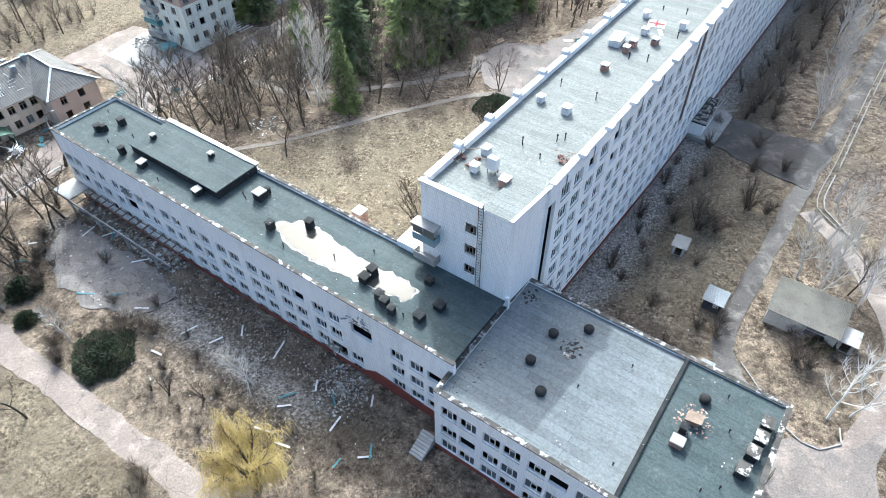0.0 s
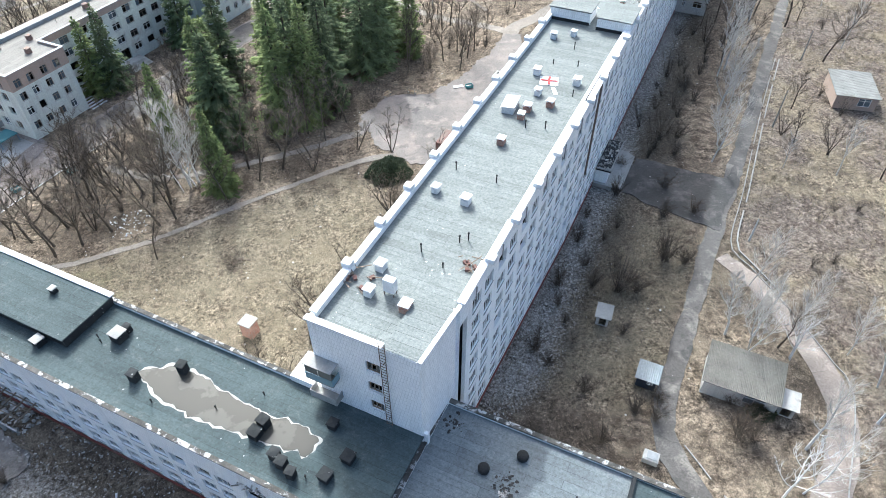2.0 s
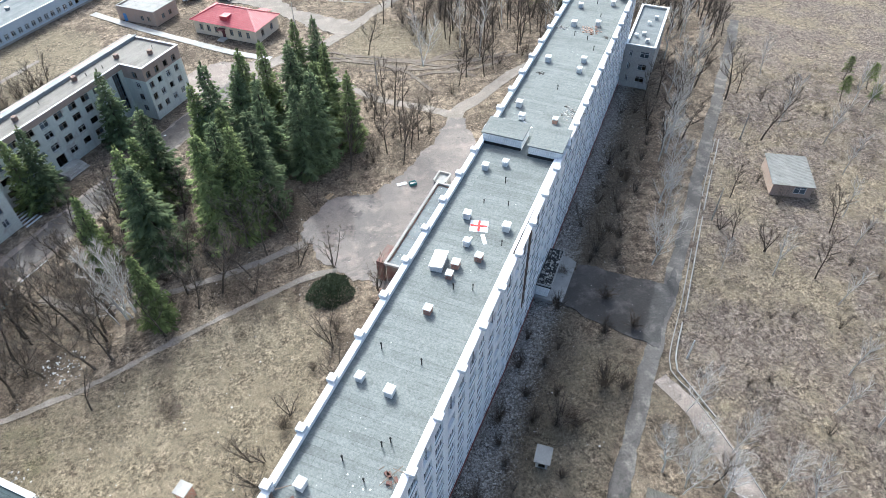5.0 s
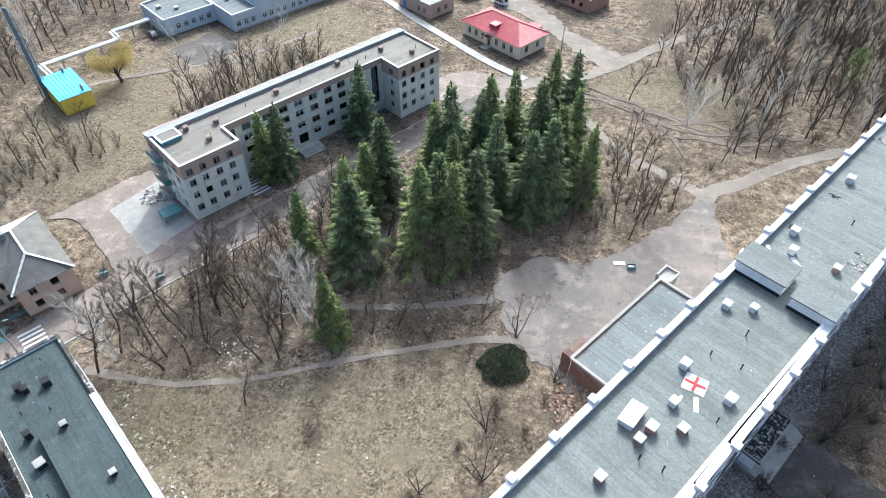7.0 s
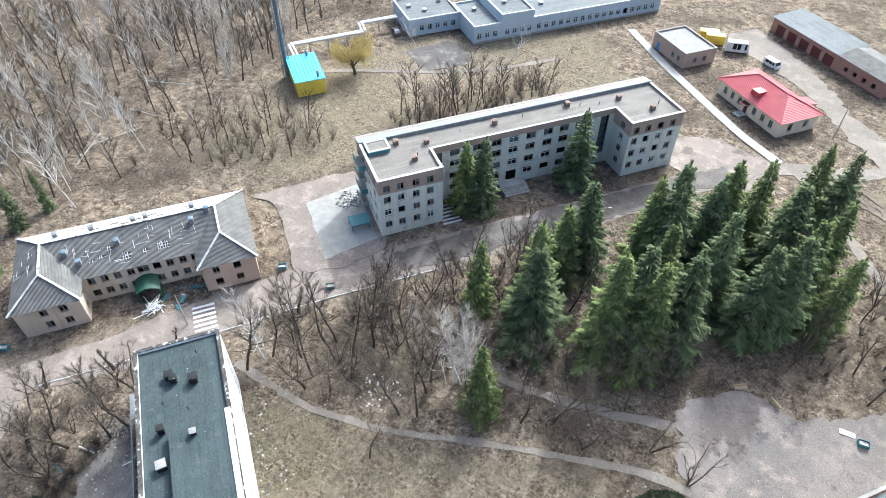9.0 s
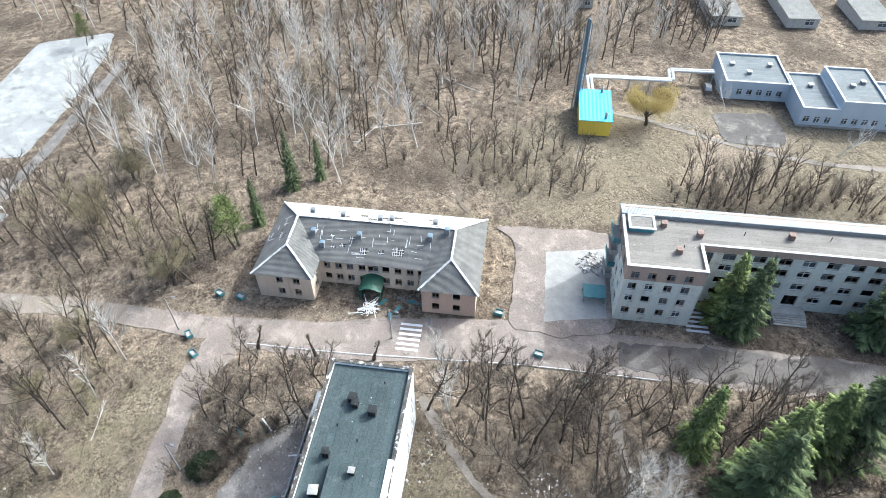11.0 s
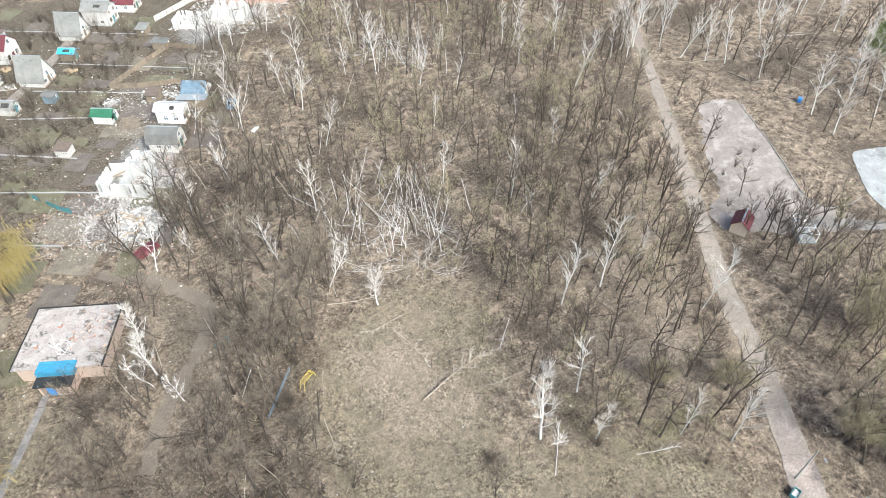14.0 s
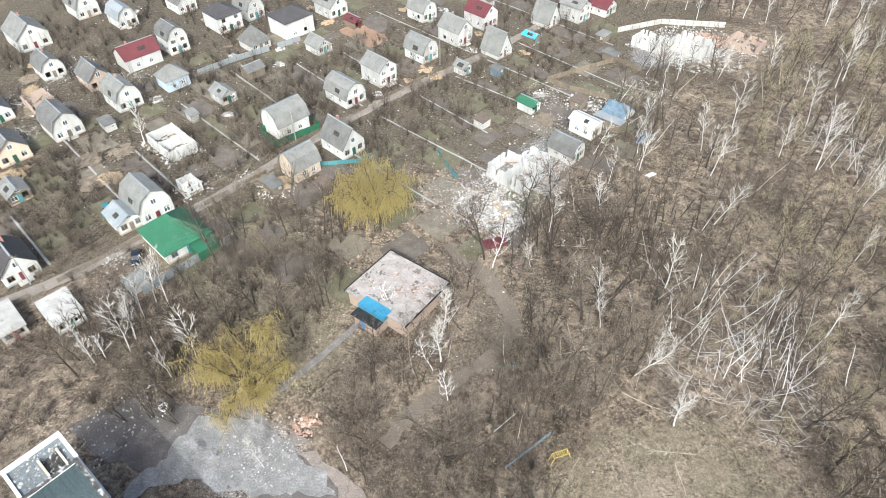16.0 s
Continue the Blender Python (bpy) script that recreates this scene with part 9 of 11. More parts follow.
def grown(r, start, way, length, n, bend, rise):
    """A crooked line of n steps."""
    pts, d = [start], way.normalized()
    for _ in range(n):
        d = (d + Vector((r.uniform(-bend, bend), r.uniform(-bend, bend), r.uniform(-bend, bend) + rise))).normalized()
        pts.append(pts[-1] + d * (length / n))
    return pts


def lite_tree(seed, h, spread, limbs=9, twigs=6, thick=0.012, low=0.3, rise=0.3, lean=0.12, end=0.0, steep=(0.5, 1.3), fine_r=0.03, forks=0):
    """A leafless tree of few faces, for the depth of a wood: an upright trunk and rising limbs that fork and carry sprays of twigs."""
    r = random.Random(seed)
    wood, fine = Wood(), Wood()
    a0 = r.random() * math.tau
    trunk = grown(r, Vector((0, 0, -0.2)), Vector((math.cos(a0) * lean, math.sin(a0) * lean, 1)), h, 5, 0.085, 0.06)
    r0 = h * thick
    wood.stem(trunk, [r0 * (1 - (0.93 - end) * k / 5) + 0.012 for k in range(6)], 4)
    for i in range(limbs):
        k = low + (0.98 - low) * (i + r.random()) / limbs
        p = trunk[int(k * 4.99)].lerp(trunk[int(k * 4.99) + 1], (k * 4.99) % 1)
        a = i * 2.4 + r.uniform(-0.5, 0.5)
        reach = spread * (1.12 - 0.62 * k) * r.uniform(0.65, 1.25)
        br = grown(r, p, Vector((math.cos(a), math.sin(a), r.uniform(*steep))), reach, 2, 0.22, rise)
        rb = r0 * (1 - 0.85 * k) * 0.5 + 0.022
        wood.stem(br, [rb, rb * 0.7, 0.016], 3)
        along = (br[-1] - br[0]).normalized()
        arms = [br]
        for _ in range(forks):
            q = br[0].lerp(br[1], r.uniform(0.4, 1.0))
            fork = grown(r, q, along + Vector((r.uniform(-0.9, 0.9), r.uniform(-0.9, 0.9), r.uniform(0.0, 0.7))), reach * r.uniform(0.5, 0.8), 2, 0.2, rise)
            wood.stem(fork[::2], [rb * 0.55, 0.014], 3)
            arms.append(fork)
        for j in range(twigs):
            arm = arms[j % len(arms)]
            t = 0.2 + 1.79 * r.random()
            e = arm[int(t)].lerp(arm[int(t) + 1], t % 1)
            w = along + Vector((r.uniform(-0.85, 0.85), r.uniform(-0.85, 0.85), r.uniform(-0.1, 0.8)))
            fine.twig(e, e + w.normalized() * reach * r.uniform(0.28, 0.55), fine_r)
    return wood, fine


def lite_shrub(seed, h, spread, stems=14, twigs=5):
    """A leafless shrub of few faces: many stems from one foot, each with side shoots."""
    r = random.Random(seed)
    wood, fine = Wood(), Wood()
    for i in range(stems):
        a = i * 2.4 + r.uniform(-0.4, 0.4)
        k = r.uniform(0.15, 1.0)
        br = grown(r, Vector((r.uniform(-0.3, 0.3), r.uniform(-0.3, 0.3), -0.1)), Vector((math.cos(a) * k * spread, math.sin(a) * k * spread, h)), h * r.uniform(0.7, 1.1), 2, 0.2, 0.1)
        wood.stem(br, [0.035, 0.024, 0.008], 3)
        for _ in range(twigs):
            t = 0.4 + r.random() * 1.59
            e = br[int(t)].lerp(br[int(t) + 1], t % 1)
            w = Vector((math.cos(a) * k + r.uniform(-0.9, 0.9), math.sin(a) * k + r.uniform(-0.9, 0.9), r.uniform(0.0, 1.1)))
            fine.twig(e, e + w.normalized() * h * r.uniform(0.25, 0.5), 0.02)
    return wood, fine


def bare_tree(seed, h, spread, stems=1, lean=0.1, rise=0.12, limbs=13, subs=6, twigs=7, thick=0.022, low=0.28):
    """A leafless tree: trunk and limbs in one mesh, fine twigs in another."""
    r = random.Random(seed)
    wood, fine = Wood(), Wood()
    for s in range(stems):
        a0 = r.random() * math.tau
        ln = lean + (0.25 if stems > 1 else 0)
        way = Vector((math.cos(a0) * ln, math.sin(a0) * ln, 1))
        hh = h * r.uniform(0.8, 1.0) if stems > 1 else h
        r0 = h * thick * (0.7 if stems > 1 else 1.0)
        trunk = grown(r, Vector((r.uniform(-0.3, 0.3) * (stems > 1), r.uniform(-0.3, 0.3) * (stems > 1), -0.2)), way, hh, 9, 0.13, 0.05)
        wood.stem(trunk, [r0 * (1 - 0.93 * (k / 9) ** 0.9) + 0.012 for k in range(10)], 6)
        for i in range(limbs if stems == 1 else max(4, limbs // 2)):
            k = low + (0.97 - low) * (i + r.random()) / (limbs if stems == 1 else max(4, limbs // 2))
            f = k * 9
            p = trunk[int(f)].lerp(trunk[min(int(f) + 1, 9)], f - int(f))
            a = i * 2.4 + r.uniform(-0.5, 0.5)
            reach = spread * (1.05 - 0.75 * k) * r.uniform(0.7, 1.2)
            way2 = Vector((math.cos(a), math.sin(a), r.uniform(0.35, 0.95)))
            br = grown(r, p, way2, reach, 5, 0.22, rise)
            rb = r0 * (1 - 0.9 * k) * 0.55 + 0.012
            wood.stem(br, [rb * (1 - 0.85 * q / 5) for q in range(6)], 4)
            for j in range(subs):
                g = 0.3 + 0.7 * (j + r.random()) / subs
                q = br[int(g * 4.99)].lerp(br[int(g * 4.99) + 1], (g * 4.99) % 1)
                way3 = (br[-1] - br[0]).normalized() + Vector((r.uniform(-0.9, 0.9), r.uniform(-0.9, 0.9), r.uniform(-0.2, 0.7)))
                sb = grown(r, q, way3, reach * r.uniform(0.3, 0.55), 3, 0.25, rise)
                wood.stem(sb, [0.03, 0.022, 0.016, 0.008], 3)
                for _ in range(twigs):
                    t = r.random() * 2.99
                    e = sb[int(t)].lerp(sb[int(t) + 1], t % 1)
                    w = (sb[-1] - sb[0]).normalized() + Vector((r.uniform(-0.8, 0.8), r.uniform(-0.8, 0.8), r.uniform(-0.3, 0.7)))
                    fine.twig(e, e + w.normalized() * r.uniform(0.6, 1.4) * h / 13, 0.02)
    return wood, fine


def spruce(seed, h, rad, gap=0.0):
    """A spruce: whorls of boughs, each a broad drooping spray with side sprays, dense inside and ragged at the edge."""
    r = random.Random(seed)
    wood, leaf = Wood(), Wood()
    wood.stem([Vector((0, 0, -0.2)), Vector((0, 0, h * 0.5)), Vector((0, 0, h))], [h * 0.014 + 0.05, h * 0.008 + 0.03, 0.02], 7)
    up = Vector((0, 0, 1))
    z = h * 0.06
    while z < h * 0.975:
        k = z / h
        whorl = (rad * (1 - k) ** 0.85 + 0.22) * r.uniform(0.82, 1.1)
        n = 6 + int(4 * (1 - k))
        a0 = r.random() * 6
        for i in range(n):
            if r.random() < gap:
                continue
            a = a0 + i * math.tau / n + r.uniform(-0.25, 0.25)
            ln = whorl * r.uniform(0.62, 1.2)
            out = Vector((math.cos(a), math.sin(a), 0))
            side = Vector((-out.y, out.x, 0))
            base = Vector((0, 0, z + r.uniform(-0.15, 0.15)))
            sag = 0.34 - 0.75 * k
            mid = base + out * ln * 0.55 - up * ln * 0.55 * (sag + 0.14)
            tip = base + out * ln - up * ln * (sag + 0.02)
            leaf.blade(base.lerp(mid, 0.2), mid + (tip - mid) * 0.3, 0.1 + 0.09 * ln, up)
            leaf.blade(mid, tip, 0.12 + 0.05 * ln, up)
            m = max(3, int(ln * 2.3))
            for j in range(m):
                g = 0.22 + 0.74 * (j + r.random() * 0.6) / m
                c = base.lerp(mid, g / 0.55) if g < 0.55 else mid.lerp(tip, (g - 0.55) / 0.45)
                sl = ln * 0.36 * (1.15 - g) + 0.22
                for sgn in (-1, 1):
                    e = c + side * sgn * sl * r.uniform(0.6, 1.0) + out * sl * r.uniform(0.5, 0.95) - up * sl * r.uniform(0.2, 0.75)
                    leaf.blade(c, e, 0.08 + 0.11 * sl, up + side * sgn * 0.4)
        z += (0.42 + 0.42 * (1 - k)) * r.uniform(0.85, 1.15) * h / 17
    for q in range(4):
        leaf.blade(Vector((0, 0, h * 0.95)), Vector((0.16 * math.cos(q * 1.57), 0.16 * math.sin(q * 1.57), h * 1.02)), 0.08, Vector((math.sin(q * 1.57), -math.cos(q * 1.57), 0.2)))
    return wood, leaf


def willow(seed, h, rad, strands=30, hang=3.0):
    """A willow: a forked trunk, long spreading limbs, and separate tufts of fine hanging strands at the branch ends, with gaps between."""
    r = random.Random(seed)
    wood, fine = Wood(), Wood()
    trunk = grown(r, Vector((0, 0, -0.2)), Vector((0.15, 0, 1)), h * 0.3, 4, 0.16, 0.05)
    wood.stem(trunk, [0.4, 0.36, 0.33, 0.3, 0.27], 8)
    for i in range(13):
        a = i * 2.4 + r.uniform(-0.5, 0.5)
        steep = r.uniform(0.5, 2.4)
        br = grown(r, trunk[2 + i % 3], Vector((math.cos(a), math.sin(a), steep)), rad * r.uniform(0.8, 1.2) * (0.85 + 0.13 * steep), 6, 0.24, 0.03)
        wood.stem(br, [0.17 * (1 - 0.14 * q) for q in range(7)], 5)
        for j in range(11):
            g = 0.35 + 0.65 * r.random()
            q = br[int(g * 5.99)].lerp(br[int(g * 5.99) + 1], (g * 5.99) % 1)
            sb = grown(r, q, Vector((r.uniform(-1, 1) + 0.6 * math.cos(a), r.uniform(-1, 1) + 0.6 * math.sin(a), r.uniform(-0.1, 1.1))), rad * r.uniform(0.2, 0.45), 3, 0.3, -0.03)
            wood.stem(sb, [0.035, 0.026, 0.018, 0.009], 3)
            for _ in range(strands):
                t = 1.0 + r.random() * 1.99
                e = sb[int(t)].lerp(sb[int(t) + 1], t % 1)
                o_ = Vector((r.gauss(0, 0.45), r.gauss(0, 0.45), r.gauss(0.1, 0.25)))
                ln = hang * r.uniform(0.15, 0.75)
                m = e + o_ + Vector((0, 0, -ln * 0.2))
                fine.twig(e, m, 0.022)
                fine.twig(m + Vector((0, 0, 0.06)), m + o_ * 0.35 + Vector((0, 0, -ln * 0.8)), 0.026)
    return wood, fine


def leafy_dome(seed, rx, ry, h, n):
    """A clipped or spreading evergreen: short shoots from a domed frame of branches."""
    r = random.Random(seed)
    wood, leaf = Wood(), Wood()
    for i in range(14):
        a = i * 2.4
        br = grown(r, Vector((0, 0, 0)), Vector((math.cos(a) * rx, math.sin(a) * ry, h * 0.6)), 0.8 * max(rx, ry), 4, 0.2, 0.05)
        wood.stem(br, [0.08, 0.06, 0.05, 0.03, 0.02], 4)
    for _ in range(n):
        a, k = r.random() * math.tau, r.random() ** 0.6
        s = 0.8 + 0.25 * noise.noise((math.cos(a) * 1.7 + seed, math.sin(a) * 1.7, k * 2))
        x, y = rx * k * s * math.cos(a), ry * k * s * math.sin(a)
        z = h * max(0.05, (1 - k ** 2.2)) * (0.8 + 0.3 * noise.noise((x * 0.8, y * 0.8, seed)))
        z *= r.uniform(0.7, 1.05)
        p = Vector((x, y, z))
        d = Vector((x / rx * 0.6 + r.uniform(-0.7, 0.7), y / ry * 0.6 + r.uniform(-0.7, 0.7), r.uniform(0.1, 0.9))).normalized()
        leaf.blade(p, p + d * r.uniform(0.3, 0.6), r.uniform(0.05, 0.11), Vector((r.uniform(-0.3, 0.3), r.uniform(-0.3, 0.3), 1)))
    return wood, leaf


MODELS = {}


def model(key, meshes, mats, name, label, category):
    """Keep the two meshes of a kind of tree for planting."""
    made = []
    for (w, mt, pn) in zip(meshes, mats, ("trunk", "crown")):
        me = bpy.data.meshes.new(pn)
        me.from_pydata(w.v, [], w.f)
        me.materials.append(mt)
        made.append(me)
    MODELS[key] = (made, name, label, category)


def plant(key, x, y, scale=1.0, turn=None, tilt=0.0, r=RNG, group="", wide=1.0, label=None):
    made, name, lab, cat = MODELS[key]
    root = new(name)
    a = r.random() * 360 if turn is None else turn
    root.matrix_world = pose(x, y, -0.05, 0, 0, a) @ pose(0, 0, 0, tilt, 0, 0) @ Matrix.Diagonal((scale * wide, scale * wide, scale, 1))
    tagged(root, label or lab, cat, group)
    for me in made:
        piece(me.name.split(".")[0], me, root)
    return root


for i in range(6):
    model(("bare", i), bare_tree(100 + i, 14, 5.4 + 0.5 * (i % 3), lean=0.05 + 0.035 * i, limbs=13 + i % 3, thick=0.0148), (M_BARK, M_TWIG), "bare_tree", "leafless tree with grey-brown bark and fine twigs", "tree")
for i in range(3):
    model(("olive", i), bare_tree(130 + i, 13, 5.0, rise=0.18, limbs=14, twigs=9), (M_BARK, M_TWIG_OLIVE), "budding_tree", "leafless tree with olive budding twigs", "tree")
for i in range(3):
    model(("multi", i), bare_tree(150 + i, 9, 3.6, stems=4, lean=0.2, limbs=10, subs=3, twigs=6, thick=0.018), (M_BARK, M_TWIG), "multi_stemmed_tree", "leafless tree with several leaning stems", "tree")
for i in range(4):
    model(("shrub", i), lite_shrub(170 + i, 3.0 + 0.3 * i, 1.9, 26, 9), (M_BARK, M_TWIG_DARK if i < 3 else M_TWIG), "bare_shrub", "dense leafless grey-brown shrub", "shrub")
for i in range(4):
    model(("birch", i), bare_tree(190 + i, 17, 4.0, lean=0.04 + 0.04 * i, rise=0.2, limbs=20, subs=6, twigs=8, thick=0.014, low=0.22), (M_BIRCH, M_BIRCH_TWIG), "birch", "slender leafless birch with white bark", "tree")
for i in range(2):
    model(("pollard", i), bare_tree(210 + i, 6, 1.0, lean=0.05, limbs=9, subs=4, twigs=7, thick=0.06, low=0.75), (M_BARK, M_TWIG), "pollarded_tree", "thick pollarded trunk with short new shoots", "tree")
for i in range(3):
    model(("broken", i), lite_tree(220 + i, 10, 1.7, limbs=4, twigs=4, thick=0.009, low=0.5, lean=0.25 + 0.15 * i, end=0.3, fine_r=0.02), (M_SPLINTER if i else M_BIRCH, M_TWIG), "snapped_tree", "tree snapped off with stripped pale branches", "tree")
for i in range(4):
    model(("spruce", i), spruce(230 + i, 17, 3.35 + 0.3 * (i % 2), 0.02 + 0.03 * i), (M_BARK, M_SPRUCE if i % 2 else M_SPRUCE_LIGHT), "spruce", "tall dark green spruce with drooping branches", "tree")
model(("spruce_y", 0), spruce(240, 13, 2.9, 0.0), (M_BARK, M_SPRUCE_LIGHT), "spruce", "young bright green spruce", "tree")
for i in range(2):
    model(("willow", i), willow(260 + i, 13, 6.0), (M_BARK, M_WILLOW), "willow", "weeping willow with yellow hanging twigs", "tree")
model(("yew", 0), leafy_dome(270, 5.2, 4.4, 2.2, 5200), (M_BARK, M_EVERGREEN), "juniper_bed", "broad dark evergreen juniper bed", "bush")
model(("yew", 1), leafy_dome(271, 2.1, 2.1, 2.0, 2600), (M_BARK, M_EVERGREEN), "evergreen_bush", "rounded dark evergreen bush", "bush")


def pine_crown():
    """An open pine: separate tufts of needles at the ends of its boughs, bare trunk below."""
    r = random.Random(5)
    w, _ = bare_tree(250, 13, 2.8, lean=0.04, limbs=14, subs=4, twigs=0, thick=0.016, low=0.35)
    leaf = Wood()
    for i in range(52):
        k = (i + r.random()) / 52
        a, z = i * 2.4, 4.6 + 8.6 * k
        rad = (2.9 * (1 - k) ** 0.6 + 0.3) * r.uniform(0.45, 1.0)
        c = Vector((rad * math.cos(a), rad * math.sin(a), z))
        for _ in range(52):
            o = Vector((r.gauss(0, 0.42), r.gauss(0, 0.42), r.gauss(0, 0.24)))
            d = Vector((math.cos(a) * 0.5 + o.x, math.sin(a) * 0.5 + o.y, 0.4 + r.uniform(-0.3, 0.6))).normalized()
            leaf.blade(c + o, c + o + d * r.uniform(0.3, 0.55), 0.1, Vector((r.uniform(-0.5, 0.5), r.uniform(-0.5, 0.5), 1)))
    return w, leaf


model(("pine", 0), pine_crown(), (M_BARK, M_SPRUCE_LIGHT), "pine", "pine with a tufted green crown", "tree")


def fallen(seed, l):
    r = random.Random(seed)
    wood, fine = Wood(), Wood()
    pts = grown(r, Vector((0, 0, 0.25)), Vector((1, 0, 0.0)), l, 8, 0.05, 0.0)
    wood.stem(pts, [0.09 * (1 - 0.1 * k) for k in range(9)], 6)
    for i in range(12):
        k = 4 + int(4 * r.random())
        br = grown(r, pts[k], Vector((1.0, r.uniform(-1, 1), r.uniform(0.0, 0.7))), r.uniform(1.2, 3.2), 3, 0.15, -0.02)
        wood.stem(br, [0.045, 0.035, 0.022, 0.01], 4)
        for _ in range(6):
            e = br[1 + int(r.random() * 2)]
            fine.twig(e, e + Vector((r.uniform(0.3, 1), r.uniform(-0.6, 0.6), r.uniform(-0.1, 0.4))) * r.uniform(0.6, 1.3), 0.018)
    return wood, fine


for i in range(3):
    model(("fallen", i), fallen(280 + i, 9 + i), (M_SPLINTER if i < 2 else M_BIRCH, M_BIRCH_TWIG if i else M_TWIG), "fallen_tree", "felled tree lying with its stripped branches", "fallen tree")
    model(("fallen_dark", i), fallen(290 + i, 8 + i), (M_BARK, M_TWIG), "fallen_tree", "dark felled tree lying with its branches", "fallen tree")

LINES = np.array(ROAD_LINES)


def blocked(x, y, pad=1.0):
    if np.any((LINES[:, 0] - x) ** 2 + (LINES[:, 1] - y) ** 2 < (LINES[:, 2] + pad * 0.6) ** 2):
        return True
    for inv, x0, x1, y0, y1 in BUILT:
        p = inv @ Vector((x, y, 0))
        if x0 - pad < p.x < x1 + pad and y0 - pad < p.y < y1 + pad:
            return True
    return False


for i in range(6):
    model(("far_bare", i), lite_tree(300 + i, 12.5, 5.0 + 0.4 * (i % 4), 9, 12, 0.0155, 0.3, 0.2, 0.03 + 0.02 * i, 0.0, (0.45, 1.3), 0.035, 3), (M_BARK, M_TWIG_DARK if i % 2 else M_TWIG), "bare_tree", "leafless tree", "tree")
for i in range(4):
    model(("far_birch", i), lite_tree(310 + i, 14.5, 5.0, 10, 10, 0.010, 0.28, 0.22, 0.03 + 0.025 * i, 0.0, (0.7, 1.6), 0.045, 3), (M_BIRCH, M_BIRCH_TWIG), "birch", "leafless birch", "tree")
for i in range(4):
    model(("far_olive", i), lite_tree(315 + i, 11, 4.6, 10, 16, 0.010, 0.2, 0.26, 0.06, 0.0, (0.6, 1.6), 0.036, 3), (M_BARK, M_TWIG_OLIVE), "budding_tree", "budding tree", "tree")
for i in range(4):
    model(("far_shrub", i), lite_shrub(320 + i, 2.6 + 0.4 * i, 2.0, 15, 5), (M_BARK, (M_TWIG_DARK, M_TWIG, M_TWIG_DARK, M_TWIG_DARK)[i]), "bare_shrub", "shrub", "shrub")
for i in range(3):
    model(("stripped", i), lite_tree(330 + i, 9.5, 2.4, limbs=7, twigs=2, thick=0.006, low=0.3, lean=0.25 + 0.1 * i, end=0.3, fine_r=0.02), (M_BIRCH, M_BIRCH_TWIG), "stripped_birch", "birch stripped and splintered by blast", "tree")
for i in range(2):
    model(("haze_willow", i), willow(340 + i, 11, 4.8, 26, 1.6), (M_BARK, M_TWIG_OLIVE), "budding_willow", "broad willow with fine olive budding twigs", "tree")
for i in range(3):
    model(("far_multi", i), lite_shrub(345 + i, 6.0, 3.6, 16, 11), (M_BARK, M_TWIG), "multi_stemmed_tree", "multi-stemmed tree", "tree")
WIDE = {"bare": "far_bare", "multi": "far_multi", "birch": "far_birch", "olive": "far_olive", "shrub": "far_shrub"}


def joined(name, places, label, category):
    """Many plants as one mass of wood: places are (model, pose)."""
    verts, faces, slots, mats = [], [], [], []
    n = 0
    cache = {}
    for key, m in places:
        for me in MODELS[key][0]:
            if me.name not in cache:
                co = np.empty(len(me.vertices) * 3)
                me.vertices.foreach_get("co", co)
                cache[me.name] = (co.reshape(-1, 3), [tuple(q.vertices) for q in me.polygons])
            co, fs = cache[me.name]
            a = np.array(m)
            verts.append(co @ a[:3, :3].T + a[:3, 3])
            if me.materials[0] not in mats:
                mats.append(me.materials[0])
            faces += [tuple(i + n for i in f) for f in fs]
            slots += [mats.index(me.materials[0])] * len(fs)
            n += len(co)
    me = bpy.data.meshes.new(name)
    me.from_pydata(np.concatenate(verts).tolist(), [], faces)
    for mt in mats:
        me.materials.append(mt)
    me.polygons.foreach_set("material_index", slots)
    return tagged(new(name, me), label, category, "", "stuff")


def scatter(poly, mix_, count, seed, smin=0.75, smax=1.15, gap=2.2, tilt=7, avoid=(), group="", pad=1.2, reach=84.0):
    """Plant a mixture of kinds at uneven places in a polygon; those far from the middle of the grounds become one wood."""
    r = random.Random(seed)
    xs, ys = [p[0] for p in poly], [p[1] for p in poly]
    done, far_off = [], []
    cells = collections.defaultdict(list)
    tries = 0
    while len(done) < count and tries < count * 30:
        tries += 1
        x, y = r.uniform(min(xs), max(xs)), r.uniform(min(ys), max(ys))
        if not inside(poly, np.array([x]), np.array([y]))[0] or blocked(x, y, pad):
            continue
        if any(inside(a, np.array([x]), np.array([y]))[0] for a in avoid):
            continue
        ci, cj = int(x // gap), int(y // gap)
        if any((x - a) ** 2 + (y - b) ** 2 < gap * gap for p in (-1, 0, 1) for q in (-1, 0, 1) for a, b in cells[(ci + p, cj + q)]):
            continue
        done.append((x, y))
        cells[(ci, cj)].append((x, y))
        kinds, weights = zip(*mix_)
        key = r.choices(kinds, weights)[0]
        s, tl = r.uniform(smin, smax), r.uniform(-tilt, tilt)
        if (x + 22) ** 2 + (y - 62) ** 2 > reach ** 2:
            key = WIDE.get(key, key)
            n = sum(1 for q in MODELS if q[0] == key)
            far_off.append(((key, r.randrange(n)), pose(x, y, -0.05, 0, 0, r.random() * 360) @ pose(0, 0, 0, tl, 0, 0) @ Matrix.Scale(s, 4)))
        else:
            n = sum(1 for q in MODELS if q[0] == key)
            plant((key, r.randrange(n)), x, y, s, None, tl, r, group)
    if far_off:
        joined("woodland", far_off, "leafless grey-brown woodland with birches among it", "woodland")


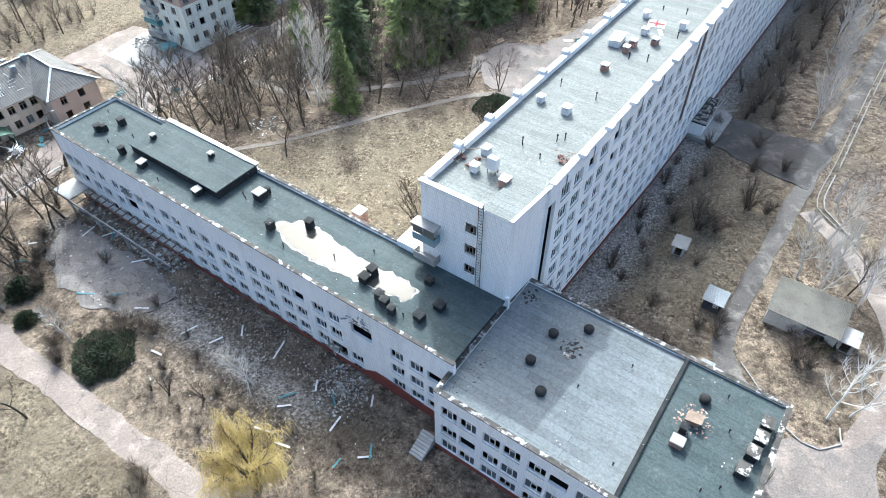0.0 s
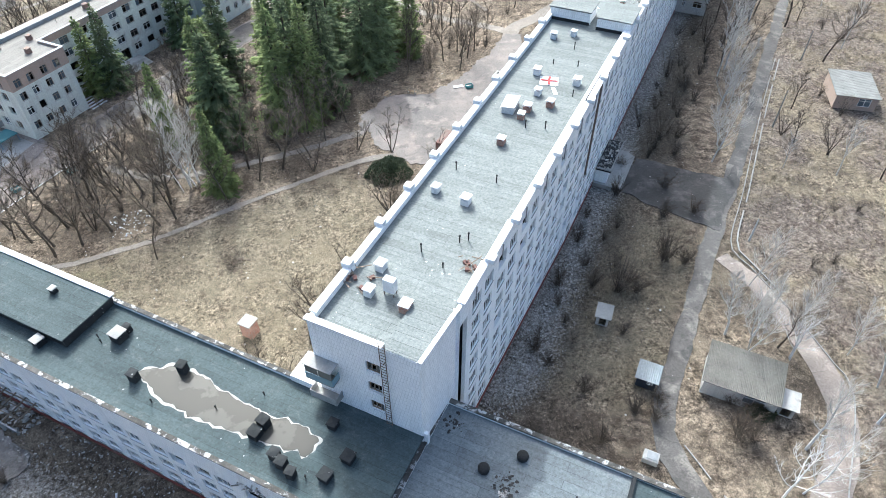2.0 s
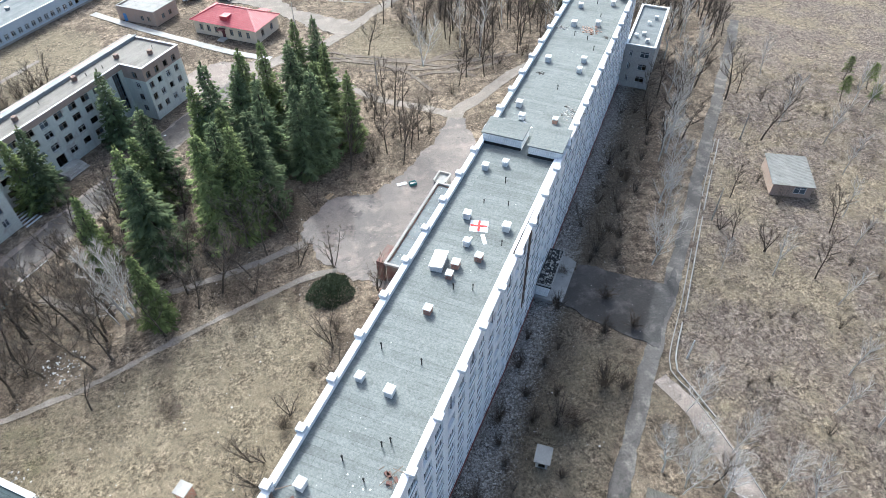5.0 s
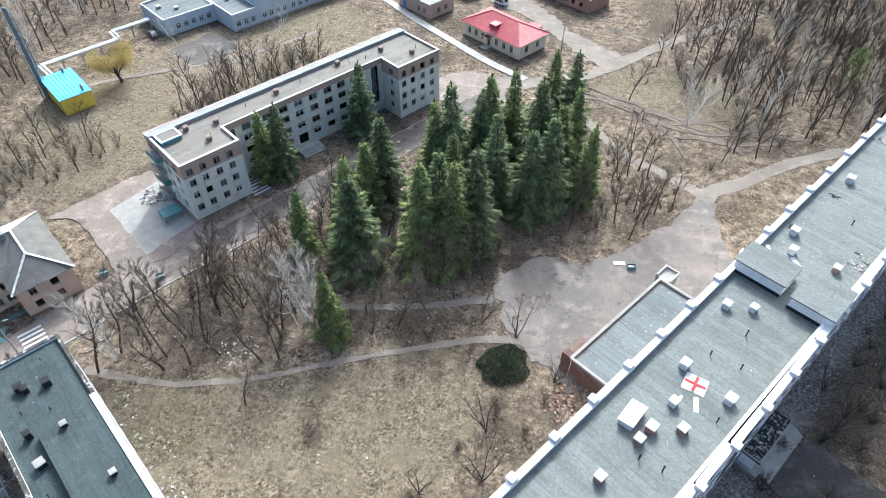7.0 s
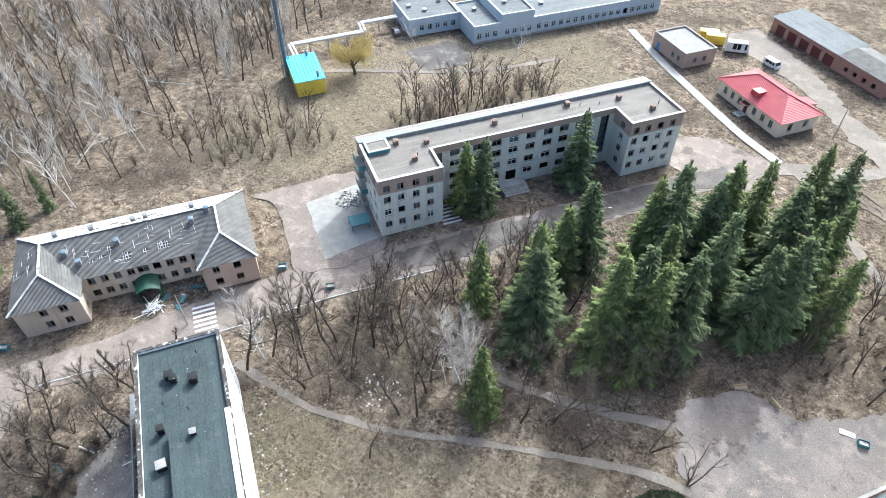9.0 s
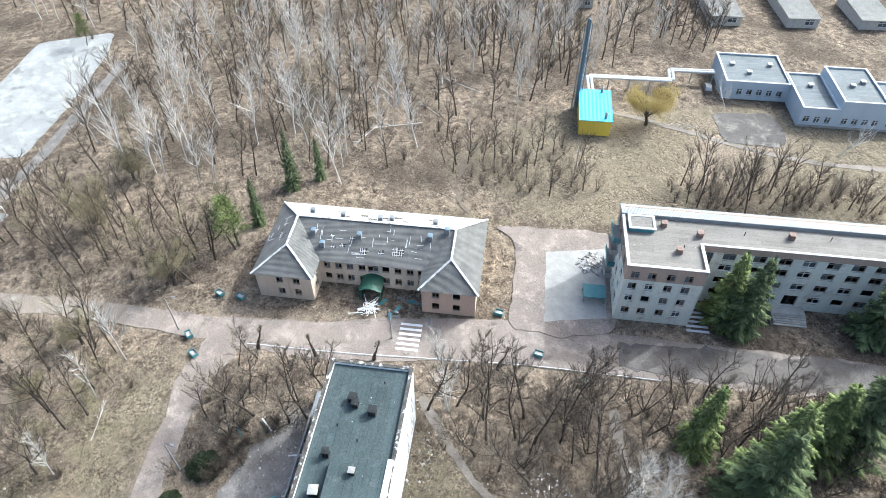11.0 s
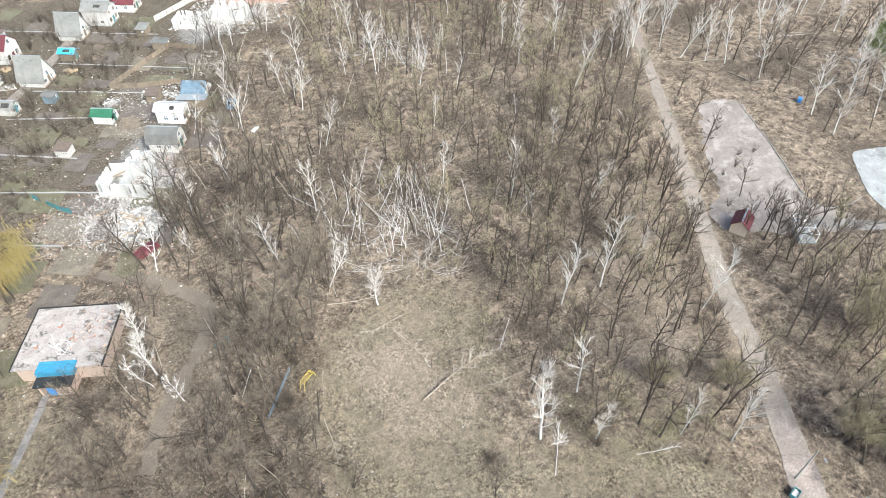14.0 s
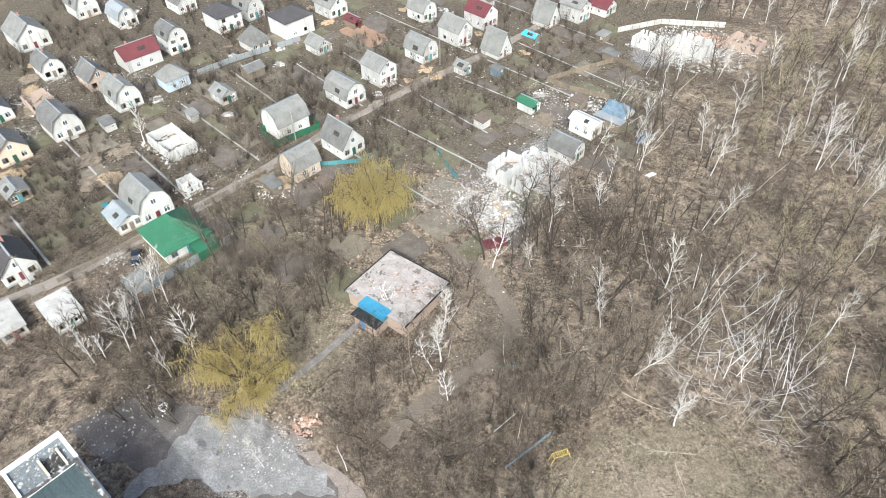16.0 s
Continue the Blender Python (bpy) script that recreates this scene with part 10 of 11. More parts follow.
def undergrowth(poly, count, seed, h=1.2, avoid=(), material=None, label="thin leafless undergrowth and fallen sticks", pad=0.3):
    """Tufts of thin stems and fallen sticks over a wood's floor."""
    r = random.Random(seed)
    w = Wood()
    xs, ys = np.array([p[0] for p in poly]), np.array([p[1] for p in poly])
    n = 0
    tries = 0
    while n < count and tries < count * 12:
        tries += 1
        x, y = r.uniform(xs.min(), xs.max()), r.uniform(ys.min(), ys.max())
        if not inside(poly, np.array([x]), np.array([y]))[0] or noise.noise((x * 0.07, y * 0.07, seed)) < -0.12 or blocked(x, y, pad):
            continue
        if any(inside(a, np.array([x]), np.array([y]))[0] for a in avoid):
            continue
        n += 1
        if r.random() < 0.3:
            a = r.random() * math.tau
            l = r.uniform(0.5, 2.4)
            w.twig(Vector((x, y, 0.05)), Vector((x + l * math.cos(a), y + l * math.sin(a), r.uniform(0.02, 0.35))), r.uniform(0.02, 0.05))
            continue
        hh = h * r.uniform(0.4, 1.5)
        for _ in range(r.randrange(6, 15)):
            b = Vector((x + r.uniform(-0.5, 0.5), y + r.uniform(-0.5, 0.5), -0.05))
            w.twig(b, b + Vector((r.uniform(-0.6, 0.6) * hh, r.uniform(-0.6, 0.6) * hh, hh * r.uniform(0.5, 1.1))), 0.018)
    ob = part("undergrowth", (w.v, w.f), material or M_TWIG)
    tagged(ob, label, "undergrowth", "", "stuff")


# spruces before the clinic
for i, (x, y, h) in enumerate(((-29.5, 124, 16.5), (-18.4, 106.9, 16.5), (-20.4, 125.9, 24), (-18.5, 123.5, 22), (-21.1, 138.3, 18), (-19.3, 142.8, 21), (-7.6, 126.9, 24), (-5.4, 131, 24), (-2.5, 128, 23.5), (0.7, 132, 24.5), (-4.4, 141.1, 20), (-7.2, 152.1, 24), (-10.2, 151.2, 20), (-2.5, 156.7, 20), (-0.8, 159, 22), (2.8, 146.8, 22), (4, 164.6, 21), (9.5, 158.4, 23), (11.3, 179.7, 18), (16.2, 180.8, 18), (17, 161.6, 20), (12.7, 146.7, 23), (20.3, 151.1, 18.5), (9.6, 143.3, 22), (14.7, 155.5, 20), (-42.6, 146.4, 18.5), (-45.6, 145.2, 16.5), (-31, 165.7, 18))):
    plant(("spruce", i % 4) if i > 1 else ("spruce_y", 0), x, y, h / (17 if i > 1 else 13), None, RNG.uniform(-2, 2), RNG, "spruces before the clinic", RNG.uniform(1.12, 1.4) if i > 1 else 0.95)
for i, (x, y, h) in enumerate(((-107.4, 82.1, 12), (-115.2, 91.7, 15), (-115.5, 98, 11))):
    plant(("spruce", 1 + 2 * (i % 2)), x, y, h / 17, None, 0, RNG, "spruces behind the old block", 0.72)
for x, y, h in ((-102.4, 75.8, 13), (-197, 22.5, 15.5), (-209, 7, 12), (-205, 60, 9), (140, 140, 6.5), (145, 136, 6), (150, 143, 7), (154, 137, 6), (158, 141, 6.5), (148, 149, 6), (160, 134, 5.5), (90, 196, 14), (100, 192, 15), (82, 204, 13), (108, 200, 14)):
    plant(("pine", 0), x, y, h / 13, None, 3, RNG, "pines")
plant(("willow", 0), -20.6, 31.0, 1.1, 40, 4, label="weeping willow with yellow hanging twigs before the wing", wide=0.95)
plant(("willow", 1), 8.8, -0.8, 1.25, 0, 0, wide=1.3)
plant(("willow", 0), -4.4, -40.4, 1.45, 200, 0, wide=1.3)
plant(("willow", 1), -98.5, 174.6, 1.1, 90, 0, wide=1.05)
for x, y, q in ((-122.5, 53.5, 1.15), (-92, 47, 0.75), (-84, 40, 0.7), (-98.5, 63.5, 1.1), (-134, 62, 0.9)):
    plant(("haze_willow", int(y) % 2), x, y, q)
plant(("yew", 0), 10.2, 107.2, 1.0, 40, 0)
plant(("yew", 0), -44.5, 49.0, 1.05, 120, 0)
plant(("yew", 1), -60.1, 60.2, 1.25, 0, 0, label="rounded dark evergreen bush at the drive")
plant(("yew", 1), -57.2, 54.8, 0.85, 0, 0, label="smaller rounded evergreen bush")
plant(("yew", 1), 49.8, 50.6, 1.1, 0, 0)
plant(("shrub", 0), -54.4, 34.6, 0.75, 0, 0, label="low burnt black shrub in the clearing")
# single trees
for i, (x, y, k, s) in enumerate(((-27.8, 91.9, "bare", 0.7), (-40.6, 109, "bare", 1.1), (-32.2, 108.8, "bare", 1.05), (-43.1, 102.2, "bare", 1.1), (-41, 104.2, "bare", 1.0), (-43.5, 95.4, "bare", 1.05), (-39.9, 97.3, "bare", 1.0), (-27.8, 107.3, "bare", 1.0), (-53.5, 92.8, "bare", 1.1), (11.4, 113.4, "multi", 0.95), (5.4, 115.5, "multi", 0.9), (-0.4, 119.5, "bare", 0.8), (-3, 110.1, "multi", 0.9), (30.5, 192.7, "bare", 0.8), (43.8, 183, "birch", 0.9), (-60.8, 75.8, "bare", 1.0), (-62, 80.3, "bare", 0.9),
                                  (91.0, 97.8, "multi", 0.95), (86, 105.2, "multi", 0.7), (113.1, 147.8, "bare", 1.1), (69.2, 44.2, "bare", 0.9), (72.8, 45.9, "bare", 0.8), (51.5, 62.3, "birch", 0.7), (54.3, 60.5, "birch", 0.75), (57.5, 58.9, "bare", 0.7), (111.5, 130, "bare", 1.0), (49.4, 77.1, "shrub", 1.6), (40, 72.7, "shrub", 1.9), (-61.4, 73.2, "bare", 0.9), (-65.1, 68.8, "bare", 1.1), (-50.5, 39.9, "bare", 0.7), (-4.5, 77.5, "multi", 0.9), (-34, 42.9, "multi", 0.6), (-24.0, 44.5, "birch", 0.55), (-50, 51.5, "birch", 0.5))):
    n = sum(1 for q in MODELS if q[0] == k)
    plant((k, i % n), x, y, s, None, RNG.uniform(-5, 5), RNG, "single trees")
for x, y, s in ((-24.4, 109.4, 1.05), (-23.2, 110.6, 0.95), (-52.1, 95.5, 0.95), (106.6, 153.2, 0.95), (99, 146.5, 0.9), (88, 131, 0.95), (78.5, 115.5, 0.95), (85.8, 61, 0.8), (92.7, 67, 0.8), (95.3, 64.6, 0.85), (100, 72, 0.8), (112, 88, 0.8), (58.5, 35, 0.75), (52.5, 44.5, 0.8), (-20.2, -9.3, 0.75), (-19.8, -14.7, 0.7), (3.8, 11.7, 0.5), (32.7, -9.3, 0.7), (37, -3.5, 0.6), (-69.2, 40.8, 0.55), (-56.9, -0.6, 0.7), (56, -66, 0.6)):
    plant(("birch", RNG.randrange(4)), x, y, s, None, RNG.uniform(-6, 6), RNG, "single birches")
for x, y in ((-77.2, 73.0), (-71.2, 81.0), (-66.0, 89.2), (-54.9, 106.2), (-47.0, 117.8)):
    plant(("pollard", RNG.randrange(2)), x, y, 1.0, None, 0, RNG, "pollards along the kerb")
# woods and groves
GAP = [[(-53 + (x + 53) * 0.84, 15 + (y - 15) * 0.84) for x, y in LAWNS[1]], SOILS[-1]]
scatter([(-54, 96), (-30, 99), (-8, 108), (-2, 116), (-22, 119), (-44, 116), (-58, 103)], (("bare", 8), ("multi", 2), ("shrub", 2)), 34, 1, 0.75, 1.1, 2.6, 10, group="trees of the hospital park")
scatter([(-38, 121), (-4, 114), (6, 124), (14, 136), (-4, 140), (-20, 136), (-34, 128)], (("bare", 3), ("multi", 3), ("shrub", 6)), 34, 2, 0.7, 1.0, 2.0, 8, group="trees of the hospital park")
scatter([(-54, 113), (-47, 124), (-37, 135), (-25, 148), (-20, 143), (-23, 130), (-34, 120), (-46, 110)], (("multi", 5), ("bare", 2), ("shrub", 1)), 44, 91, 0.6, 0.95, 2.0, 8, group="trees along the clinic road")
scatter([(16, 137), (30, 139), (42, 154), (30, 172), (22, 168), (26, 158), (18, 146)], (("bare", 5), ("multi", 3), ("shrub", 5)), 40, 3, 0.7, 1.0, 1.8, 8, group="trees of the hospital park")
scatter([(-8, 60), (22, 104), (17, 108), (0, 84), (-12, 62)], (("shrub", 5), ("multi", 2)), 16, 4, 0.6, 1.1, 2.2, 8, group="shrubs by the ward block")
scatter([(45, 165), (75, 183), (130, 178), (150, 215), (120, 270), (60, 270), (34, 215), (52, 190)], (("bare", 8), ("multi", 2), ("birch", 1), ("shrub", 3)), 430, 5, 0.75, 1.15, 1.9, 4, group="trees of the north wood", reach=0)
scatter([(-72, 158), (-56, 184), (-48, 196), (-56, 198), (-70, 182), (-80, 164)], (("multi", 4), ("bare", 2), ("shrub", 3)), 70, 6, 0.7, 1.0, 1.5, 6, group="trees behind the clinic")
scatter([(-106, 120), (-90, 132), (-82, 150), (-100, 152), (-112, 135)], (("multi", 3), ("bare", 2)), 46, 7, 0.6, 0.9, 2.2, 5, group="orchard trees behind the old block")
scatter([(-108, 105), (-122, 88), (-128, 60), (-145, 48), (-170, 60), (-200, 78), (-235, 120), (-225, 190), (-170, 235), (-125, 205), (-122, 172), (-118, 142)], (("bare", 8), ("birch", 8), ("olive", 1.0), ("shrub", 3), ("fallen", 0.7)), 470, 8, 0.75, 1.25, 3.0, 4, group="trees of the west wood", reach=0)
scatter([(-94, 64), (-106, 48), (-126, 24), (-140, 36), (-124, 60), (-104, 78)], (("bare", 5), ("olive", 3), ("shrub", 2)), 70, 9, 0.7, 1.05, 2.0, 8, group="trees of the west wood")
scatter([(-84, 58), (-102, 40), (-128, 4), (-160, -36), (-205, -95), (-150, -140), (-105, -120), (-75, -70), (-70, -5), (-74, 12), (-68, 22), (-60, 36)], (("bare", 6), ("olive", 4.5), ("birch", 1.3), ("shrub", 3), ("broken", 0.6), ("fallen", 0.7), ("fallen_dark", 1.6)), 660, 10, 0.55, 1.1, 2.3, 6, GAP, "trees of the south wood", reach=54)
scatter([(-75, -2), (-66, -8), (-52, -24), (-70, -34), (-84, -20)], (("stripped", 9), ("broken", 3), ("fallen", 0.5)), 70, 11, 0.6, 1.1, 1.1, 34, GAP, "splintered birches", reach=200)
scatter([(-46, -8), (-30, -40), (-46, -60), (-60, -110), (-90, -120), (-76, -60), (-70, -30), (-58, -10)], (("bare", 5), ("birch", 2), ("broken", 2), ("multi", 2), ("fallen_dark", 3), ("fallen", 2), ("shrub", 3)), 190, 12, 0.5, 1.0, 1.6, 16, GAP, "trees of the south wood", reach=0)
scatter([(-10, 22), (-36, 26), (-38, 6), (-46, -2), (-36, -22), (-20, -30), (-14, -12), (-4, 4)], (("bare", 4), ("broken", 3), ("multi", 4), ("shrub", 4), ("fallen_dark", 4)), 110, 13, 0.5, 0.95, 1.5, 16, [SOILS[-1]], "trees by the pump house")
scatter([(-158, -40), (-172, -20), (-175, 10), (-166, 24), (-205, 30), (-230, 0), (-225, -80)], (("birch", 4), ("bare", 4), ("shrub", 3), ("fallen", 1)), 170, 14, 0.65, 1.1, 2.2, 10, group="trees by the parking area")
scatter([(66, 46), (80, 40), (125, 80), (150, 160), (118, 165), (104, 130), (70, 84)], (("birch", 4), ("bare", 3), ("multi", 1), ("shrub", 4)), 52, 15, 0.5, 0.9, 3.6, 8, group="trees of the east field")
scatter([(100, 140), (135, 178), (118, 185), (96, 160), (82, 128), (90, 126)], (("bare", 3), ("birch", 2), ("shrub", 3)), 22, 16, 0.8, 1.1, 3.0, 8, group="trees of the east field")
scatter([(20, 8), (12, -8), (14, -34), (26, -40), (36, -18), (44, -8), (40, 4)], (("shrub", 6), ("multi", 2), ("bare", 3)), 90, 17, 0.6, 0.95, 1.8, 10, group="scrub by the gardens")
scatter([(40, 8), (48, -8), (70, 0), (70, 14), (50, 18)], (("shrub", 6), ("multi", 2)), 34, 18, 0.6, 1.0, 1.6, 10, group="scrub by the gardens")
scatter([(-62, 62), (-70, 62), (-80, 70), (-70, 80), (-62, 84), (-62, 70)], (("bare", 4), ("multi", 2), ("shrub", 3)), 18, 19, 0.6, 0.9, 2.4, 8, group="trees by the drive")
scatter([(14, 50), (30, 45), (30, 52), (40, 64), (28, 74)], (("shrub", 1),), 6, 20, 0.6, 0.9, 4.0, 8, group="shrubs of the yard")

scatter([(80, -20), (60, -50), (40, -90), (10, -130), (-40, -160), (-60, -130), (-40, -100), (-20, -75), (0, -55), (20, -50), (50, -20)], (("shrub", 8), ("multi", 1.0)), 470, 21, 0.5, 1.3, 1.6, 8, group="garden shrubs", pad=0.6, reach=0)
scatter([(120, -40), (60, -60), (40, -110), (30, -150), (120, -160)], (("shrub", 8), ("multi", 1.0)), 300, 22, 0.5, 1.3, 1.6, 8, group="garden shrubs", pad=0.6, reach=0)
SOUTH = [(-84, 58), (-102, 40), (-128, 4), (-160, -36), (-205, -95), (-150, -140), (-105, -120), (-60, -110), (-46, -60), (-30, -40), (-20, -30), (-14, -12), (-4, 4), (-10, 22), (-34, 28), (-60, 36)]
undergrowth(SOUTH, 2400, 31, 1.1, GAP, M_TWIG_DARK)
undergrowth(SOUTH, 1500, 32, 1.3, GAP, M_TWIG_OLIVE, "thin olive budding undergrowth")
undergrowth([(-108, 105), (-122, 88), (-128, 60), (-145, 48), (-170, 60), (-200, 78), (-235, 120), (-225, 190), (-170, 235), (-125, 205), (-122, 172), (-118, 142)], 2600, 33, 1.0)
undergrowth([(45, 165), (75, 183), (130, 178), (150, 215), (120, 270), (60, 270), (34, 215), (52, 190)], 1600, 34, 1.2)
undergrowth([(62, 46), (80, 40), (125, 80), (150, 160), (118, 165), (104, 130), (70, 84)], 1400, 35, 0.5)
undergrowth([(-56, 96), (-30, 99), (2, 112), (8, 124), (-20, 124), (-44, 116), (-58, 103)], 800, 36, 0.7)
undergrowth([(14, 10), (8, -8), (14, -34), (26, -44), (36, -18), (60, -8), (60, 10), (36, 4)], 800, 37, 1.1)
undergrowth([(-2, 36), (-60, 78), (-62, 60), (-40, 48), (-14, 30)], 500, 38, 0.6)

scatter([(-10, 30), (-34, 46), (-52, 54), (-40, 44), (-28, 36)], (("shrub", 4), ("multi", 1)), 14, 23, 0.4, 0.8, 3.0, 8, group="shrubs before the wing")
scatter([(-62, 66), (-60, 50), (-74, 58), (-70, 70)], (("shrub", 3), ("multi", 1)), 8, 24, 0.5, 0.8, 3.0, 8, group="shrubs by the drive")
scatter([(18, 64), (44, 100), (52, 96), (44, 80), (32, 62)], (("shrub", 4),), 12, 25, 0.6, 1.3, 4.0, 8, group="shrubs of the yard")
scatter([(50, 100), (86, 150), (96, 150), (74, 118), (64, 104)], (("shrub", 4), ("multi", 2)), 22, 26, 0.7, 1.3, 3.0, 8, group="shrubs of the yard")
for k, lawn in enumerate(LAWNS):
    undergrowth(lawn, 1500 if k in (0, 1, 2) else 900, 40 + k, 0.22, [], M_STRAW, "tufts of dry straw-coloured grass", 0.1)
undergrowth([(62, 46), (125, 80), (150, 160), (104, 130), (64, 84)], 1500, 51, 0.3, [], M_STRAW, "tufts of dry straw-coloured grass", 0.1)
undergrowth([(80, -10), (50, -40), (10, -95), (-50, -150), (-60, -110), (-20, -60), (10, -45), (40, -10)], 700, 52, 0.4, [], M_TWIG, "thin leafless garden weeds", 0.1)


def sticks(poly, count, seed, material, label, lmin=1.0, lmax=6.0, rad=0.05, avoid=()):
    """Broken branches and thin trunks lying criss-cross over the ground."""
    r = random.Random(seed)
    w = Wood()
    xs, ys = [p[0] for p in poly], [p[1] for p in poly]
    n = 0
    while n < count:
        x, y = r.uniform(min(xs), max(xs)), r.uniform(min(ys), max(ys))
        if not inside(poly, np.array([x]), np.array([y]))[0] or blocked(x, y, 0.4) or any(inside(q, np.array([x]), np.array([y]))[0] for q in avoid):
            continue
        n += 1
        a, l = r.random() * math.tau, lmin + (lmax - lmin) * r.random() ** 2
        z = r.uniform(0.03, 0.3)
        pts = [Vector((x, y, z)), Vector((x + 0.5 * l * math.cos(a), y + 0.5 * l * math.sin(a), z + r.uniform(0, 0.25))), Vector((x + l * math.cos(a + 0.1), y + l * math.sin(a + 0.1), r.uniform(0.05, 0.8)))]
        q = rad * r.uniform(0.5, 1.5)
        w.stem(pts, [q, q * 0.8, q * 0.3], 4)
    ob = part("fallen_branches", (w.v, w.f), material)
    tagged(ob, label, "branches", "", "stuff")


# felled trees lying about the clearing and budding trees at its rim
for k, i, x, y, s, a in (("fallen", 1, -59, 4.1, 0.72, 0), ("fallen", 0, -42.1, 6.1, 0.53, 61), ("fallen_dark", 1, -76, 24.2, 0.97, -12), ("fallen_dark", 2, -57.7, -3.1, 0.65, -43)):
    plant((k, i), x, y, s, a, 0, RNG, "felled trees of the clearing")
for i, (x, y) in enumerate(((-77.9, 5.5), (-78.1, 11), (-78.5, 16.1), (-86.8, 0.7), (-66.7, 16.9), (-86.8, 9.4))):
    plant(("far_olive", i % 4), x, y, 0.75 + 0.08 * (i % 3), None, RNG.uniform(-6, 6), RNG, "budding trees round the clearing", 1.0, "leafless tree with olive budding twigs beside the clearing")
BLAST = [(-46, -6), (-66, -4), (-92, -2), (-104, -30), (-80, -60), (-46, -62), (-28, -40), (-20, -24), (-30, 2)]
sticks(SOUTH, 1300, 61, M_BARK, "dark broken branches lying in the wood", 0.8, 5.0, 0.045, GAP)
sticks([(-108, 105), (-122, 88), (-128, 60), (-145, 48), (-170, 60), (-200, 78), (-200, 190), (-125, 205), (-118, 142)], 700, 90, M_BARK, "dark fallen branches in the west wood", 0.8, 5.0, 0.045)
undergrowth(LAWNS[1], 260, 92, 0.45, [], M_TWIG_DARK, "low dead weeds and twigs in the clearing", 0.1)
sticks(LAWNS[1], 110, 93, M_BARK, "dark broken branches lying in the clearing", 0.6, 3.6, 0.035)
sticks(BLAST, 900, 62, M_SPLINTER, "pale stripped branches lying in the wood", 0.6, 4.5, 0.028, GAP)
sticks([(-53, -12), (-60, -22), (-76, -20), (-82, 0), (-72, 2), (-60, -6)], 260, 63, M_BIRCH, "white birch branches heaped criss-cross", 1.0, 6.0, 0.034, GAP)
sticks([(-110, -66), (-124, -72), (-112, -92), (-96, -82)], 200, 64, M_BIRCH, "white birch branches heaped criss-cross", 1.0, 5.0, 0.034)
sticks([(-108, 105), (-122, 88), (-128, 60), (-170, 60), (-200, 78), (-200, 190), (-125, 205), (-118, 142)], 420, 65, M_SPLINTER, "pale fallen branches in the wood", 0.8, 5.0, 0.032)
scatter([(-160, -20), (-148, 20), (-134, 26), (-126, 16), (-150, -12)], (("bare", 2), ("shrub", 3)), 16, 78, 0.6, 0.9, 3.0, 8, [], "trees on the parking area", -3.0, reach=0)
scatter([(-104, -60), (-126, -70), (-116, -96), (-92, -86)], (("stripped", 3), ("broken", 1)), 40, 66, 0.6, 0.9, 1.4, 10, [], "splintered birches", reach=300)
scatter([(-92, -14), (-100, -4), (-93, 0), (-88, -8)], (("stripped", 2), ("bare", 1)), 8, 67, 0.75, 0.95, 1.3, 6, [], "tall birches in the south wood", reach=300)
undergrowth([(-54, 92), (-4, 58), (22, 104), (4, 112), (-30, 97)], 900, 68, 0.3, [], M_TWIG, "low dead weeds in the grass", 0.1)
# pale-limbed trees, hedges and thickets
for i in range(3):
    model(("pale", i), bare_tree(350 + i, 15, 6.4, lean=0.12 + 0.1 * i, rise=0.2, limbs=17, subs=6, twigs=7, thick=0.0085, low=0.2), (M_BIRCH, M_BIRCH_TWIG), "pale_poplar", "leafless poplar with bleached pale branches", "tree")
for x, y, s in ((68.8, 99.6, 0.95), (72.4, 104.6, 0.8), (76.4, 110.0, 0.95), (84.8, 123.0, 0.85), (94.6, 140.0, 0.95), (59.5, 70.0, 0.7), (53.5, 59.5, 0.72), (58.0, 57.0, 0.7), (49.0, 39.6, 0.85), (62.5, 62.5, 0.6), (56.0, 64.5, 0.65), (66.0, 56.0, 0.6), (-24.4, 109.2, 0.95)):
    plant(("pale", RNG.randrange(3)), x, y, s, None, RNG.uniform(-8, 8), RNG, "pale poplars")


def hedge(pts, step, smin, smax, group, seed):
    r = random.Random(seed)
    for p in smooth_line(pts, step):
        x, y = p.x + r.uniform(-0.8, 0.8), p.y + r.uniform(-0.8, 0.8)
        if not blocked(x, y, 0.3):
            plant(("shrub", r.randrange(4)), x, y, r.uniform(smin, smax), None, 0, r, group, 1.2)


hedge([(-52, 53.5), (-49.5, 47.5), (-45, 42.2), (-39.5, 37.2), (-33, 31.8)], 0.95, 0.45, 0.75, "hedge along the drive", 71)
hedge([(-57.5, 60), (-60.5, 66), (-62, 72)], 1.1, 0.5, 0.8, "hedge along the drive", 72)
hedge([(-38.5, 52.5), (-43.5, 53.5), (-46.0, 47.0)], 1.2, 0.6, 0.9, "shrubs round the juniper", 73)
for x, y, s in ((41.0, 73.5, 1.4), (42.5, 72.0, 1.1), (52.0, 76.0, 1.0), (53.5, 87.0, 1.1), (59.0, 87.0, 1.1), (36.5, 51.5, 0.9), (34.5, 53.0, 1.0), (38.0, 54.0, 0.8), (48.5, 50.5, 0.9), (46.5, 52.0, 0.8), (26.0, 62.0, 0.7), (45.6, 47.8, 1.4), (46.8, 46.6, 1.1), (57.0, 94.0, 1.2), (63.0, 103.0, 1.1), (66.0, 108.0, 1.2), (75.0, 124.0, 1.3)):
    plant(("shrub", RNG.randrange(4)), x, y, s * 0.8, None, 0, RNG, "dark shrubs of the yard", 1.25)
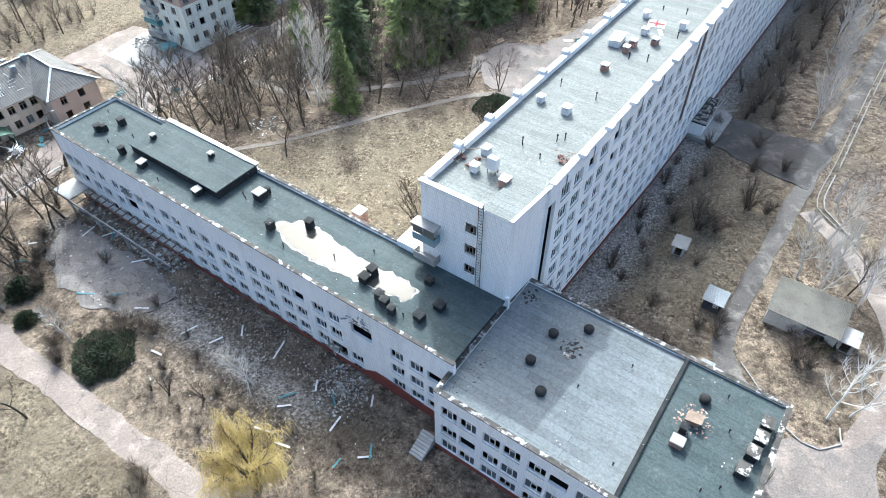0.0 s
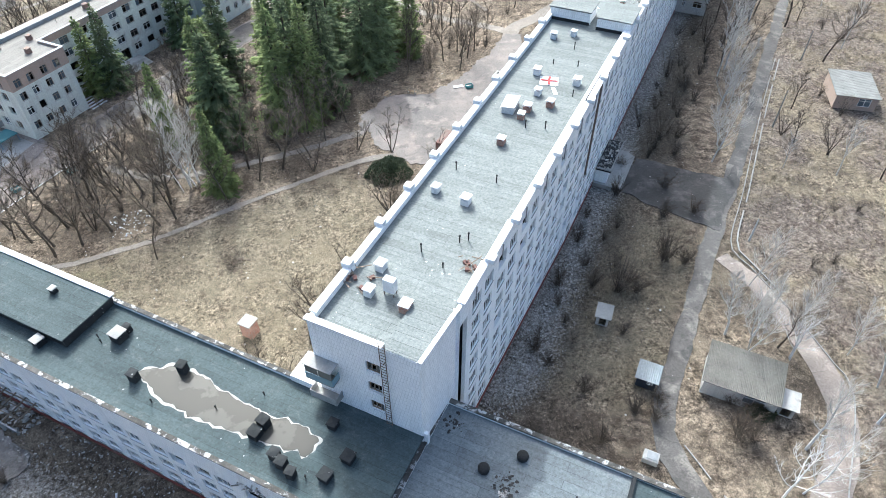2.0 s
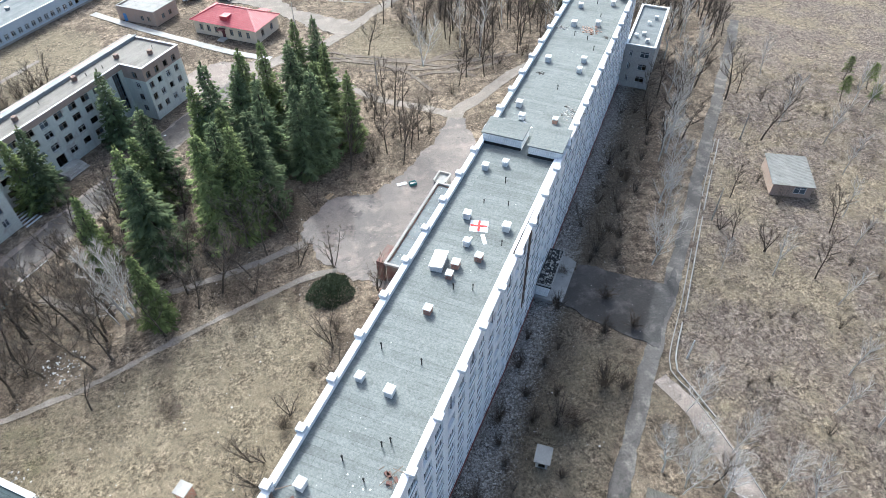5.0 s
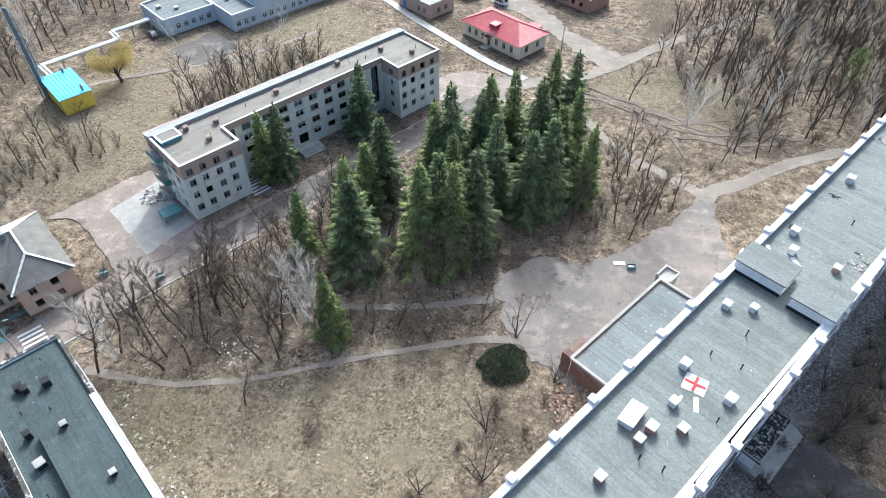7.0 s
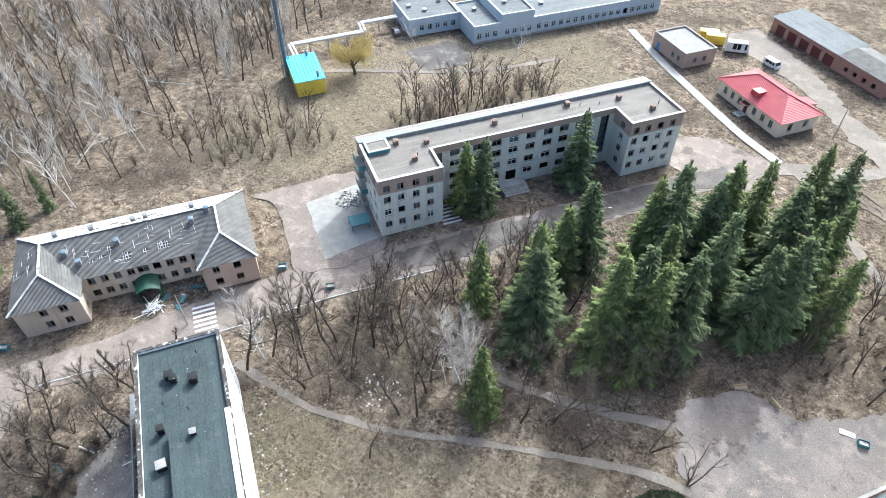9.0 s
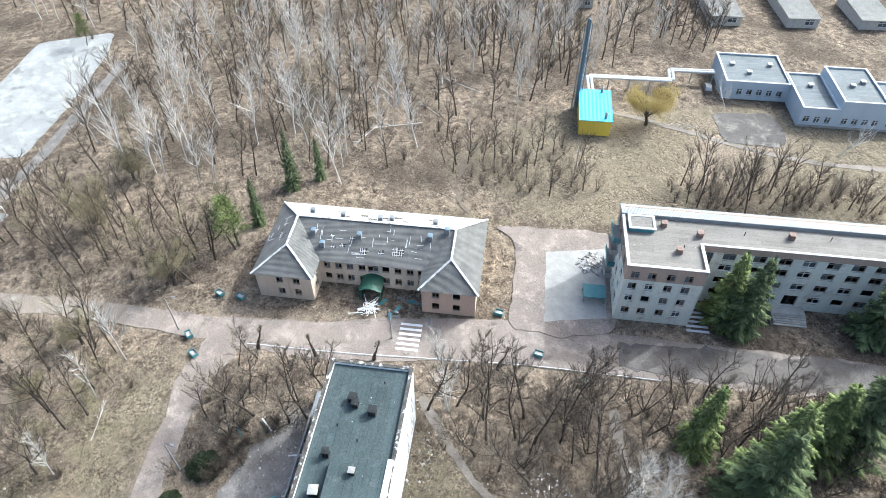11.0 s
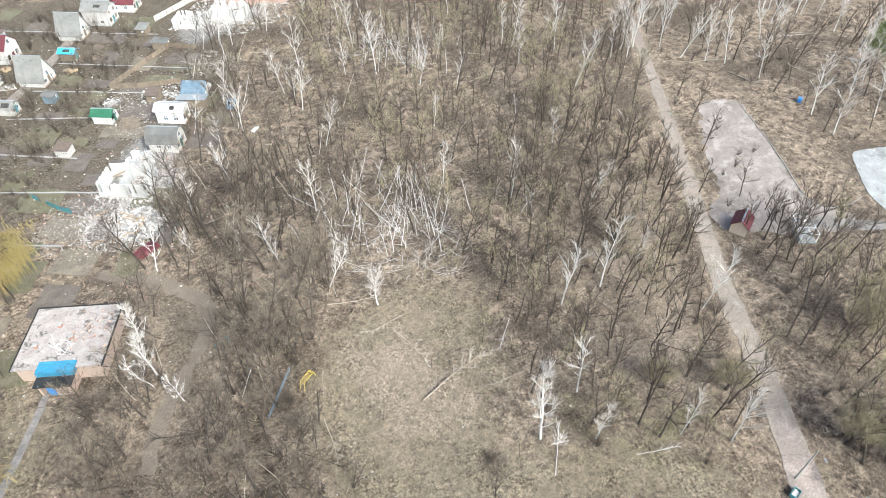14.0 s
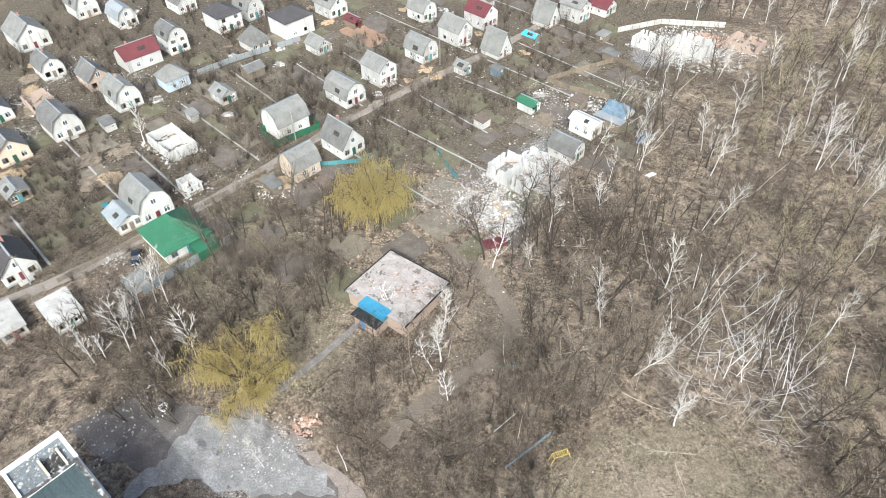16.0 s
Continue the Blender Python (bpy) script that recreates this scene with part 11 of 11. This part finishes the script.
scatter([(30, -36), (4, -50), (-2, -28), (2, -11), (20, -14)], (("shrub", 6), ("bare", 1.5), ("multi", 1)), 120, 74, 0.6, 1.1, 1.4, 8, [], "thicket behind the pump house", reach=0)
scatter([(46, -12), (26, -21), (16, -5), (27, 0), (44, -4)], (("shrub", 6), ("bare", 1.0), ("birch", 0.4)), 90, 75, 0.5, 1.0, 1.4, 8, [], "thicket by the yard", reach=0)
scatter([(60, -26), (84, -40), (76, -64), (56, -46)], (("shrub", 6),), 80, 76, 0.5, 1.1, 1.4, 8, [], "garden thicket", 0.6, reach=0)
scatter([(34, -70), (60, -100), (30, -110), (8, -84)], (("shrub", 6),), 90, 77, 0.5, 1.1, 1.4, 8, [], "garden thicket", 0.6, reach=0)
EAST = [(62, 46), (80, 36), (130, 76), (158, 150), (122, 170), (104, 130), (66, 86)]
undergrowth(EAST, 2600, 81, 0.5, [], M_STRAW, "tall dry grass laid in waves over the field", 0.1)
undergrowth(EAST, 1500, 82, 0.7, [], M_TWIG, "dead weed stalks in the field", 0.1)
for i in range(3):
    model(("snag", i), lite_tree(360 + i, 6.5 + i, 1.6, limbs=6, twigs=3, thick=0.019 - 0.003 * i, low=0.3, lean=0.1 + 0.12 * i, end=0.55), (M_BARK, M_TWIG_DARK), "snapped_tree", "dark standing tree snapped off by blast", "tree")
scatter([(-12, 20), (-34, 26), (-40, 4), (-50, -8), (-66, -16), (-70, -50), (-46, -60), (-28, -40), (-16, -30), (-6, 2)], (("snag", 5), ("bare", 2), ("fallen_dark", 1)), 190, 83, 0.6, 1.2, 1.7, 14, GAP, "snapped trunks of the south wood", reach=92)
scatter([(-70, 10), (-64, 26), (-84, 56), (-104, 38), (-130, 2), (-120, -40), (-96, -10)], (("bare", 5), ("snag", 1)), 70, 84, 0.7, 1.1, 2.6, 6, GAP, "dark trees of the south wood", reach=0)
for i in range(3):
    model(("white", i), bare_tree(371 + i, 12, 5.0, lean=0.1 + 0.08 * i, rise=0.16, limbs=11, subs=5, twigs=3, thick=0.011, low=0.25), (M_BIRCH_WHITE, M_BIRCH_WHITE), "white_birch", "dead birch with bright white branches", "tree")
for x, y, q in ((-23.6, 109.6, 1.05), (-25.6, 108.4, 0.8), (-24.0, 43.0, 0.55), (-52.0, 95.5, 0.85), (43.8, 183.5, 1.1), (46.2, 39.4, 1.05), (59.5, 58.0, 0.6), (52.7, 58.6, 0.7), (57.9, 56.7, 0.75), (-63.2, 37.6, 0.45), (-19.0, -7.5, 0.7), (-11.0, -19.5, 0.6), (-22.0, -2.0, 0.6), (36.0, -5.0, 0.6), (-95.0, 197.0, 0.8), (-68.0, 205.0, 0.9), (-28.0, -32.0, 0.9)):
    plant(("white", RNG.randrange(3)), x, y, q, None, RNG.uniform(-10, 10), RNG, "white birches")
scatter([(-62, -152), (-100, -140), (-150, -138), (-205, -98), (-235, -140), (-180, -200), (-70, -190)], (("bare", 5), ("birch", 3), ("shrub", 3)), 220, 85, 0.6, 1.1, 2.2, 8, [], "far woods", reach=0)
scatter([(-232, 118), (-205, 62), (-230, 30), (-300, 30), (-300, 200), (-225, 190)], (("bare", 5), ("birch", 3), ("shrub", 2)), 230, 86, 0.8, 1.2, 2.6, 8, [], "far woods", reach=0)
scatter([(-170, 236), (-128, 206), (-118, 214), (-146, 262), (-180, 270)], (("bare", 5), ("birch", 2), ("shrub", 2)), 90, 87, 0.7, 1.1, 2.4, 8, [], "far woods", reach=0)
scatter([(60, 268), (120, 268), (160, 215), (190, 240), (130, 320), (50, 310)], (("bare", 5), ("birch", 1), ("shrub", 2)), 180, 88, 0.8, 1.2, 2.6, 8, [], "far woods", reach=0)
scatter([(-12, 36), (-58, 72), (-62, 66), (-42, 50), (-14, 30)], (("shrub", 3),), 10, 89, 0.4, 0.7, 3.0, 8, [], "shrubs before the wing")
# ---- street furniture, vehicles and small things ----
def street_lamp(x, y, h, ang, label="tall concrete street lamp with a single arm", arm=True, pale=False, tilt=0.0):
    root = thing("street_lamp", pose(x, y, 0, 0, 0, ang) @ pose(0, 0, 0, tilt, 0, 0), label, "street lamp", "street lamps")
    bm = bmesh.new()
    tube(bm, (0, 0, -0.3), (0, 0, h), 0.16, 0.09, 8)
    part("pole", bm, M_WHITEPAINT if pale else M_CONCRETE, root)
    if arm:
        bm = bmesh.new()
        tube(bm, (0, 0, h - 0.1), (1.3, 0, h + 0.35), 0.045, 0.04, 6)
        part("arm", bm, M_STEEL, root)
        part("lamp_head", bevelled(boxes((1.2, 1.85, -0.16, 0.16, h + 0.3, h + 0.48)), 0.05), M_PALEMETAL, root)
    else:
        part("cross_arm", boxes((-0.7, 0.7, -0.05, 0.05, h - 0.6, h - 0.48)), M_WOOD, root)
    return root


street_lamp(-87.5, 62.0, 8.0, 60)
street_lamp(-61.5, 56.9, 7.5, 40)
street_lamp(-68.6, 93.6, 7.5, 30)
street_lamp(-20.0, 152.0, 7.5, 30)
street_lamp(12.0, 214.0, 8.0, 30)
street_lamp(25.5, -4.6, 7.5, 200, "white-painted lamp post without a head", False, True)
street_lamp(63.1, 46.0, 6.5, 100, "white-painted post standing in the field", False, True)
street_lamp(64.6, 79.0, 4.5, 100, "pale concrete post beside the kerb", False, True)
street_lamp(107.0, 131.5, 7.0, 60, "grey concrete utility pole", False)
street_lamp(86.0, 108.0, 8.0, 60, "grey concrete utility pole", False)
street_lamp(58.0, -20.0, 7.5, 60, "grey concrete utility pole by the lane", False)
street_lamp(20.5, -70.5, 7.5, 60, "grey concrete utility pole by the lane", False)
street_lamp(-10.5, -110.0, 7.5, 60, "grey concrete utility pole by the lane", False)
street_lamp(-92.0, 149.0, 7.0, 60, "thin grey concrete pole in the grass", False)
for x, y in ((-12.0, 148.0), (-4.0, 158.0), (30.0, 176.0)):
    street_lamp(x, y, 7.5, 30, "weathered timber pole among the trees", False)


def car(x, y, ang, paint, label, kind="car", l=4.2, w=1.7, h=1.45, van=False):
    root = thing(kind, pose(x, y, 0.03, 0, 0, ang), label, "vehicle", "parked vehicles")
    z0 = 0.32
    if van:
        prof = [(-l / 2, z0), (l / 2, z0), (l / 2, 1.0), (l / 2 - 0.25, 1.15), (l / 2 - 0.75, h - 0.1), (l / 2 - 1.0, h), (-l / 2 + 0.1, h), (-l / 2, h - 0.15)]
    else:
        prof = [(-l / 2, z0), (l / 2, z0), (l / 2, 0.72), (l / 2 - 0.1, 0.84), (l / 2 - 1.1, 0.92), (l / 2 - 1.75, h - 0.03), (l / 2 - 2.0, h), (-l / 2 + 0.95, h), (-l / 2 + 0.75, h - 0.04), (-l / 2 + 0.15, 0.98), (-l / 2, 0.86)]
    bm = bmesh.new()
    a = [bm.verts.new((px, -w / 2 * (0.84 if pz > 1.0 and not van else 1), pz)) for px, pz in prof]
    b = [bm.verts.new((px, w / 2 * (0.84 if pz > 1.0 and not van else 1), pz)) for px, pz in prof]
    bm.faces.new(a)
    bm.faces.new(b[::-1])
    for i in range(len(prof)):
        bm.faces.new((a[i - 1], b[i - 1], b[i], a[i]))
    part("body", bevelled(bm, 0.05, 2), paint, root)
    hw = w / 2 * (0.84 if not van else 1)
    if van:
        panes = [(l / 2 - 1.5, l / 2 - 0.95), (-0.3, 0.6), (-1.5, -0.5)]
        za, zb = 1.15, h - 0.25
    else:
        panes = [(-l / 2 + 0.9, -0.25), (-0.15, l / 2 - 1.75)]
        za, zb = 0.98, h - 0.1
    for s in (-1, 1):
        for p0, p1 in panes:
            part("side_window", boxes((p0, p1, s * (hw + 0.035) - 0.02, s * (hw + 0.035) + 0.02, za, zb)), M_CARGLASS, root)
    q = [(l / 2 - 1.16, 0.95), (l / 2 - 1.72, h - 0.06)] if not van else [(l / 2 - 0.24, 1.2), (l / 2 - 0.72, h - 0.14)]
    bm = bmesh.new()
    v = [bm.verts.new(c) for c in ((q[0][0] + 0.04, -hw * 0.86, q[0][1] + 0.03), (q[0][0] + 0.04, hw * 0.86, q[0][1] + 0.03), (q[1][0] + 0.04, hw * 0.82, q[1][1] + 0.03), (q[1][0] + 0.04, -hw * 0.82, q[1][1] + 0.03))]
    f = bm.faces.new(v)
    e = bmesh.ops.extrude_face_region(bm, geom=[f])
    bmesh.ops.translate(bm, verts=[g for g in e["geom"] if isinstance(g, bmesh.types.BMVert)], vec=(0.02, 0, 0.015))
    part("windscreen", bm, M_CARGLASS, root)
    for sx in (-l / 2 + 0.8, l / 2 - 0.8):
        for s in (-1, 1):
            bm = bmesh.new()
            tube(bm, (sx, s * (w / 2 - 0.16), 0.3), (sx, s * (w / 2 + 0.03), 0.3), 0.31, 0.31, 14)
            wh = part("wheel", bm, M_RUBBER, root)
            bm = bmesh.new()
            tube(bm, (sx, s * (w / 2 + 0.031), 0.3), (sx, s * (w / 2 + 0.05), 0.3), 0.18, 0.17, 12)
            part("rim", bm, M_PALEMETAL, wh)
    for s in (-1, 1):
        part("headlight", boxes((l / 2 - 0.02, l / 2 + 0.03, s * w * 0.36 - 0.14, s * w * 0.36 + 0.14, 0.6, 0.74)), M_PALEMETAL, root)
        part("tail_light", boxes((-l / 2 - 0.03, -l / 2 + 0.02, s * w * 0.4 - 0.1, s * w * 0.4 + 0.1, 0.65, 0.85)), M_REDPAINT, root)
    return root


PAINT_DARK = surface("dark_blue_car_paint", (0.02, 0.025, 0.035), (0.03, 0.035, 0.045), 1.0, 5.0, 0.25, 0.2, grain=0.05, bump_m=0)
PAINT_TEAL = surface("teal_car_paint", (0.04, 0.22, 0.28), (0.05, 0.26, 0.32), 1.0, 5.0, 0.25, 0.1, grain=0.05, bump_m=0)
PAINT_BLUE = surface("light_blue_car_paint", (0.22, 0.34, 0.48), (0.25, 0.38, 0.52), 1.0, 5.0, 0.25, 0.1, grain=0.05, bump_m=0)
PAINT_GREY = surface("grey_car_paint", (0.2, 0.21, 0.22), (0.24, 0.25, 0.26), 1.0, 5.0, 0.25, 0.2, grain=0.05, bump_m=0)
car(40.8, -27.9, 110, PAINT_DARK, "dark blue hatchback parked on the grass")
car(53.3, -41.1, 120, PAINT_TEAL, "teal saloon parked beside a shed")
car(-62.1, -77.0, 60, PAINT_BLUE, "light blue car standing at the wood's edge")
car(-103.6, 199.5, 140, PAINT_GREY, "grey estate car beside the pale blue building")
car(-8.4, 240.2, -30, M_WHITEPAINT, "small white van on the dirt yard", "van", 4.6, 1.9, 2.1, True)
car(-18.5, 243.5, 20, M_WHITEPAINT, "white box van beside the outbuilding", "van", 6.2, 2.2, 3.0, True)
for k in range(2):
    root = thing("yellow_container", pose(-27.5 + 2.2 * k, 246.5 - 1.5 * k, 0, 0, 0, 20), "yellow metal cabin container", "container", "yellow cabins")
    part("shell", bevelled(boxes((-2.6, 2.6, -1.2, 1.2, 0.2, 2.7)), 0.05), M_YELLOW, root)
    part("skid_frame", boxes((-2.4, 2.4, -1.0, -0.8, 0, 0.2), (-2.4, 2.4, 0.8, 1.0, 0, 0.2)), M_STEEL, root)


def bench(x, y, ang, label):
    root = thing("bench", pose(x, y, 0.04, 0, 0, ang), label, "bench", "park benches")
    for k in range(4):
        part("seat_slat", boxes((-1.0, 1.0, -0.24 + 0.13 * k, -0.14 + 0.13 * k, 0.42, 0.46)), M_RAWWOOD, root)
    for k in range(3):
        part("back_slat", boxes((-1.0, 1.0, 0.27 + 0.03 * k, 0.31 + 0.03 * k, 0.55 + 0.14 * k, 0.65 + 0.14 * k)), M_RAWWOOD, root)
    for s in (-0.8, 0.8):
        part("leg", boxes((s - 0.05, s + 0.05, -0.22, 0.28, 0, 0.42), (s - 0.05, s + 0.05, 0.32, 0.4, 0.42, 0.95)), M_CONCRETE, root)


bench(13.1, 133.2, 40, "orange timber park bench at the plaza edge")
bench(18.3, 133.4, 145, "orange timber park bench at the plaza edge")
root = thing("white_board", pose(28.4, 134.2, 0.06, 0, 3, 10), "white insulation board lying on the plaza", "board")
part("board_face", bevelled(boxes((-1.1, 1.1, -0.45, 0.45, 0, 0.06)), 0.01), M_WHITEPAINT, root)
for x, y, a in ((-85.2, 63.3, 10), (-80.8, 63.1, 20), (-64.6, 112.4, 40), (-89.5, 73.4, 30), (-92.1, 70.3, 25), (-45.7, 117.4, 50), (30.6, 133.4, 10), (-54.0, 113.6, 40)):
    root = thing("litter_bin", pose(x, y, 0, 0, 0, a), "open teal metal rubbish box at the road side", "bin", "roadside rubbish boxes")
    bm = bmesh.new()
    ring(bm, -0.75, 0.75, -0.5, 0.5, 0.1, 0.75, 0.05)
    part("box_rim", bm, M_TEAL_PAINT, root)
    part("floor_plate", boxes((-0.7, 0.7, -0.45, 0.45, 0.1, 0.14)), M_STEEL, root)
    part("rubbish", rumpled(-0.68, 0.68, -0.43, 0.43, 0.4, 0.25, x, 6), M_RUBBLE, root)
    for s in (-0.6, 0.6):
        part("foot", boxes((s - 0.05, s + 0.05, -0.4, 0.4, 0, 0.1)), M_STEEL, root)
tyre = thing("painted_tyre", pose(22.3, 3.5, 0.06), "white-painted tractor tyre lying on the asphalt", "tyre")
bm = bmesh.new()
R0, R1, NN, MM = 0.62, 0.24, 28, 10
vv = [[bm.verts.new(((R0 + R1 * math.cos(b * math.tau / MM)) * math.cos(a * math.tau / NN), (R0 + R1 * math.cos(b * math.tau / MM)) * math.sin(a * math.tau / NN), 0.22 + R1 * math.sin(b * math.tau / MM))) for b in range(MM)] for a in range(NN)]
for a in range(NN):
    for b in range(MM):
        bm.faces.new((vv[a][b], vv[(a + 1) % NN][b], vv[(a + 1) % NN][(b + 1) % MM], vv[a][(b + 1) % MM]))
part("tread", bm, M_WHITEPAINT, tyre)

# gate lodge and frame at the parking area
garden_house(-125.6, 25.6, 3.2, 3.8, 2.3, 1.4, "gable", M_MAROON, M_CREAM, "small gate lodge with a maroon and green roof", ang=60, seed=4)
frame_ = thing("shelter_frame", pose(-134.6, 33.6, 0, 0, 0, 52), "low pale green kiosk with a stripped roof frame", "kiosk")
part("floor_plate", boxes((-3.2, 3.2, -1.8, 1.8, 0, 0.25)), M_SLABS, frame_)
bm = bmesh.new()
for x in (-3, -1, 1, 3):
    for y in (-1.6, 1.6):
        box(bm, x - 0.06, x + 0.06, y - 0.06, y + 0.06, 0.25, 2.2)
    beam(bm, (x, -1.7, 2.25), (x, 1.7, 2.25), 0.1)
for y in (-1.6, 0, 1.6):
    beam(bm, (-3.1, y, 2.36), (3.1, y, 2.36), 0.1)
part("steel_frame", bm, M_WHITEPAINT, frame_)
part("low_wall", boxes((-3.1, 3.1, -1.75, -1.63, 0.25, 1.1), (-3.1, -2.98, -1.6, 1.6, 0.25, 1.1)), M_SLABS, frame_)

# playground in the clearing
pg = thing("climbing_frame", pose(-39.2, 6.6, 0, 0, 0, 25), "yellow tubular climbing ladder", "playground frame")
bm = bmesh.new()
for s in (-0.4, 0.4):
    tube(bm, (-1.6, s, 0.0), (-1.2, s, 1.7), 0.04, None, 6)
    tube(bm, (-1.2, s, 1.7), (1.2, s, 1.7), 0.04, None, 6)
    tube(bm, (1.2, s, 1.7), (1.6, s, 0.0), 0.04, None, 6)
for k in range(9):
    tube(bm, (-1.2 + 0.3 * k, -0.4, 1.7), (-1.2 + 0.3 * k, 0.4, 1.7), 0.03, None, 6)
part("tube_frame", bm, M_YELLOW, pg)
pg = thing("barrier", pose(-34.5, 5.6, 0, 0, 0, 40), "fallen blue tubular barrier", "barrier")
bm = bmesh.new()
for z in (0.15, 0.5, 0.9):
    tube(bm, (-4.5, 0, z), (4.5, 0.4, z * 0.8), 0.04, None, 6)
for k in range(10):
    tube(bm, (-4.5 + k, 0.04 * k, 0), (-4.5 + k, 0.04 * k, 0.9), 0.035, None, 6)
part("tube_frame", bm, M_STEEL_BLUE, pg)
pg = thing("swing_frame", pose(-31.0, -8.0, 0, 0, 0, 10), "bent teal swing frame among fallen branches", "swing")
bm = bmesh.new()
for s in (-1.2, 1.2):
    tube(bm, (s, -0.9, 0), (s, 0, 2.0), 0.045, None, 6)
    tube(bm, (s, 0.9, 0), (s, 0, 2.0), 0.045, None, 6)
tube(bm, (-1.3, 0, 2.0), (1.3, 0, 2.0), 0.05, None, 6)
part("tube_frame", bm, M_TEAL_PAINT, pg)
root = thing("fallen_door", pose(-62.0, -63.0, 0.6, 20, 8, 30), "white sheet of plastic caught in the scrub", "sheet")
part("sheet", rumpled(-1.1, 1.1, -0.9, 0.9, 0, 0.4, 9, 7), M_WHITEPAINT, root)
root = thing("blue_barrel_box", pose(-178.0, 6.0, 0, 0, 0, 20), "blue metal litter box at the wood's edge", "bin")
part("box", bevelled(boxes((-0.7, 0.7, -0.5, 0.5, 0, 1.0)), 0.05), M_BLUE_PAINT, root)

# long felled trunks in the clearing
for x, y, a, k, s in ((-52.2, 20.3, 190, 1, 1.35), (-49.6, -5.7, 150, 0, 1.0), (-60.2, 41.5, 220, 2, 0.8), (-56, 6, 100, 1, 0.9), (-45, -14, 20, 0, 1.1), (-38, 14, 80, 1, 0.8), (-100, 175, 40, 2, 1.1), (-130, 120, 300, 2, 1.2), (-140, 110, 80, 0, 1.2), (36, 226, 160, 2, 1.2)):
    plant(("fallen", k), x, y, s, a, 0, RNG, "felled trees")
# clods and torn earth round the crater
rubble("crater_clods", heap_at(-16, 88.9, 3.2, 0.0), 160, 0.06, 0.35, surface("dark_soil_clods", (0.11, 0.085, 0.065), (0.16, 0.125, 0.1), 1.0, 6.0, 0.95), "dark soil clods round a shell crater", 91, "soil clods")
rubble("path_rubble", heap_at(4.0, 8.5, 6.5, 0.05), 900, 0.05, 0.35, M_RUBBLE, "band of pale pulverised rubble on the asphalt", 92)
rubble("corner_rubble", heap_at(-0.5, 4.0, 2.2, 0.0), 120, 0.15, 0.8, M_RUBBLE_BRICK, "broken concrete lumps at the yard's edge", 93)
rubble("litter", lambda r_: (r_.uniform(-60, 20), r_.uniform(82, 130), 0.0), 420, 0.06, 0.3, M_RUBBLE, "scattered white scraps under the trees", 94, "litter")
rubble("litter", heap_at(-33.5, 101.0, 3.6, 0.0), 120, 0.1, 0.4, M_WHITEPAINT, "scattered white papers under the trees", 95, "litter")
rubble("litter", lambda r_: (r_.uniform(60, 130), r_.uniform(45, 150), 0.0), 260, 0.06, 0.3, M_RUBBLE, "scattered white scraps in the field", 96, "litter")
rubble("litter", lambda r_: (r_.uniform(-100, -10), r_.uniform(-40, 60), 0.0), 500, 0.06, 0.3, M_RUBBLE, "scattered white scraps in the wood", 97, "litter")
rubble("litter", lambda r_: (r_.uniform(-60, 110), r_.uniform(-150, -50), 0.0), 1300, 0.08, 0.45, M_RUBBLE, "scattered white scraps in the gardens", 98, "litter")
